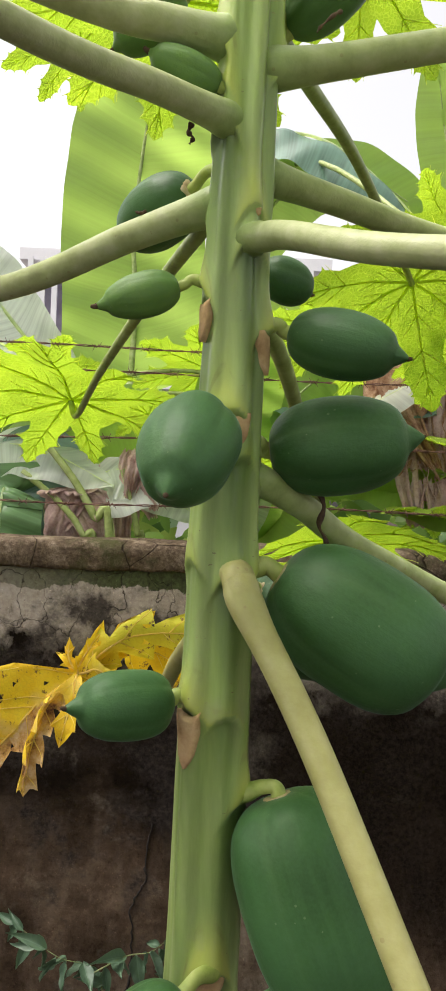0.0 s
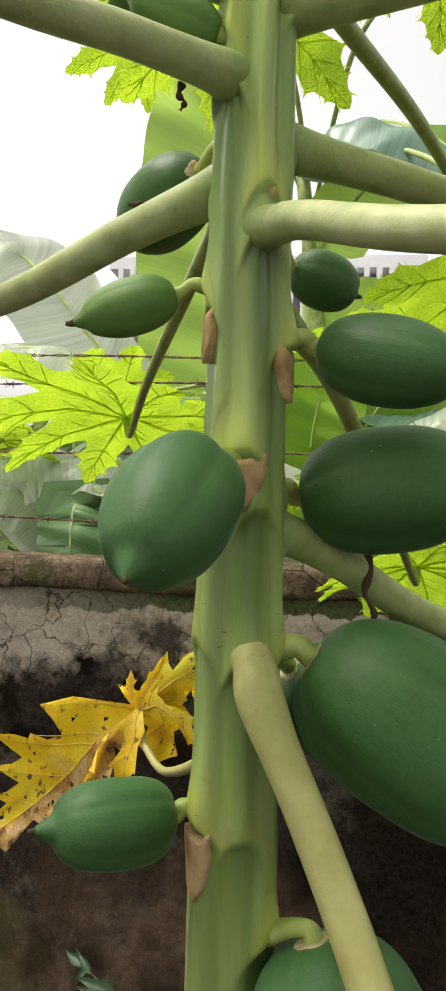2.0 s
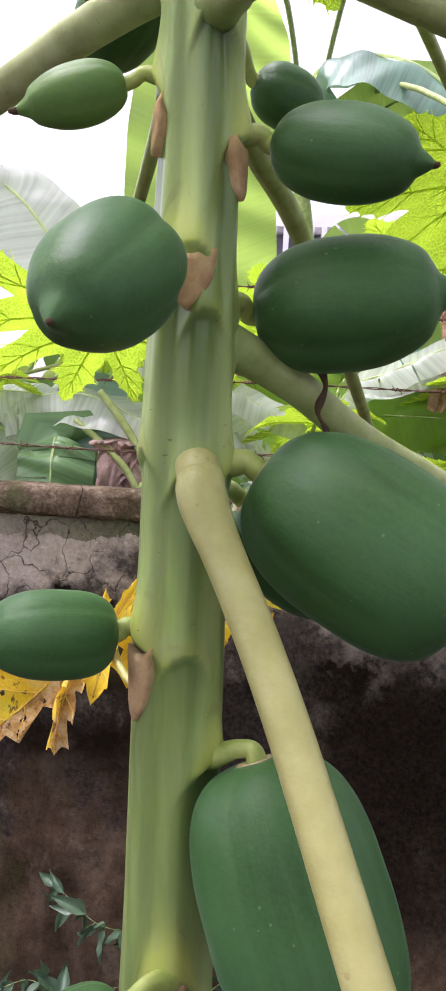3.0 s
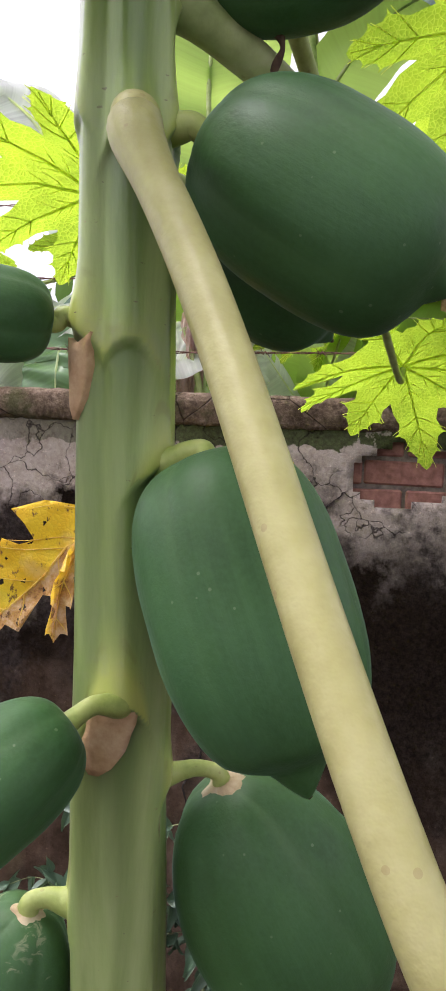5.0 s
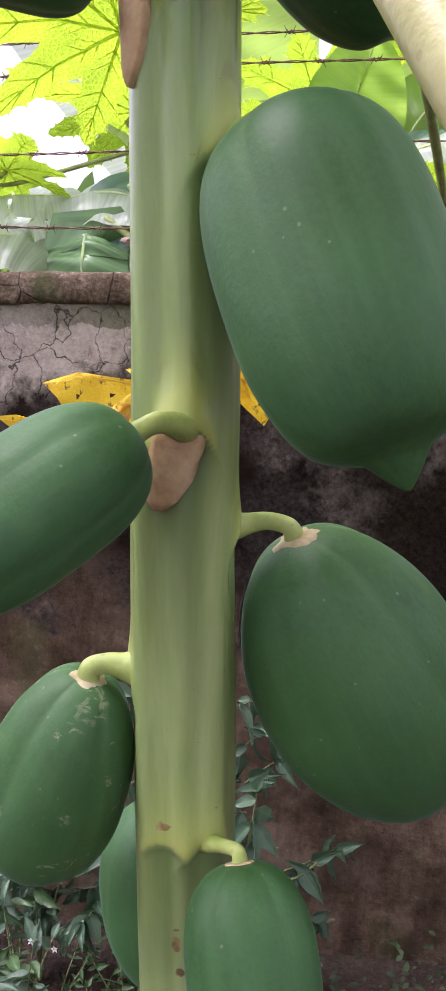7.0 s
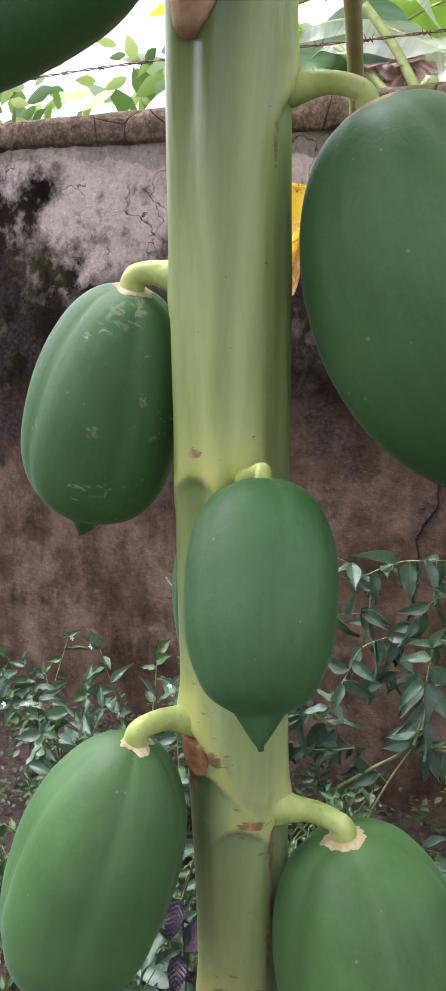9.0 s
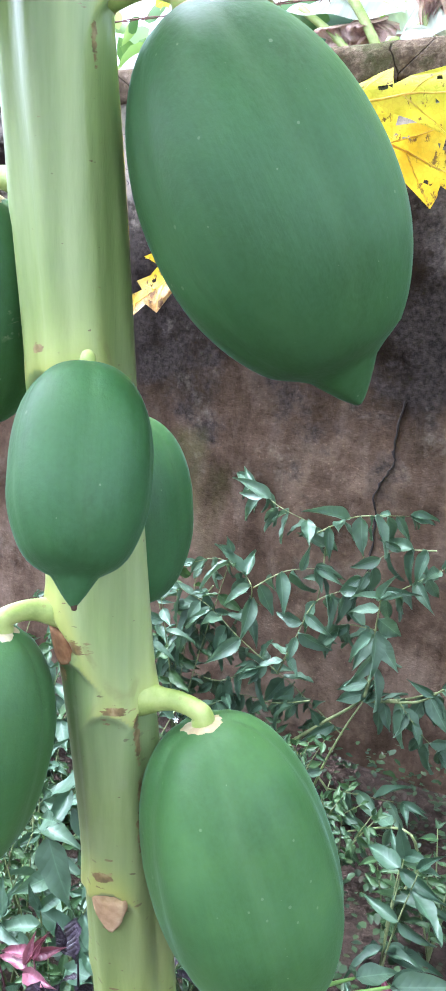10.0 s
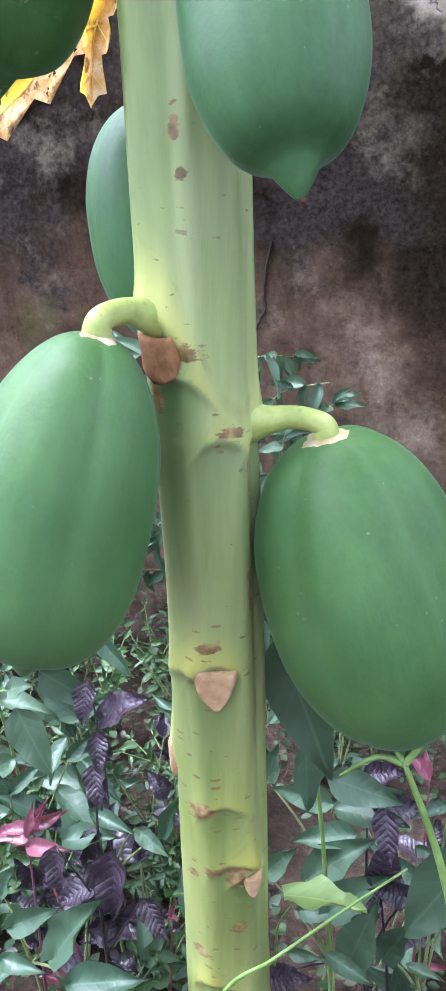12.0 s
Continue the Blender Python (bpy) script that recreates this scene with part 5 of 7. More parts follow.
withered([(0.098, 0.885, 1.925), (0.105, 0.872, 1.905), (0.100, 0.868, 1.885), (0.108, 0.868, 1.868), (0.101, 0.866, 1.852)], 0.0025)
withered([(0.092, 0.782, 2.352), (0.086, 0.775, 2.345), (0.074, 0.772, 2.332), (0.070, 0.772, 2.326)], 0.0016)
withered([(-0.038, 0.768, 2.238), (-0.041, 0.770, 2.231), (-0.037, 0.771, 2.226), (-0.040, 0.772, 2.221)], 0.0021)
withered([(-0.085, 0.855, 2.190), (-0.090, 0.848, 2.186), (-0.094, 0.850, 2.188)], 0.0016)


# ---- barbed wire over the wall ----
def barbed_wire(y, z, sag, phase):
    ob = thing("barbed_wire", "rusty barbed wire strand strung above the wall", "barbed wire", "strands above the wall")
    x0, x1, n = -3.6, 3.6, 360

    def at(x):
        return Vector((x, y + 0.006 * math.sin(x * 3 + phase), z + sag * ((x / 3.6) ** 2 - 0.25) + 0.006 * math.sin(x * 4.3 + phase)))

    for q in (0, math.pi):
        bm = bmesh.new()
        line = []
        for i in range(n + 1):
            p = at(x0 + (x1 - x0) * i / n)
            t = i * 0.9 + q
            line.append(p + Vector((0, 0.0022 * math.cos(t), 0.0022 * math.sin(t))))
        tube(bm, line, lambda f: 0.0017, 5)
        part("wire", bm, M_RUST, ob)
    rng = random.Random(int(phase * 100))
    x = x0 + 0.05 + rng.uniform(0, 0.1)
    while x < x1:
        bm = bmesh.new()
        p = at(x)
        turn = rng.uniform(0, 3)
        coil = [p + Vector((0.002 * k - 0.009, 0.0048 * math.cos(k * 1.1 + turn), 0.0048 * math.sin(k * 1.1 + turn))) for k in range(10)]
        tube(bm, coil, lambda f: 0.0014, 5)
        for s in (-1, 1):
            for u in (0.4, 2.4):
                d = Vector((0.45 * s, math.cos(u + turn) * 0.6, math.sin(u + turn) * s)).normalized()
                q = p + Vector((0.007 * s, 0, 0))
                tube(bm, [q, q + d * 0.011, q + d * 0.017], lambda f: 0.0014 * (1 - 0.75 * f), 5)
        part("barb", bm, M_RUST, ob)
        x += rng.uniform(0.125, 0.155)


for y_, z_, sag_, ph_ in ((2.475, 1.905, 0.02, 0.3), (2.48, 2.105, 0.02, 1.7), (2.475, 2.305, 0.02, 3.1), (2.485, 2.385, 0.02, 4.4)):
    barbed_wire(y_, z_, sag_, ph_)
for x_ in (-3.55, 3.55):
    post = thing("fence_post", "rusty angle iron post set into the wall top", "post", "wire posts")
    bm = bmesh.new()
    for dx, dy, sx, sy in ((0, 0, 0.045, 0.006), (-0.02, 0.02, 0.006, 0.045)):
        g = bmesh.ops.create_cube(bm, size=1.0)["verts"]
        bmesh.ops.scale(bm, vec=(sx, sy, 0.8), verts=g)
        bmesh.ops.translate(bm, vec=(x_ + dx, 2.492 + dy, 2.12), verts=g)
    part("angle_iron", bm, M_RUST, post, smooth=False)


# ---- banana plants and leaves behind the wall ----
def banana_leaf(parent, points, width, material, up=(0, -1, 0), seed=0, vee=0.25, tears=3, label=""):
    """A banana blade on a curved midrib; up is the side that its face looks to."""
    rng = random.Random(seed)
    line = spline(points, 30)
    n = len(line)
    bm = bmesh.new()
    run_layer = bm.verts.layers.float.new("run")
    cols = 7
    up = Vector(up)
    reach = 0.0
    rows = []
    gaps = sorted(rng.uniform(0.12, 0.92) for _ in range(tears))
    for i, p in enumerate(line):
        f = i / (n - 1)
        d = (line[min(i + 1, n - 1)] - line[max(i - 1, 0)]).normalized()
        u = (up - d * up.dot(d)).normalized()
        side = d.cross(u)
        w = width * 0.5 * (min(1.0, (f / 0.10) ** 0.6) * (1 - max(0, (f - 0.62) / 0.38) ** 2.2))
        row = []
        for j in range(-cols, cols + 1):
            s = j / cols
            h = -vee * abs(s) ** 1.4 * w + 0.05 * width * noise.noise(Vector((f * 5, s * 1.5, seed)))
            h += 0.018 * width * math.sin(f * 46 + s * 3 + seed)
            v = bm.verts.new(p + side * (s * w * (1 - 0.12 * vee)) + u * h)
            v[run_layer] = reach - 0.35 * abs(s) * w
            row.append(v)
        reach += (line[min(i + 1, n - 1)] - p).length
        rows.append(row)
    for i in range(n - 1):
        f = i / (n - 1)
        for j in range(2 * cols):
            s = (j + 0.5 - cols) / cols
            torn = any(i == int(g * (n - 1)) and abs(s) > 0.2 and (s > 0) == (k % 2 == 0) for k, g in enumerate(gaps))
            if not torn:
                bm.faces.new((rows[i][j], rows[i][j + 1], rows[i + 1][j + 1], rows[i + 1][j]))
    leaf = part("leaf_blade", bm, material, parent, label)
    bm = bmesh.new()
    tube(bm, line, lambda f: width * 0.021 * (1.15 - f), 8)
    part("midrib", bm, M_MIDRIB if material == M_BANANA else M_MIDRIB_PALE, leaf)
    return leaf


def pseudostem(parent, foot, top, r0, r1):
    bm = bmesh.new()
    f, t = Vector(foot), Vector(top)
    mid = f.lerp(t, 0.5) + Vector((0.03, 0.0, 0))
    tube(bm, spline([f, mid, t], 10), lambda q: r0 + (r1 - r0) * q + 0.004 * math.sin(q * 40), 16)
    part("pseudostem", bm, M_MIDRIB, parent, "smooth green banana stem")


banana_a = thing("banana_plant", "tall banana plant with a broad sunlit upright leaf", "banana plant", "banana plants behind the wall")
pseudostem(banana_a, (-0.55, 3.75, GROUND - 0.03), (-0.40, 3.55, 2.44), 0.10, 0.02)
banana_leaf(banana_a, [(-0.40, 3.55, 2.40), (-0.385, 3.52, 2.75), (-0.40, 3.5, 3.1), (-0.37, 3.47, 3.45), (-0.32, 3.42, 3.72), (-0.26, 3.35, 3.90)], 0.66, M_BANANA, (0.12, -1, -0.1), 1, 0.22, 0, "broad upright leaf glowing yellow green")
banana_leaf(banana_a, [(-0.42, 3.62, 2.05), (-0.85, 3.3, 2.62), (-1.15, 3.2, 2.94), (-1.55, 3.1, 2.9)], 0.46, M_BANANA_PALE, (0.1, -0.75, 0.65), 2, 0.2, 3, "leaf arching sideways, pale with painted sky gloss")
banana_leaf(banana_a, [(-0.42, 3.62, 2.05), (-0.62, 3.2, 2.35), (-0.9, 2.95, 2.50), (-1.3, 2.8, 2.42)], 0.36, M_BANANA_PALE, (0.0, -0.6, 0.8), 3, 0.3, 3)

banana_b = thing("banana_plant", "banana plant with drooping bluish torn leaves", "banana plant", "banana plants behind the wall")
pseudostem(banana_b, (0.35, 4.0, GROUND - 0.03), (-0.02, 3.50, 3.36), 0.11, 0.022)
banana_leaf(banana_b, [(-0.03, 3.49, 3.34), (0.12, 3.41, 3.50), (0.45, 3.3, 3.42), (0.86, 3.25, 3.02), (1.15, 3.2, 2.5)], 0.42, M_BANANA_BLUE, (0.2, -0.5, 0.85), 4, 0.5, 0, "drooping bluish leaf with torn edges")
banana_leaf(banana_b, [(0.06, 3.55, 3.05), (0.28, 3.46, 3.30), (0.55, 3.4, 3.36), (0.95, 3.35, 3.10)], 0.34, M_BANANA, (0.0, -1, 0.1), 5, 0.2, 0)
banana_leaf(banana_b, [(0.25, 3.78, 2.2), (0.20, 3.62, 2.5), (0.24, 3.52, 2.75), (0.34, 3.45, 2.88)], 0.32, M_BANANA, (0, -1, 0), 6, 0.2, 2)
banana_leaf(banana_b, [(0.22, 3.7, 2.4), (0.30, 3.2, 2.36), (0.45, 2.95, 2.30), (0.75, 2.75, 2.25)], 0.36, M_BANANA_BLUE, (0.1, -0.35, 0.9), 7, 0.3, 2)

banana_c = thing("banana_plant", "banana plant with a tall pale leaf against the sky", "banana plant", "banana plants behind the wall")
pseudostem(banana_c, (1.3, 3.9, GROUND - 0.03), (1.15, 3.75, 2.6), 0.11, 0.05)
banana_leaf(banana_c, [(1.15, 3.75, 2.55), (1.06, 3.6, 3.2), (0.98, 3.6, 3.7), (0.92, 3.55, 4.05)], 0.30, M_BANANA, (-0.5, -1, 0.1), 8, 0.5, 3)
banana_leaf(banana_c, [(1.15, 3.75, 2.55), (0.95, 3.5, 2.85), (0.70, 3.2, 2.75), (0.52, 2.9, 2.45)], 0.44, M_BANANA, (-0.2, -0.8, 0.5), 9, 0.3, 3)
banana_leaf(banana_c, [(1.15, 3.75, 2.45), (0.9, 3.2, 2.30), (0.60, 2.85, 2.25), (0.24, 2.72, 2.10)], 0.26, M_BANANA_PALE, (-0.1, -0.4, 0.9), 10, 0.2, 2, "glossy pale leaf low over the wall")

banana_d = thing("banana_plant", "young banana sucker with grey-green torn leaves", "banana plant", "banana plants behind the wall")
pseudostem(banana_d, (-0.75, 3.25, GROUND - 0.03), (-0.72, 3.1, 1.75), 0.07, 0.035)
banana_leaf(banana_d, [(-0.72, 3.1, 1.70), (-1.0, 2.98, 2.0), (-0.70, 2.9, 2.10), (-0.36, 2.82, 1.96)], 0.30, M_BANANA_PALE, (0.0, -0.55, 0.85), 11, 0.3, 2, "grey-green torn leaf with a pale sheen")
banana_leaf(banana_d, [(-0.72, 3.1, 1.70), (-0.68, 2.95, 2.02), (-0.62, 2.86, 1.95), (-0.58, 2.80, 1.70)], 0.34, M_BANANA_BLUE, (0, -0.9, 0.3), 12, 0.2, 1)
banana_leaf(banana_d, [(-0.72, 3.1, 1.70), (-0.95, 3.0, 1.95), (-1.2, 2.9, 1.95), (-1.5, 2.8, 1.75)], 0.32, M_BANANA_PALE, (0, -0.7, 0.7), 13, 0.2, 3)
banana_leaf(banana_d, [(-0.72, 3.1, 1.70), (-0.5, 2.95, 1.95), (-0.30, 2.9, 2.02), (-0.05, 2.85, 1.85)], 0.30, M_BANANA_PALE, (0, -0.6, 0.8), 14, 0.2, 2)

banana_e = thing("banana_plant", "banana plant with broad leaves crowding the wall", "banana plant", "banana plants behind the wall")
pseudostem(banana_e, (0.15, 3.3, GROUND - 0.03), (0.10, 3.15, 1.75), 0.075, 0.035)
for pts_, w_, m_, u_, s_ in (
    ([(0.10, 3.15, 1.70), (0.05, 3.0, 2.1), (0.08, 2.95, 2.35), (0.15, 2.9, 2.55)], 0.34, M_BANANA, (0, -1, 0.1), 15),
    ([(0.10, 3.15, 1.70), (0.35, 2.95, 2.0), (0.55, 2.85, 2.05), (0.85, 2.75, 1.85)], 0.30, M_BANANA, (0, -0.6, 0.8), 16),
    ([(0.10, 3.15, 1.70), (-0.10, 2.95, 1.98), (-0.22, 2.85, 2.0), (-0.40, 2.8, 1.85)], 0.24, M_BANANA_PALE, (0, -0.6, 0.8), 17),
    ([(0.10, 3.15, 1.70), (0.22, 3.0, 2.2), (0.40, 2.95, 2.40), (0.65, 2.9, 2.35)], 0.34, M_BANANA, (0, -0.9, 0.4), 18),
):
    banana_leaf(banana_e, pts_, w_, m_, u_, s_, 0.25, 2)


# leaves that crowd the top of the wall
for plant_, pts_, w_, m_, u_, s_, note_ in (
    (banana_d, [(-0.72, 3.1, 1.72), (-1.15, 2.98, 2.06), (-0.90, 2.93, 2.10), (-0.78, 2.92, 2.05), (-0.55, 2.88, 1.925)], 0.17, M_BANANA_PALE, (0.15, -0.75, 0.62), 61, "pale leaf folded back with a white sheen"),
    (banana_d, [(-0.72, 3.1, 1.72), (-0.80, 3.24, 2.02), (-0.58, 3.24, 2.20), (-0.30, 3.22, 2.24), (-0.02, 3.20, 2.14)], 0.34, M_BANANA, (0.0, -1.0, 0.15), 62, "broad sunlit yellow-green leaf"),
    (banana_d, [(-0.72, 3.1, 1.72), (-0.76, 3.03, 2.06), (-0.66, 2.99, 2.10), (-0.52, 2.96, 1.98)], 0.22, M_BANANA_PALE, (0.2, -0.85, 0.5), 63, ""),
    (banana_d, [(-0.72, 3.1, 1.72), (-0.735, 2.84, 1.93), (-0.735, 2.76, 1.88), (-0.733, 2.75, 1.70), (-0.735, 2.76, 1.50)], 0.28, M_BANANA_DEEP, (0.0, -1.0, 0.1), 64, "broad green leaf hanging over the back of the wall"),
    (banana_e, [(0.10, 3.15, 1.72), (0.20, 2.80, 2.10), (0.345, 2.73, 2.185), (0.50, 2.72, 2.26), (0.70, 2.72, 2.36), (0.95, 2.74, 2.38)], 0.15, M_BANANA_PALE, (-0.3, -0.7, 0.6), 65, "long pale leaf folded along its midrib"),
    (banana_e, [(0.10, 3.15, 1.72), (0.18, 2.82, 2.02), (0.30, 2.77, 2.05), (0.50, 2.76, 2.05), (0.80, 2.77, 2.04)], 0.23, M_BANANA, (0.0, -1.0, 0.05), 66, "green torn leaf with brown edges"),
    (banana_e, [(0.10, 3.15, 1.72), (-0.16, 2.80, 2.09), (-0.02, 2.76, 2.05), (0.12, 2.75, 1.96)], 0.13, M_BANANA_PALE, (0.0, -0.8, 0.6), 67, ""),
):
    banana_leaf(plant_, pts_, w_, m_, u_, s_, 0.35, 4, note_)


def dead_leaf(label, top, foot, width, material, seed, strips=5):
    ob = thing("dead_banana_leaf", label, "dead leaf", "dead banana leaves")
    rng = random.Random(seed)
    for k in range(strips):
        bm = bmesh.new()
        a = Vector(top) + Vector((rng.uniform(-0.4, 0.4) * width, rng.uniform(-0.03, 0.03), rng.uniform(-0.03, 0.03)))
        b = Vector(foot) + Vector((rng.uniform(-0.75, 0.75) * width, rng.uniform(-0.04, 0.04), rng.uniform(-0.06, 0.16)))
        mid = a.lerp(b, 0.45) + Vector((rng.uniform(-0.45, 0.45) * width, rng.uniform(-0.04, 0.02), 0))
        line = spline([a, mid, b], 12)
        w = width * rng.uniform(0.30, 0.55)
        tw = rng.uniform(-0.5, 0.5)
        rows = []
        for i, p in enumerate(line):
            f = i / (len(line) - 1)
            row = []
            for j in range(17):
                s = -1 + j / 8
                crump = 0.030 * noise.noise(Vector((f * 1.6 + seed, s * 4.5, k))) + 0.016 * noise.noise(Vector((f * 4 + seed, s * 9, k)))
                ww = w * (0.5 + 0.5 * math.sin(math.pi * min(1, 0.15 + f * 0.85))) * (1 + 0.2 * noise.noise(Vector((f * 9, s, k + 7))))
                row.append(bm.verts.new(p + Vector((math.cos(tw + 0.5 * f) * s * ww, math.sin(tw + 0.5 * f) * s * ww * 0.5 + crump, 0.6 * crump))))
            rows.append(row)
        for r0, r1 in zip(rows, rows[1:]):
            for j in range(16):
                bm.faces.new((r0[j], r0[j + 1], r1[j + 1], r1[j]))
        part("dry_strip", bm, material, ob)
    bm = bmesh.new()
    tube(bm, spline([Vector(top) + Vector((0.12, 0.25, 0.12)), Vector(top) + Vector((0.02, 0.05, 0.05)), Vector(top), Vector(top).lerp(Vector(foot), 0.8)], 8), lambda f: 0.012 * (1.1 - 0.7 * f), 8)
    part("dry_midrib", bm, material, ob)


dead_leaf("crumpled pinkish brown dead banana leaf above the wall", (-0.49, 2.86, 1.95), (-0.50, 2.84, 1.74), 0.15, M_DRYLEAF, 31, 5)
dead_leaf("crumpled pinkish brown dead banana leaf above the wall", (-0.275, 2.86, 2.10), (-0.27, 2.84, 1.76), 0.085, M_DRYLEAF, 32, 5)
dead_leaf("orange brown shredded dead banana leaf hanging by the wire", (0.62, 2.80, 2.50), (0.66, 2.76, 2.05), 0.22, M_DRYBROWN, 33, 9)
dead_leaf("pinkish brown shredded dead banana leaf hanging by the wire", (0.78, 2.82, 2.45), (0.76, 2.78, 1.85), 0.20, M_DRYLEAF, 34, 8)

for pts_, r_ in (([(-0.60, 2.82, 2.10), (-0.50, 2.81, 1.98), (-0.42, 2.80, 1.85), (-0.36, 2.80, 1.70), (-0.33, 2.85, GROUND)], 0.014), ([(-0.68, 2.82, 2.0), (-0.55, 2.81, 1.90), (-0.46, 2.80, 1.79), (-0.41, 2.82, 1.6), (-0.40, 2.88, GROUND)], 0.012),
                 ([(-0.33, 2.83, 2.02), (-0.30, 2.82, 1.92), (-0.27, 2.82, 1.80), (-0.25, 2.84, 1.6), (-0.24, 2.88, GROUND)], 0.011)):
    ob_ = thing("leaf_stalk", "cut yellow-green leaf stalk leaning behind the wall", "stalk", "cut stalks")
    bm = bmesh.new()
    tube(bm, spline(pts_, 8), lambda f: r_ * (0.9 + 0.3 * f), 10)
    part("stalk_rod", bm, M_PETIOLE_THIN, ob_)

# a second papaya behind the wall, whose leaves show high in the view
papaya_far = thing("papaya_tree", "taller papaya tree behind the wall with sunlit leaves", "tree")
bm = bmesh.new()
tube(bm, spline([(0.02, 4.5, GROUND - 0.05), (0.0, 4.45, 1.6), (0.02, 4.4, 3.6)], 10), lambda f: 0.06 - 0.025 * f, 16)
part("trunk", bm, M_TRUNK, papaya_far)
for c_, nrm_, fw_, sz_, sd_ in (((-0.12, 1.75, 2.99), (0.05, 0.55, 0.83), (-0.3, -1, 0), 0.50, 41), ((-0.50, 2.62, 3.40), (-0.05, 0.62, 0.78), (-0.3, -0.9, 0), 0.33, 42),
                                ((0.30, 1.9, 3.22), (0.1, 0.6, 0.8), (0.3, -1, 0), 0.46, 43), ((0.66, 2.3, 2.70), (-0.2, 0.8, 0.5), (-0.1, -0.3, 1), 0.30, 44), ((0.75, 2.2, 2.38), (-0.1, 0.6, 0.8), (-0.8, -0.6, 0), 0.36, 45)):
    palmate_leaf("leaf_blade", c_, nrm_, fw_, sz_, M_LEAF, M_VEIN, sd_, "", papaya_far)
    c = Vector(c_)
    bm = bmesh.new()
    tube(bm, spline([(0.02, 4.4, 3.5), (Vector((0.02, 4.4, 3.55)).lerp(c, 0.5) + Vector((0, 0, 0.25))), c + Vector((0, 0.05, -0.03)), c], 8), lambda f: 0.012 - 0.004 * f, 8)
    part("petiole", bm, M_PETIOLE_THIN, papaya_far)


sapling = thing("papaya_tree", "young papaya crowding the far side of the wall", "tree")
bm = bmesh.new()
tube(bm, spline([(0.45, 3.1, GROUND - 0.05), (0.42, 3.1, 1.2), (0.40, 3.05, 2.35)], 10), lambda f: 0.045 - 0.02 * f, 14)
part("trunk", bm, M_TRUNK, sapling)
for c_, nrm_, fw_, sz_, sd_ in (((0.62, 2.80, 2.14), (0.0, 0.25, 0.95), (0.4, -0.8, 0), 0.34, 51), ((0.12, 2.80, 2.02), (-0.1, 0.35, 0.9), (-0.3, -0.9, 0), 0.30, 52), ((0.95, 2.85, 2.40), (0.1, 0.5, 0.85), (0.8, -0.4, 0), 0.38, 53),
                                ((-0.05, 3.2, 2.45), (-0.2, 0.6, 0.75), (-0.6, -0.7, 0), 0.36, 54), ((0.75, 2.75, 1.90), (0.1, 0.2, 0.95), (0.7, -0.6, 0), 0.30, 55), ((-0.62, 2.95, 2.36), (-0.1, 0.5, 0.85), (-0.7, -0.6, 0), 0.34, 56),
                                ((-1.02, 2.85, 2.16), (0.0, 0.4, 0.9), (-0.5, -0.8, 0), 0.32, 57), ((-0.25, 2.85, 2.22), (0.1, 0.5, 0.85), (0.2, -0.9, 0), 0.26, 58), ((0.40, 3.0, 2.58), (0.0, 0.6, 0.8), (0.1, -1, 0), 0.36, 59)):
    palmate_leaf("leaf_blade", c_, nrm_, fw_, sz_, M_LEAF, M_VEIN, sd_, "", sapling, step=0.06)
    c = Vector(c_)
    bm = bmesh.new()
    tube(bm, spline([(0.40, 3.05, 2.28), (Vector((0.40, 3.05, 2.28)).lerp(c, 0.5) + Vector((0, 0.08, 0.10))), c + Vector((0, 0.05, -0.03)), c], 8), lambda f: 0.010 - 0.004 * f, 8)
    part("petiole", bm, M_PETIOLE_THIN, sapling)


def far_foliage():
    """The thicket between the wall and the house, leaf upon leaf."""
    bm = bmesh.new()
    r2 = random.Random(5)
    for i in range(5200):
        x, y = r2.uniform(-4.2, 4.2), r2.uniform(4.3, 5.6)
        crest = 2.56 + 0.30 * noise.noise(Vector((x * 0.9, y, 1))) + 0.2 * noise.noise(Vector((x * 2.7, y, 2)))
        z = GROUND + (crest - GROUND) * r2.random() ** 0.6
        ln = r2.uniform(0.10, 0.26)
        a = r2.uniform(0, 6.28)
        d = Vector((math.cos(a), r2.uniform(-0.5, 0.1), 0.6 * math.sin(a) - 0.2)).normalized()
        s = d.cross(Vector((r2.uniform(-0.4, 0.4), -1, r2.uniform(-0.2, 0.8)))).normalized() * 0.24
        p = Vector((x, y, z))
        vs = [bm.verts.new(p + q * ln) for q in (Vector((0, 0, 0)), d * 0.16 + s * 0.65, d * 0.42 + s, d * 0.75 + s * 0.62, d, d * 0.75 - s * 0.62, d * 0.42 - s, d * 0.16 - s * 0.65, d * 0.48 + Vector((0, -0.05, -0.05)))]
        for k in range(8):
            bm.faces.new((vs[k], vs[(k + 1) % 8], vs[8]))
    ob = mesh_object("far_foliage", bm, M_THICKET)
    tagged(ob, "dense bright green thicket behind the wall", "foliage", kind="stuff")


far_foliage()


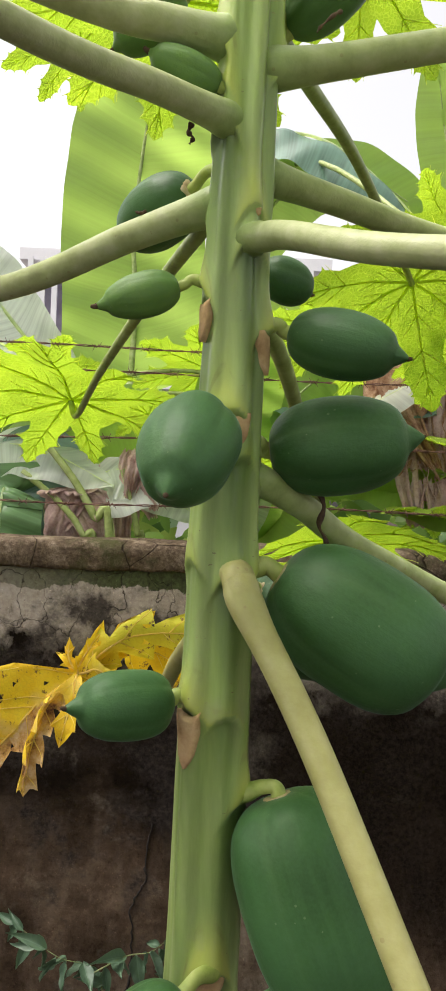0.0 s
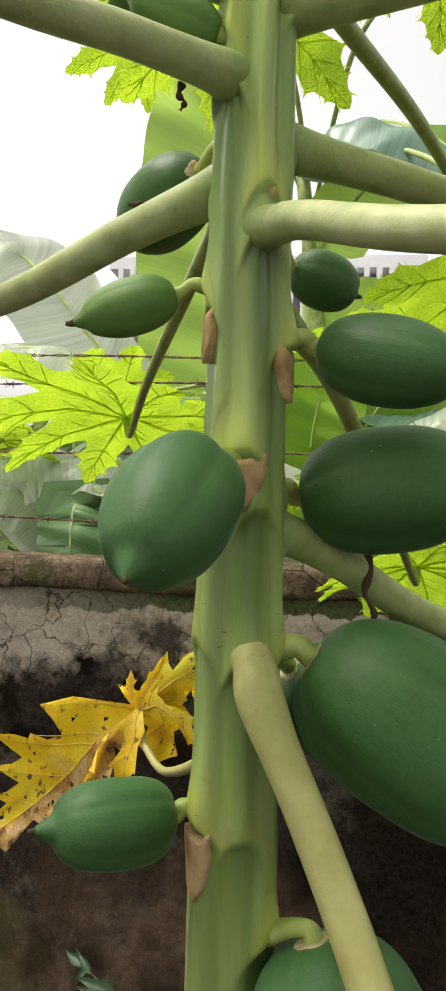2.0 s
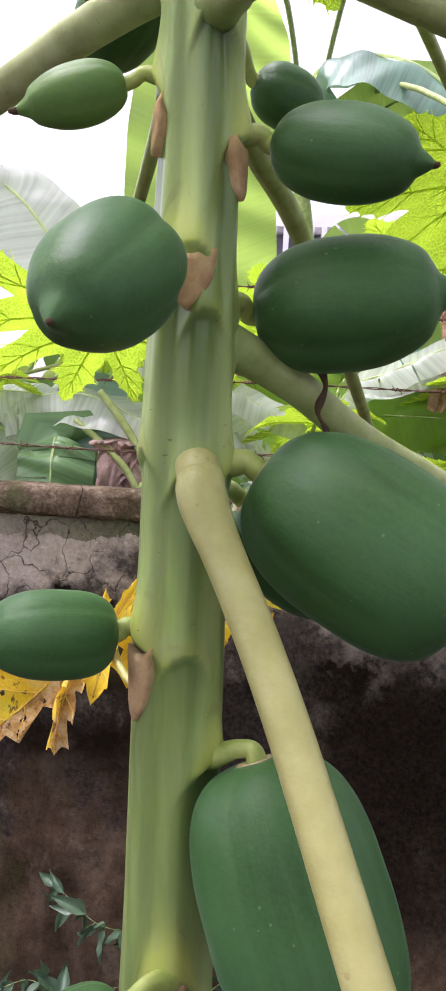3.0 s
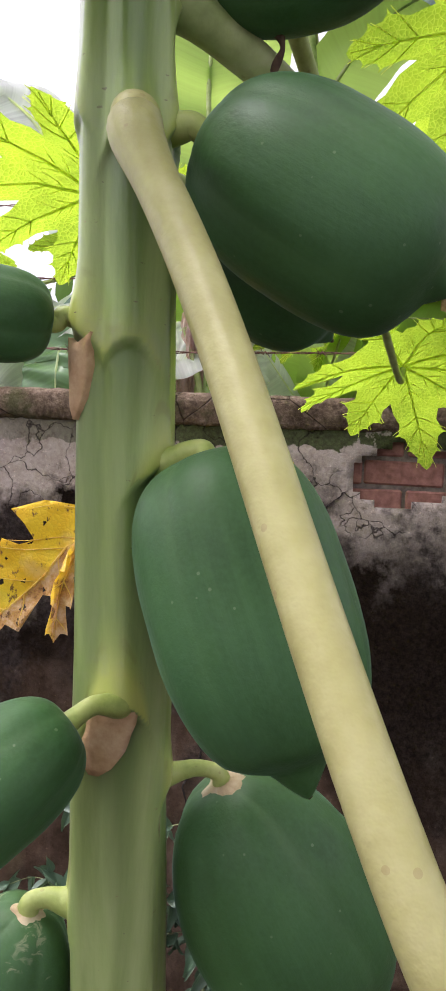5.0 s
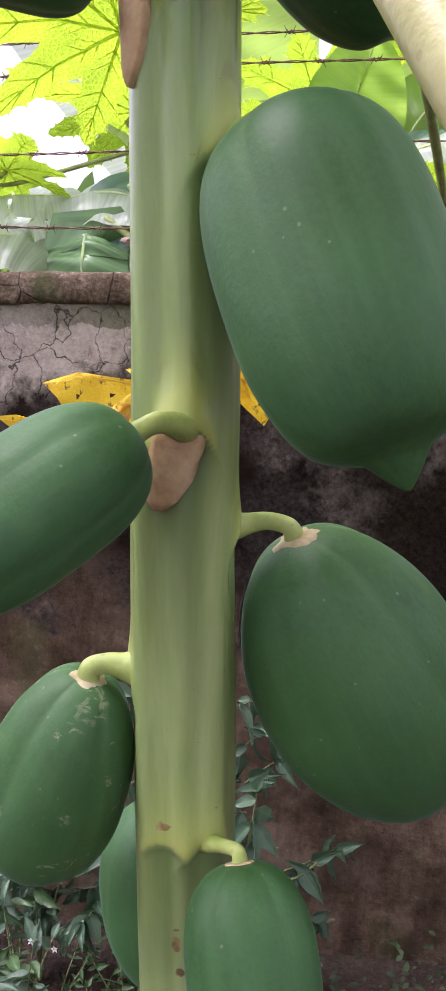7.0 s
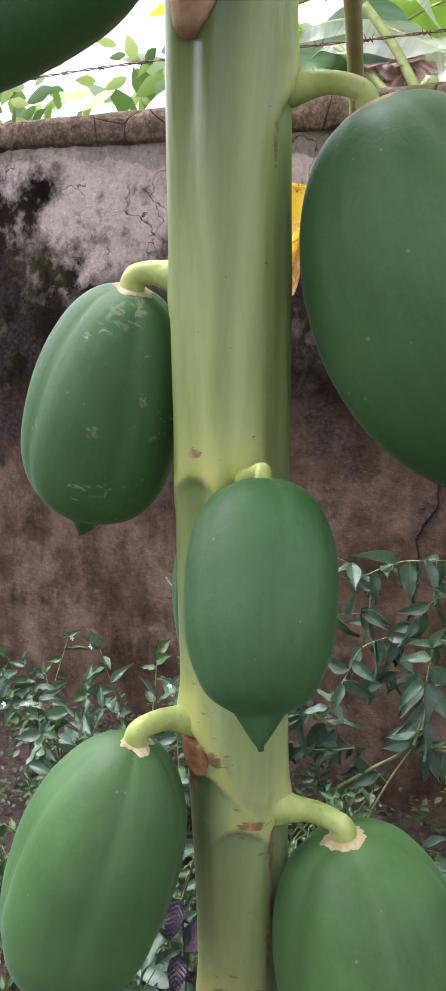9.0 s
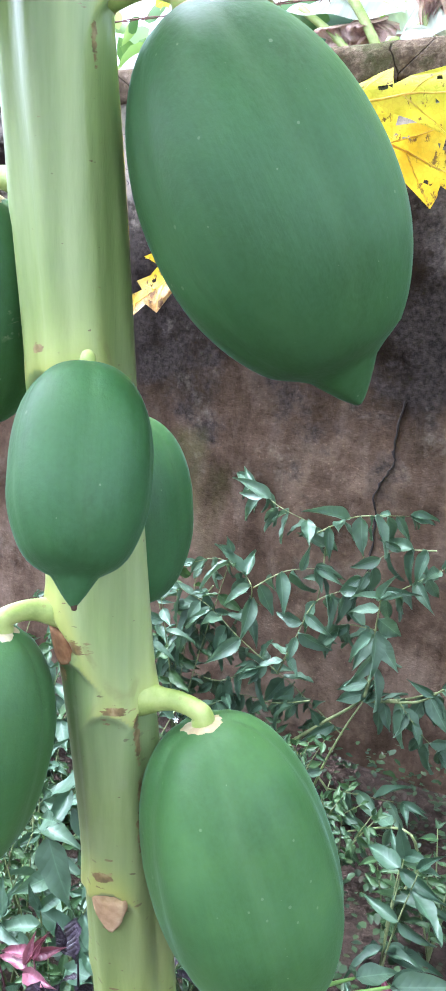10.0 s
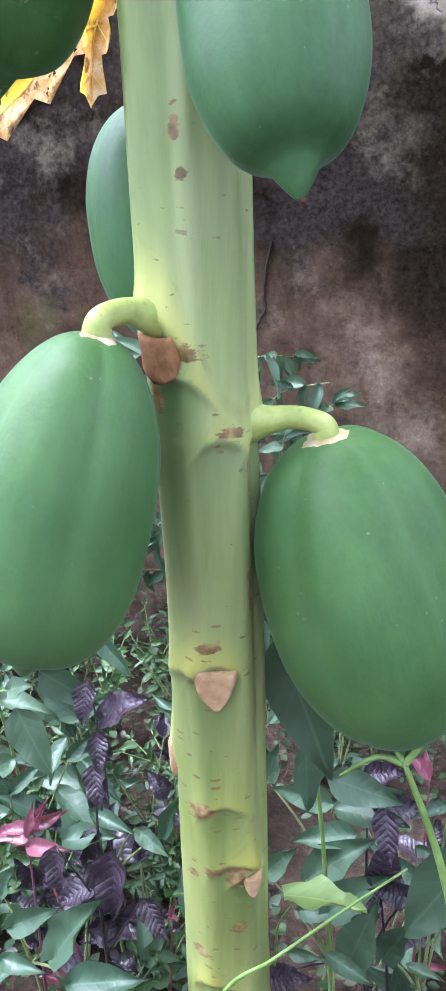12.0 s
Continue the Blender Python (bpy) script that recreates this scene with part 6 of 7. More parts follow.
# ---- far house ----
def build_house():
    house = thing("house", "whitewashed house far behind with barred verandah", "house")
    def box(bm, x0, x1, y0, y1, z0, z1):
        g = bmesh.ops.create_cube(bm, size=1.0)["verts"]
        bmesh.ops.scale(bm, vec=(x1 - x0, y1 - y0, z1 - z0), verts=g)
        bmesh.ops.translate(bm, vec=((x0 + x1) / 2, (y0 + y1) / 2, (z0 + z1) / 2), verts=g)
    bm = bmesh.new()
    box(bm, -2.3, 1.2, 9.6, 15, GROUND, 4.74)
    part("house_wall", bm, M_HOUSE, house, smooth=False)
    bm = bmesh.new()
    box(bm, -2.4, 1.3, 9.25, 15.2, 4.74, 4.88)
    part("roof_slab", bm, M_HOUSE, house, smooth=False)
    bm = bmesh.new()
    # solid panel whose dark colour stands for the shade behind the bars
    box(bm, -2.2, 1.1, 9.50, 9.59, 3.5, 4.70)
    part("verandah_shade_panel", bm, M_HOUSE_SHADE, house, smooth=False)
    bm = bmesh.new()
    box(bm, -2.3, 1.2, 8.8, 9.6, 3.2, 3.5)
    part("balcony_slab", bm, M_HOUSE, house, smooth=False)
    me = None
    for i in range(24):
        x = -2.2 + i * 0.14
        if me is None:
            bm = bmesh.new()
            box(bm, -0.03, 0.03, -0.02, 0.02, 0, 1.20)
            ob = part("railing_bar", bm, M_HOUSE, house, smooth=False)
            me = ob.data
        else:
            ob = new("railing_bar", me)
            ob.parent = house
        ob.location = (x, 9.0, 3.5)


build_house()


# ---- small leaves, twigs and weeds in the yard ----
def leaf_mesh(name, material, width=0.42, vee=0.12, arch=0.25, wavy=0.03, tipped=1.4, full=0.95):
    """One pointed leaf of unit length along +x, with its face up."""
    bm = bmesh.new()
    rows, cols = 11, 3
    grid = []
    for i in range(rows):
        f = i / (rows - 1)
        w = width * 0.5 * math.sin(math.pi * f ** 0.74) ** full * (1 - 0.42 * f ** tipped)
        row = []
        for j in range(-cols, cols + 1):
            s = j / cols
            z = vee * s * s * width - arch * f * f + wavy * math.sin(f * 14 + s * 2) * abs(s) + (0.0 if j else -0.006)
            row.append(bm.verts.new((f, s * max(w, 0.004), z)))
        grid.append(row)
    for r0, r1 in zip(grid, grid[1:]):
        for j in range(2 * cols):
            bm.faces.new((r0[j], r1[j], r1[j + 1], r0[j + 1]))
    me = bpy.data.meshes.new(name)
    bm.to_mesh(me)
    bm.free()
    me.materials.append(material)
    me.polygons.foreach_set("use_smooth", [True] * len(me.polygons))
    return me


SHRUB_LEAVES = [leaf_mesh("shrub_leaf", M_SHRUB, 0.42, 0.25, 0.40, 0.02), leaf_mesh("shrub_leaf", M_SHRUB, 0.48, 0.15, 0.22, 0.035), leaf_mesh("shrub_leaf", M_SHRUB, 0.38, 0.35, 0.55, 0.02)]
LEAFY_LEAVES = [leaf_mesh("leafy_weed_leaf", M_BROAD, 0.34, 0.30, 0.50, 0.03), leaf_mesh("leafy_weed_leaf", M_BROAD, 0.44, 0.20, 0.30, 0.04, full=0.8)]
WEED_LEAVES = [leaf_mesh("weed_leaf", M_WEED, 0.5, 0.15, 0.3), leaf_mesh("weed_leaf", M_WEED, 0.42, 0.2, 0.15)]
PURPLE_LEAVES = [leaf_mesh("purple_leaf", M_PURPLE, 0.62, 0.15, 0.35, 0.05, full=0.62), leaf_mesh("purple_leaf", M_PURPLE, 0.54, 0.25, 0.25, 0.07, full=0.68)]
PINK_LEAVES = [leaf_mesh("pink_leaf", M_PINK, 0.36, 0.3, 0.3, 0.03)]
LIME_LEAVES = [leaf_mesh("light_leaf", M_LIME, 0.62, 0.12, 0.2, 0.05)]


def put_leaf(parent, meshes, at, way, size, rng, roll=0.0, name="leaf"):
    d = Vector(way).normalized()
    up = Vector((0.0, -0.62, 0.78))
    up = up - d * up.dot(d)
    if up.length < 0.05:
        up = d.orthogonal()
    up.normalize()
    m = Matrix((d, up.cross(d), up)).transposed().to_4x4() @ Matrix.Rotation(roll, 4, "X")
    ob = new(name, meshes[rng.randrange(len(meshes))])
    ob.parent = parent
    ob.matrix_world = Matrix.Translation(at) @ m @ Matrix.Diagonal((size, size, size, 1))
    return ob


def twig(parent, points, r, rng, meshes, size, gap, material=M_TWIG, first=0.15, hang=0.4, end_tuft=3, name="stem"):
    line = spline(points, 8)
    bm = bmesh.new()
    tube(bm, line, lambda f: r * (1.1 - 0.7 * f), 7)
    part(name, bm, material, parent)
    total = sum((b - a).length for a, b in zip(line, line[1:]))
    run, nxt, flip = 0.0, first * total, rng.random() * 6
    for a, b in zip(line, line[1:]):
        run += (b - a).length
        if run >= nxt:
            nxt += gap * rng.uniform(0.6, 1.4)
            d = (b - a).normalized()
            flip += 2.4
            for q in (0, math.pi) if rng.random() < 0.3 else (0,):
                o = d.orthogonal().normalized()
                o = Matrix.Rotation(flip + q, 3, d) @ o
                way = Vector((o.x, o.y * 0.6, o.z)) + d * rng.uniform(0.2, 0.8) + Vector((0, -0.15, -hang * rng.uniform(0.3, 1.8)))
                put_leaf(parent, meshes, a, way, size * rng.uniform(0.6, 1.25), rng, rng.uniform(-0.9, 0.9))
    for k in range(end_tuft):
        d = (line[-1] - line[-2]).normalized()
        way = d + Vector((rng.uniform(-0.8, 0.8), rng.uniform(-0.8, 0.5), rng.uniform(-0.6, 0.4)))
        put_leaf(parent, meshes, line[-1], way, size * rng.uniform(0.5, 0.9), rng, rng.uniform(-0.5, 0.5))


def flower(parent, at, rng):
    bm = bmesh.new()
    turn = rng.uniform(0, 6)
    for k in range(5):
        a = turn + k * 1.257
        d, s = Vector((math.cos(a), 0, math.sin(a))), Vector((-math.sin(a), 0, math.cos(a)))
        vs = [bm.verts.new(Vector(at) + p) for p in (Vector((0, 0, 0)), d * 0.005 + s * 0.0028, d * 0.010 + Vector((0, -0.002, 0)), d * 0.005 - s * 0.0028)]
        bm.faces.new(vs)
    part("flower", bm, M_PETAL, parent, "tiny white star flower", smooth=False)


rng = random.Random(7)
shrub = thing("chilli_shrub", "leafy green shrub with pale forked twigs against the wall", "shrub")
root = Vector((0.10, 2.05, GROUND))
SHRUB_TWIGS = [
    [root, (0.06, 2.02, 0.02), (-0.25, 2.181, -0.248)],
    [(-0.25, 2.18, -0.25), (-0.21, 2.17, -0.05), (-0.16, 2.19, 0.10), (-0.11, 2.20, 0.21)],
    [(-0.10, 2.16, 0.24), (-0.09, 2.18, 0.32), (-0.08, 2.13, 0.43), (-0.07, 2.11, 0.52)],
    [(-0.14, 2.28, 0.17), (-0.05, 2.30, 0.18), (0.03, 2.28, 0.23), (0.12, 2.30, 0.27)],
    [(-0.23, 2.17, -0.14), (-0.17, 2.19, -0.12), (-0.08, 2.17, -0.13), (0.01, 2.21, -0.16)],
    [(-0.17, 2.24, 0.07), (-0.27, 2.25, 0.13), (-0.37, 2.25, 0.19), (-0.41, 2.20, 0.22)],
    [(-0.33, 2.15, 0.24), (-0.28, 2.15, 0.37), (-0.25, 2.18, 0.45), (-0.17, 2.22, 0.49)],
    [(-0.27, 2.24, 0.42), (-0.26, 2.24, 0.53), (-0.29, 2.28, 0.60), (-0.39, 2.23, 0.66), (-0.53, 2.35, 0.68)],
    [(-0.29, 2.26, 0.60), (-0.20, 2.24, 0.66), (-0.13, 2.23, 0.68), (-0.08, 2.35, 0.66)],
    [(-0.35, 2.21, 0.21), (-0.46, 2.19, 0.29), (-0.57, 2.21, 0.35), (-0.65, 2.19, 0.39)],
    [(-0.46, 2.20, 0.29), (-0.44, 2.20, 0.44), (-0.55, 2.24, 0.48), (-0.63, 2.23, 0.46)],
    [(-0.12, 2.27, 0.45), (-0.06, 2.30, 0.49), (0.03, 2.29, 0.56)],
    [(-0.42, 2.17, 0.45), (-0.35, 2.20, 0.50), (-0.27, 2.22, 0.52)],
    [(-0.42, 2.22, 0.21), (-0.52, 2.21, 0.14), (-0.65, 2.26, 0.11), (-0.75, 2.24, 0.14)],
    [(-0.25, 2.19, 0.17), (-0.36, 2.21, 0.12), (-0.48, 2.25, 0.09), (-0.51, 2.11, 0.11)],
    [(-0.10, 2.25, -0.20), (-0.05, 2.23, -0.26), (0.04, 2.23, -0.29)],
    [(-0.11, 2.25, 0.38), (-0.18, 2.22, 0.39), (-0.24, 2.26, 0.34)],
    [(-0.02, 2.16, 0.26), (0.04, 2.15, 0.20), (0.08, 2.20, 0.13)],
    [(-0.27, 2.28, -0.32), (-0.38, 2.31, -0.32), (-0.46, 2.25, -0.28), (-0.52, 2.20, -0.29)],
    [(-0.58, 2.23, 0.34), (-0.63, 2.21, 0.26), (-0.71, 2.22, 0.21)],
    [(-0.195, 2.22, -0.087), (-0.096, 2.21, -0.066), (0.015, 2.20, -0.042)],
    [(-0.158, 2.22, -0.163), (-0.12, 2.20, -0.15), (-0.069, 2.19, -0.16)],
    [(-0.158, 2.22, -0.163), (-0.171, 2.20, -0.227), (-0.131, 2.19, -0.329)],
    [(0.02, 2.22, 0.624), (-0.092, 2.23, 0.595), (-0.151, 2.22, 0.521)],
    [(-0.77, 2.22, 0.296), (-0.693, 2.22, 0.149), (-0.681, 2.22, 0.085)],
    [(-0.564, 2.22, 0.408), (-0.627, 2.22, 0.298), (-0.556, 2.22, 0.236)],
]
# the thick pale stems that carry the twigs
SHRUB_LIMBS = [
    [root, (-0.02, 2.10, -0.40), (-0.16, 2.19, -0.28), (-0.158, 2.22, -0.163), (-0.195, 2.22, -0.087), (-0.255, 2.22, -0.036), (-0.31, 2.22, 0.01)],
    [(-0.31, 2.22, 0.01), (-0.214, 2.22, 0.106), (-0.127, 2.22, 0.195), (-0.108, 2.22, 0.282), (-0.093, 2.22, 0.373)],
    [(-0.127, 2.22, 0.195), (-0.053, 2.21, 0.218), (0.024, 2.20, 0.246), (0.079, 2.20, 0.296)],
]
for pts_ in SHRUB_LIMBS:
    twig(shrub, pts_, 0.0052, rng, SHRUB_LEAVES, 0.080, 0.15, first=0.3, hang=0.7, end_tuft=1)
for k, pts_ in enumerate(SHRUB_TWIGS):
    twig(shrub, pts_, 0.0042 if k < 4 else 0.0019, rng, SHRUB_LEAVES, 0.090, 0.030 if k > 1 else 0.16, hang=0.9, end_tuft=4)

# low weeds, left of the shrub and behind the trunk
def weed(foot, height, lean, name, label, meshes, size, gap, group, stems=4, material=M_TWIG, flowers=0, tuft=2):
    ob = thing(name, label, "weed", group)
    f = Vector((foot[0], foot[1], GROUND))
    for k in range(stems):
        a = rng.uniform(0, 6.28)
        d = Vector((math.cos(a), math.sin(a), 0)) * rng.uniform(0.3, 1.0) * lean
        top = f + d + Vector((0, 0, height * rng.uniform(0.65, 1.05)))
        twig(ob, [f, f + d * 0.3 + Vector((0, 0, height * 0.4)), top], 0.0026, rng, meshes, size, gap, material, 0.3, end_tuft=tuft)
        for q in range(flowers if rng.random() < 0.35 else 0):
            flower(ob, top + Vector((rng.uniform(-0.03, 0.03), -0.01, rng.uniform(-0.05, 0.01))), rng)
    return ob


for x_, y_, h_ in ((-0.80, 2.08, 0.52), (-1.02, 2.0, 0.45), (-0.66, 2.2, 0.66), (-0.92, 1.85, 0.38), (-1.2, 2.1, 0.46), (-0.60, 1.95, 0.42), (-0.75, 1.75, 0.34)):
    weed((x_, y_), h_, 0.18, "flowering_weed", "bushy green weed with tiny white flowers", SHRUB_LEAVES + WEED_LEAVES, 0.072, 0.036, "white-flowered weeds", 5, flowers=1)
for i in range(70):
    x_, y_ = (rng.uniform(-1.0, 0.75), rng.uniform(1.15, 2.25)) if i < 40 else (rng.uniform(-0.75, -0.12), rng.uniform(1.22, 1.85))
    if abs(x_) < 0.10 and y_ < 1.25:
        continue
    if x_ > 0.03 and y_ < 1.7 and i % 3:
        continue
    weed((x_, y_), rng.uniform(0.14, 0.28), 0.12, "low_weed", "low green weed with small pointed leaves", WEED_LEAVES, rng.uniform(0.026, 0.044), 0.022, "low green weeds", 5)
for x_, y_, h_ in ((0.30, 1.16, 0.30), (0.24, 1.40, 0.30), (0.42, 1.30, 0.34), (0.55, 1.45, 0.36), (-0.18, 1.18, 0.20), (-0.42, 1.36, 0.34), (-0.52, 1.20, 0.26), (-0.30, 1.48, 0.38), (-0.58, 1.52, 0.38), (-0.12, 1.62, 0.3), (0.10, 1.75, 0.3), (-0.36, 1.10, 0.16), (0.46, 1.12, 0.26)):
    weed((x_, y_), h_, 0.13, "leafy_weed", "leafy weed with broad blue-green pointed leaves", LEAFY_LEAVES, 0.092, 0.075, "broad-leaved weeds", 3)
for x_, y_, h_, s_ in ((-0.24, 1.20, 0.33, 0.085), (-0.34, 1.30, 0.28, 0.075), (-0.15, 1.25, 0.25, 0.09), (-0.22, 1.42, 0.30, 0.07), (0.17, 1.26, 0.30, 0.06), (0.31, 1.28, 0.28, 0.06), (-0.14, 1.52, 0.3, 0.06)):
    weed((x_, y_), h_, 0.09, "purple_weed", "dark purple crinkle-leaved garden plant", PURPLE_LEAVES, s_, 0.12, "purple-leaved plants", 2)
for x_, y_, h_ in ((-0.29, 1.18, 0.37), (0.23, 1.28, 0.60), (-0.10, 1.16, 0.25), (-0.45, 1.30, 0.3)):
    weed((x_, y_), h_, 0.03, "red_leaf_plant", "young plant with narrow pink and red leaves", PINK_LEAVES, 0.065, 0.3, "red-leaved plants", 1, M_PINK)


def ground_cover():
    """Countless small leaves of creeping weeds and litter on the soil."""
    bm = bmesh.new()
    r2 = random.Random(99)
    for i in range(6500):
        x, y = r2.uniform(-1.7, 1.2), r2.uniform(1.05, 2.44)
        if x > 0.0 and y < 1.75 and i % 2:
            continue
        if noise.noise(Vector((x * 2.5, y * 2.5, 4))) < -0.25:
            continue
        z = GROUND + 0.02 + r2.random() ** 2 * 0.13
        a, ln = r2.uniform(0, 6.28), r2.uniform(0.012, 0.028)
        d = Vector((math.cos(a), math.sin(a), r2.uniform(-0.3, 0.5)))
        s = Vector((-math.sin(a), math.cos(a), r2.uniform(-0.3, 0.3))) * 0.32
        p = Vector((x, y, z))
        lift = Vector((0, 0, 0.08))
        vs = [bm.verts.new(p + q * ln) for q in (Vector((0, 0, 0)), d * 0.2 + s * 0.7 + lift, d * 0.5 + s + lift, d * 0.8 + s * 0.55, d, d * 0.8 - s * 0.55, d * 0.5 - s + lift, d * 0.2 - s * 0.7 + lift, d * 0.5)]
        for k in range(8):
            bm.faces.new((vs[k], vs[(k + 1) % 8], vs[8]))
    ob = mesh_object("ground_cover", bm, M_COVER)
    tagged(ob, "creeping small-leaved weeds covering the soil", "ground cover", kind="stuff")


ground_cover()


# arching leaves of the plants round the foot of the trunk: where each leaf springs and where its tip hangs
ARCHED = [leaf_mesh("arched_leaf", M_BROAD, 0.36, 0.30, 0.14, 0.03, full=0.85), leaf_mesh("arched_leaf", M_BROAD, 0.46, 0.22, 0.18, 0.04, full=0.75)]


def leafy_plant(foot, leaves, name, label, meshes, group, material=M_TWIG):
    ob = thing(name, label, "weed", group)
    crown = Vector((0.5 * foot[0] + 0.5 * leaves[0][0][0], 0.5 * foot[1] + 0.5 * leaves[0][0][1], min(q[0][2] for q in leaves) - 0.06))
    foot = Vector((foot[0], foot[1], GROUND))
    twig(ob, [foot, foot.lerp(crown, 0.5), crown], 0.0036, rng, meshes, 0.02, 5.0, material, end_tuft=0)
    for at, tip in leaves:
        at, tip = Vector(at), Vector(tip)
        twig(ob, [crown, crown.lerp(at, 0.55) + Vector((0, 0, 0.012)), at], 0.0022, rng, meshes, 0.02, 5.0, material, end_tuft=0, name="side_stem")
        put_leaf(ob, meshes, at, tip - at + Vector((0, 0, 0.012)), (tip - at).length * 1.06, rng, rng.uniform(-0.35, 0.35))


BLUE_LEAVES = ("leafy_weed", "leafy weed with broad blue-green pointed leaves", ARCHED, "broad-leaved weeds")
leafy_plant((0.10, 1.26), [((0.137, 1.20, 0.263), (0.063, 1.18, 0.250)), ((0.116, 1.22, 0.283), (0.182, 1.20, 0.329)), ((0.103, 1.24, 0.270), (0.030, 1.22, 0.288)), ((0.082, 1.18, 0.203), (0.151, 1.16, 0.285)), ((0.016, 1.26, 0.278), (0.031, 1.24, 0.340))], *BLUE_LEAVES)
leafy_plant((0.13, 1.16), [((0.109, 1.12, 0.217), (0.169, 1.10, 0.292)), ((0.137, 1.10, 0.172), (0.159, 1.08, 0.271)), ((0.109, 1.08, 0.201), (0.161, 1.06, 0.180)), ((0.069, 1.10, 0.169), (0.107, 1.08, 0.181)), ((0.073, 1.15, 0.181), (0.125, 1.13, 0.197)), ((0.030, 1.16, 0.221), (0.066, 1.14, 0.272))], *BLUE_LEAVES)
leafy_plant((0.22, 1.16), [((0.227, 1.10, 0.410), (0.193, 1.08, 0.395)), ((0.238, 1.12, 0.248), (0.206, 1.10, 0.308)), ((0.176, 1.12, 0.162), (0.201, 1.10, 0.231)), ((0.202, 1.14, 0.313), (0.233, 1.12, 0.301)), ((0.200, 1.08, 0.202), (0.235, 1.06, 0.204))], *BLUE_LEAVES)
leafy_plant((-0.30, 1.48), [((-0.368, 1.45, 0.292), (-0.277, 1.43, 0.372)), ((-0.302, 1.40, 0.233), (-0.369, 1.38, 0.291)), ((-0.275, 1.42, 0.373), (-0.219, 1.40, 0.316))], *BLUE_LEAVES)
leafy_plant((-0.20, 1.28), [((-0.219, 1.22, 0.220), (-0.156, 1.20, 0.204)), ((-0.148, 1.20, 0.223), (-0.106, 1.18, 0.197)), ((-0.275, 1.25, 0.134), (-0.193, 1.23, 0.167)), ((-0.123, 1.25, 0.169), (-0.101, 1.23, 0.245))], *BLUE_LEAVES)
leafy_plant((-0.27, 1.16), [((-0.316, 1.15, 0.071), (-0.234, 1.13, 0.129)), ((-0.242, 1.12, 0.065), (-0.183, 1.10, 0.181)), ((-0.307, 1.10, 0.074), (-0.239, 1.08, 0.077)), ((-0.204, 1.08, 0.077), (-0.106, 1.06, 0.121)), ((-0.353, 1.20, 0.068), (-0.325, 1.18, 0.133))], *BLUE_LEAVES)
DARK_LEAVES = ("purple_weed", "dark purple crinkle-leaved garden plant", PURPLE_LEAVES, "purple-leaved plants", M_PURPLE)
leafy_plant((0.17, 1.18), [((0.145, 1.20, 0.354), (0.184, 1.17, 0.377)), ((0.163, 1.10, 0.395), (0.168, 1.07, 0.350)), ((0.195, 1.10, 0.279), (0.157, 1.07, 0.298)), ((0.048, 1.10, 0.126), (0.085, 1.07, 0.155))], *DARK_LEAVES)
leafy_plant((-0.24, 1.36), [((-0.236, 1.30, 0.290), (-0.223, 1.27, 0.245)), ((-0.264, 1.35, 0.338), (-0.267, 1.32, 0.285)), ((-0.246, 1.35, 0.275), (-0.185, 1.32, 0.335))], *DARK_LEAVES)


# a taller green-stemmed plant just past the lowest fruit
plant = thing("green_stem_plant", "soft green-stemmed plant with long dark leaves", "plant")
top_ = Vector((0.168, 0.965, 0.556))
twig(plant, [(0.29, 0.96, GROUND), (0.265, 0.96, 0.20), (0.212, 0.965, 0.435), top_], 0.0060, rng, SHRUB_LEAVES, 0.02, 5.0, M_GSTEM, end_tuft=0)
for pts_, tuft_ in (([top_, (0.20, 0.975, 0.595), (0.27, 1.0, 0.63)], 2), ([top_, (0.145, 0.975, 0.552), (0.116, 0.985, 0.520)], 0), ([top_, (0.14, 1.0, 0.585), (0.11, 1.05, 0.62)], 1), ([top_, (0.19, 1.02, 0.56), (0.22, 1.08, 0.54)], 2)):
    twig(plant, pts_, 0.0034, rng, SHRUB_LEAVES, 0.075, 5.0, M_GSTEM, first=9, end_tuft=tuft_, name="side_stem")
BROAD = [leaf_mesh("broad_leaf", M_BROAD, 0.40, 0.15, 0.12, 0.02, full=0.8), leaf_mesh("broad_leaf", M_BROAD, 0.52, 0.12, 0.18, 0.03, full=0.8)]
big_leaf = thing("broad_leaf_plant", "broad dark green hanging leaf by the trunk", "plant")
twig(big_leaf, [(0.13, 1.16, GROUND), (0.10, 1.13, 0.3), (0.06, 1.085, 0.62), (0.046, 1.065, 0.625)], 0.003, rng, SHRUB_LEAVES, 0.03, 5.0, M_GSTEM, end_tuft=0)
put_leaf(big_leaf, BROAD[:1], (0.048, 1.062, 0.612), (0.37, -0.12, -0.92), 0.165, rng, 0.15)
put_leaf(big_leaf, BROAD[:1], (0.035, 1.075, 0.625), (0.05, -0.05, -0.95), 0.07, rng, 0.9)
put_leaf(big_leaf, BROAD[1:], (0.075, 1.11, 0.46), (0.15, -0.2, -0.9), 0.085, rng, -0.5)
put_leaf(big_leaf, BROAD[1:], (0.10, 1.13, 0.40), (0.9, -0.2, -0.1), 0.085, rng, 0.3)
put_leaf(big_leaf, BROAD[1:], (0.11, 1.14, 0.35), (0.8, -0.3, 0.25), 0.085, rng, -0.4)
light = thing("light_leaf_plant", "seedling with a broad light green leaf", "plant")
twig(light, [(0.05, 1.13, GROUND), (0.05, 1.11, 0.10), (0.055, 1.085, 0.22), (0.070, 1.07, 0.272)], 0.0022, rng, LIME_LEAVES, 0.02, 5, M_GSTEM, end_tuft=0)
put_leaf(light, LIME_LEAVES, (0.062, 1.078, 0.278), (0.85, -0.25, 0.42), 0.095, rng, -0.9)
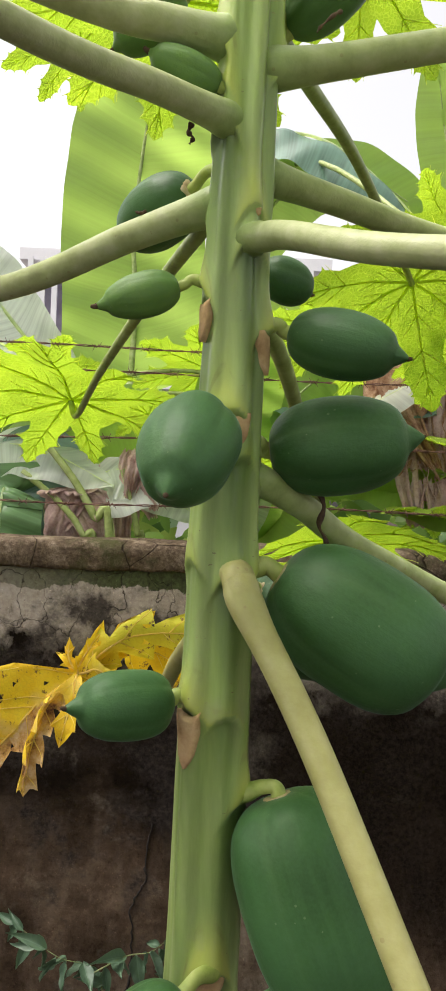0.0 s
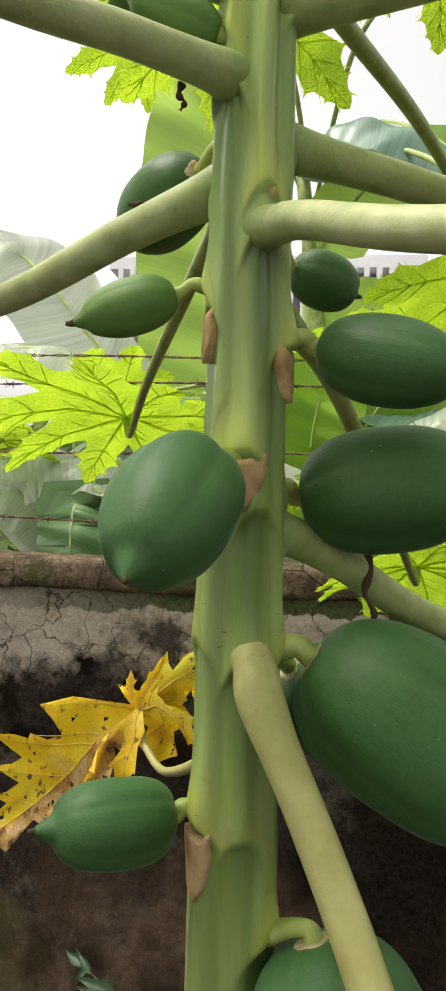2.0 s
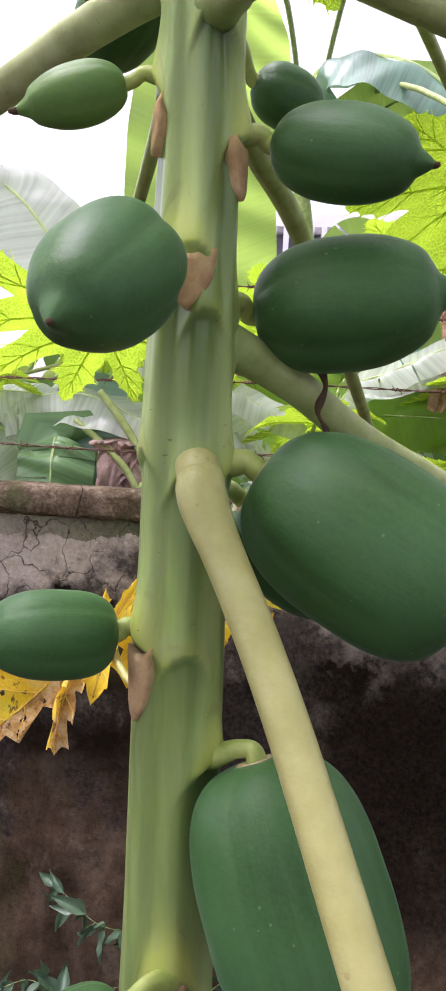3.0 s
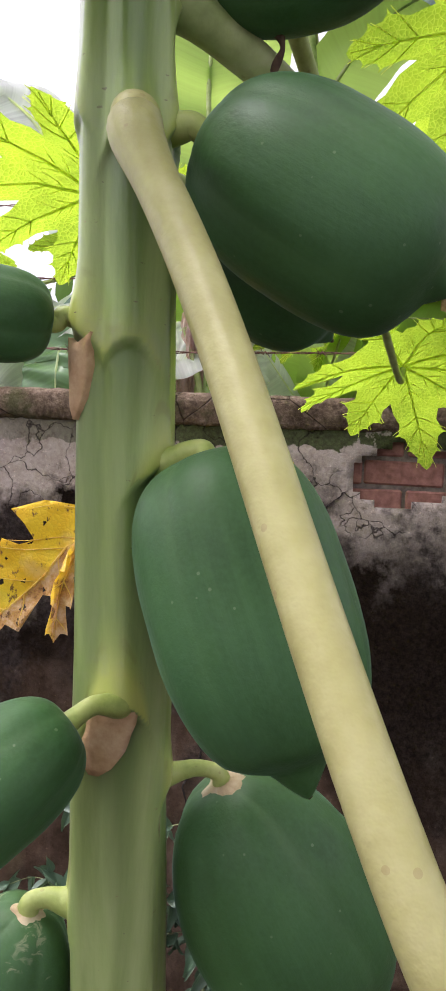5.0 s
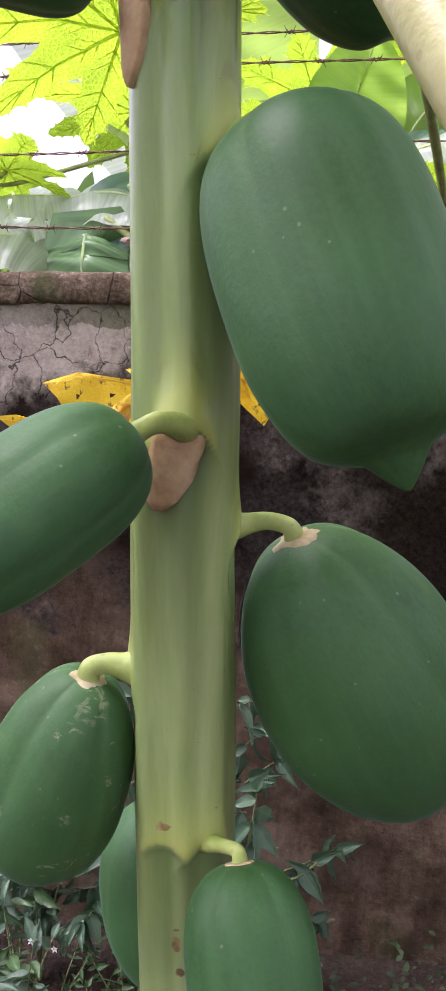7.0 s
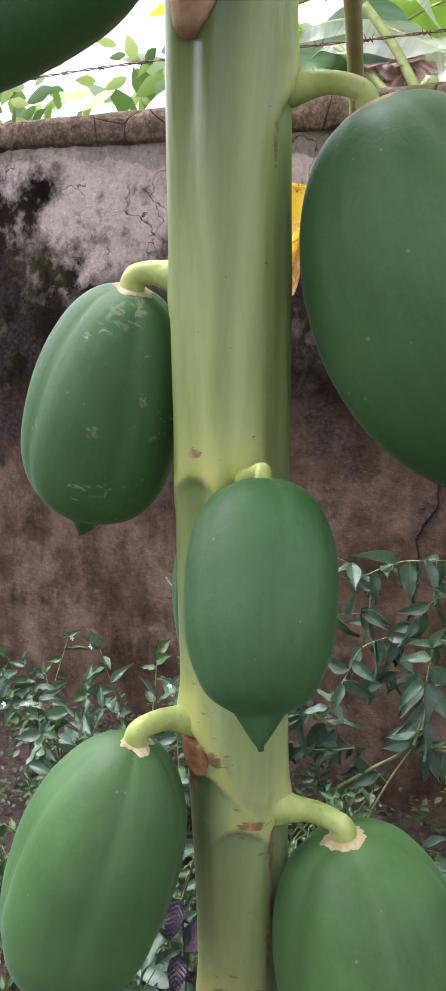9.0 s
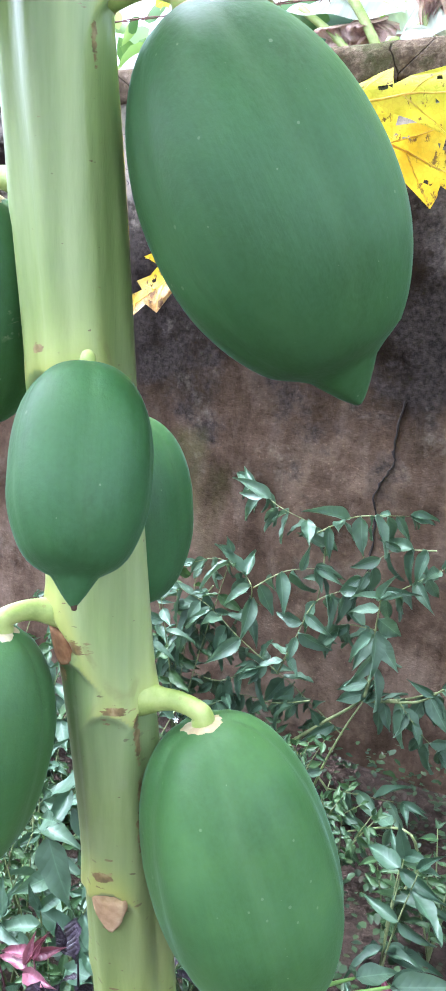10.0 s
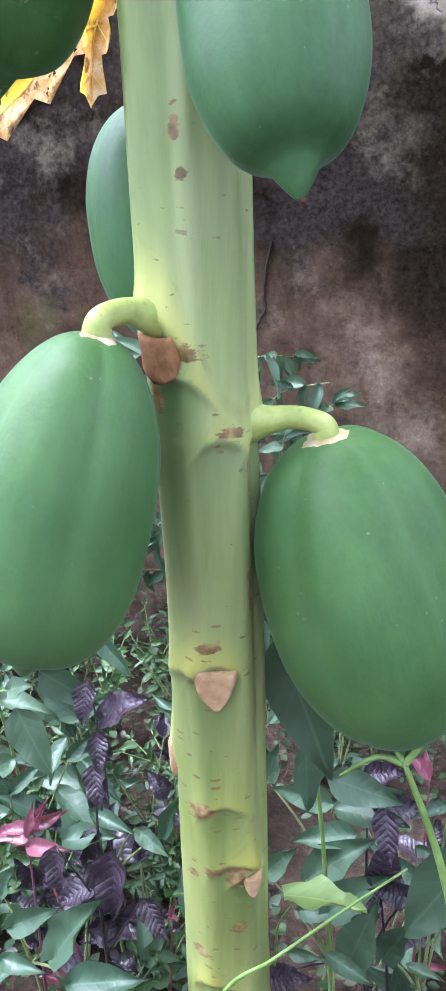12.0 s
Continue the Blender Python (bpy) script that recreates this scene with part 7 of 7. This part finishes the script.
blue_leaf = thing("broad_leaf_weed", "weed with broad hanging blue-green leaves", "weed")
twig(blue_leaf, [(-0.42, 1.45, GROUND), (-0.42, 1.40, 0.12), (-0.40, 1.33, 0.30), (-0.37, 1.31, 0.335)], 0.003, rng, SHRUB_LEAVES, 0.09, 0.12, M_GSTEM, end_tuft=1)
put_leaf(blue_leaf, BROAD[1:], (-0.357, 1.30, 0.315), (0.45, -0.20, -0.80), 0.120, rng, 0.1)
put_leaf(blue_leaf, BROAD[1:], (-0.33, 1.33, 0.36), (0.75, 0.1, -0.55), 0.105, rng, 0.5)
put_leaf(blue_leaf, BROAD[1:], (-0.37, 1.33, 0.37), (0.6, 0.1, 0.55), 0.10, rng, -0.6)
blue_right = thing("broad_leaf_weed", "weed with a long pale-ribbed blue-green leaf", "weed")
twig(blue_right, [(0.32, 1.05, GROUND), (0.31, 1.04, 0.25), (0.27, 1.02, 0.43)], 0.003, rng, SHRUB_LEAVES, 0.08, 0.2, M_GSTEM, end_tuft=1)
put_leaf(blue_right, BROAD[1:], (0.245, 1.02, 0.435), (-0.42, -0.1, -0.85), 0.14, rng, -0.2)
young_red = thing("red_leaf_plant", "young plant with narrow pink and red leaves", "weed", "red-leaved plants")
twig(young_red, [(-0.19, 1.16, GROUND), (-0.215, 1.15, 0.02), (-0.26, 1.17, 0.14), (-0.292, 1.19, 0.205)], 0.0028, rng, PINK_LEAVES, 0.05, 5, M_PINK, end_tuft=0)
for way_, ln_ in (((0.35, -0.1, 0.8), 0.055), ((-0.9, -0.1, -0.1), 0.065), ((0.75, 0.2, 0.45), 0.055)):
    put_leaf(young_red, PINK_LEAVES, (-0.292, 1.19, 0.205), way_, ln_, rng, 0.3)
crinkled = thing("purple_weed", "dark purple crinkle-leaved garden plant", "weed", "purple-leaved plants")
twig(crinkled, [(-0.18, 1.17, GROUND), (-0.185, 1.16, 0.05), (-0.19, 1.15, 0.20)], 0.003, rng, PURPLE_LEAVES, 0.05, 5, M_PURPLE, end_tuft=0)
for at_, way_, ln_ in (((-0.235, 1.14, 0.235), (0.08, -0.3, -0.9), 0.068), ((-0.155, 1.14, 0.245), (-0.05, -0.3, -0.9), 0.10), ((-0.20, 1.16, 0.20), (0.6, -0.2, -0.6), 0.075), ((-0.185, 1.16, 0.35), (0.2, -0.4, -0.6), 0.055), ((-0.19, 1.17, 0.16), (-0.7, -0.3, -0.3), 0.07), ((-0.13, 1.16, 0.15), (0.5, -0.4, -0.4), 0.06)):
    twig(crinkled, [(-0.187, 1.165, max(-0.05, at_[2] - 0.12)), at_], 0.0018, rng, PURPLE_LEAVES, 0.02, 5, M_PURPLE, end_tuft=0, name="side_stem")
    put_leaf(crinkled, PURPLE_LEAVES, at_, way_, ln_, rng, 0.2)
purple_right = thing("purple_weed", "dark purple crinkle-leaved garden plant", "weed", "purple-leaved plants")
twig(purple_right, [(0.20, 1.13, GROUND), (0.185, 1.13, 0.10), (0.165, 1.12, 0.27)], 0.003, rng, PURPLE_LEAVES, 0.05, 5, M_PURPLE, end_tuft=0)
for at_, way_, ln_ in (((0.165, 1.12, 0.27), (0.1, -0.2, 0.9), 0.07), ((0.17, 1.12, 0.24), (-0.8, -0.2, -0.2), 0.05), ((0.15, 1.13, 0.37), (0.9, -0.1, 0.1), 0.065)):
    put_leaf(purple_right, PURPLE_LEAVES, at_, way_, ln_, rng, 0.2)
grass = thing("grass_stalk", "thin bent grass stalk leaning past the trunk", "grass")
bm = bmesh.new()
tube(bm, spline([(-0.03, 0.99, GROUND), (-0.02, 0.98, 0.12), (0.016, 0.965, 0.262), (0.065, 0.965, 0.318), (0.122, 0.965, 0.385), (0.178, 0.965, 0.448)], 10), lambda f: 0.0026 * (1.1 - 0.7 * f), 6)
part("stalk_blade", bm, M_GSTEM, grass)


# ---- bricks that show where the plaster has fallen ----
bm = bmesh.new()
g = bmesh.ops.create_cube(bm, size=1.0)["verts"]
bmesh.ops.scale(bm, vec=(0.215, 0.05, 0.066), verts=g)
bmesh.ops.bevel(bm, geom=bm.edges[:], offset=0.005, segments=1, affect="EDGES")
brick_me = bpy.data.meshes.new("brick")
bm.to_mesh(brick_me)
bm.free()
brick_me.materials.append(M_BRICK)
for r in range(-2, 3):
    for c in range(-2, 3):
        x_, z_ = PATCH[0] + c * 0.228 + (0.114 if r % 2 else 0.0), PATCH[1] + r * 0.079
        if abs(x_ - PATCH[0]) < PATCH[2] + 0.1 and abs(z_ - PATCH[1]) < PATCH[3] + 0.06:
            ob = new("brick", brick_me)
            ob.parent = wall
            ob.matrix_world = pose(x_ + random.uniform(-0.004, 0.004), WALL_Y + 0.046 + random.uniform(-0.004, 0.006), z_, 0, random.uniform(-1, 1), random.uniform(-1, 1))
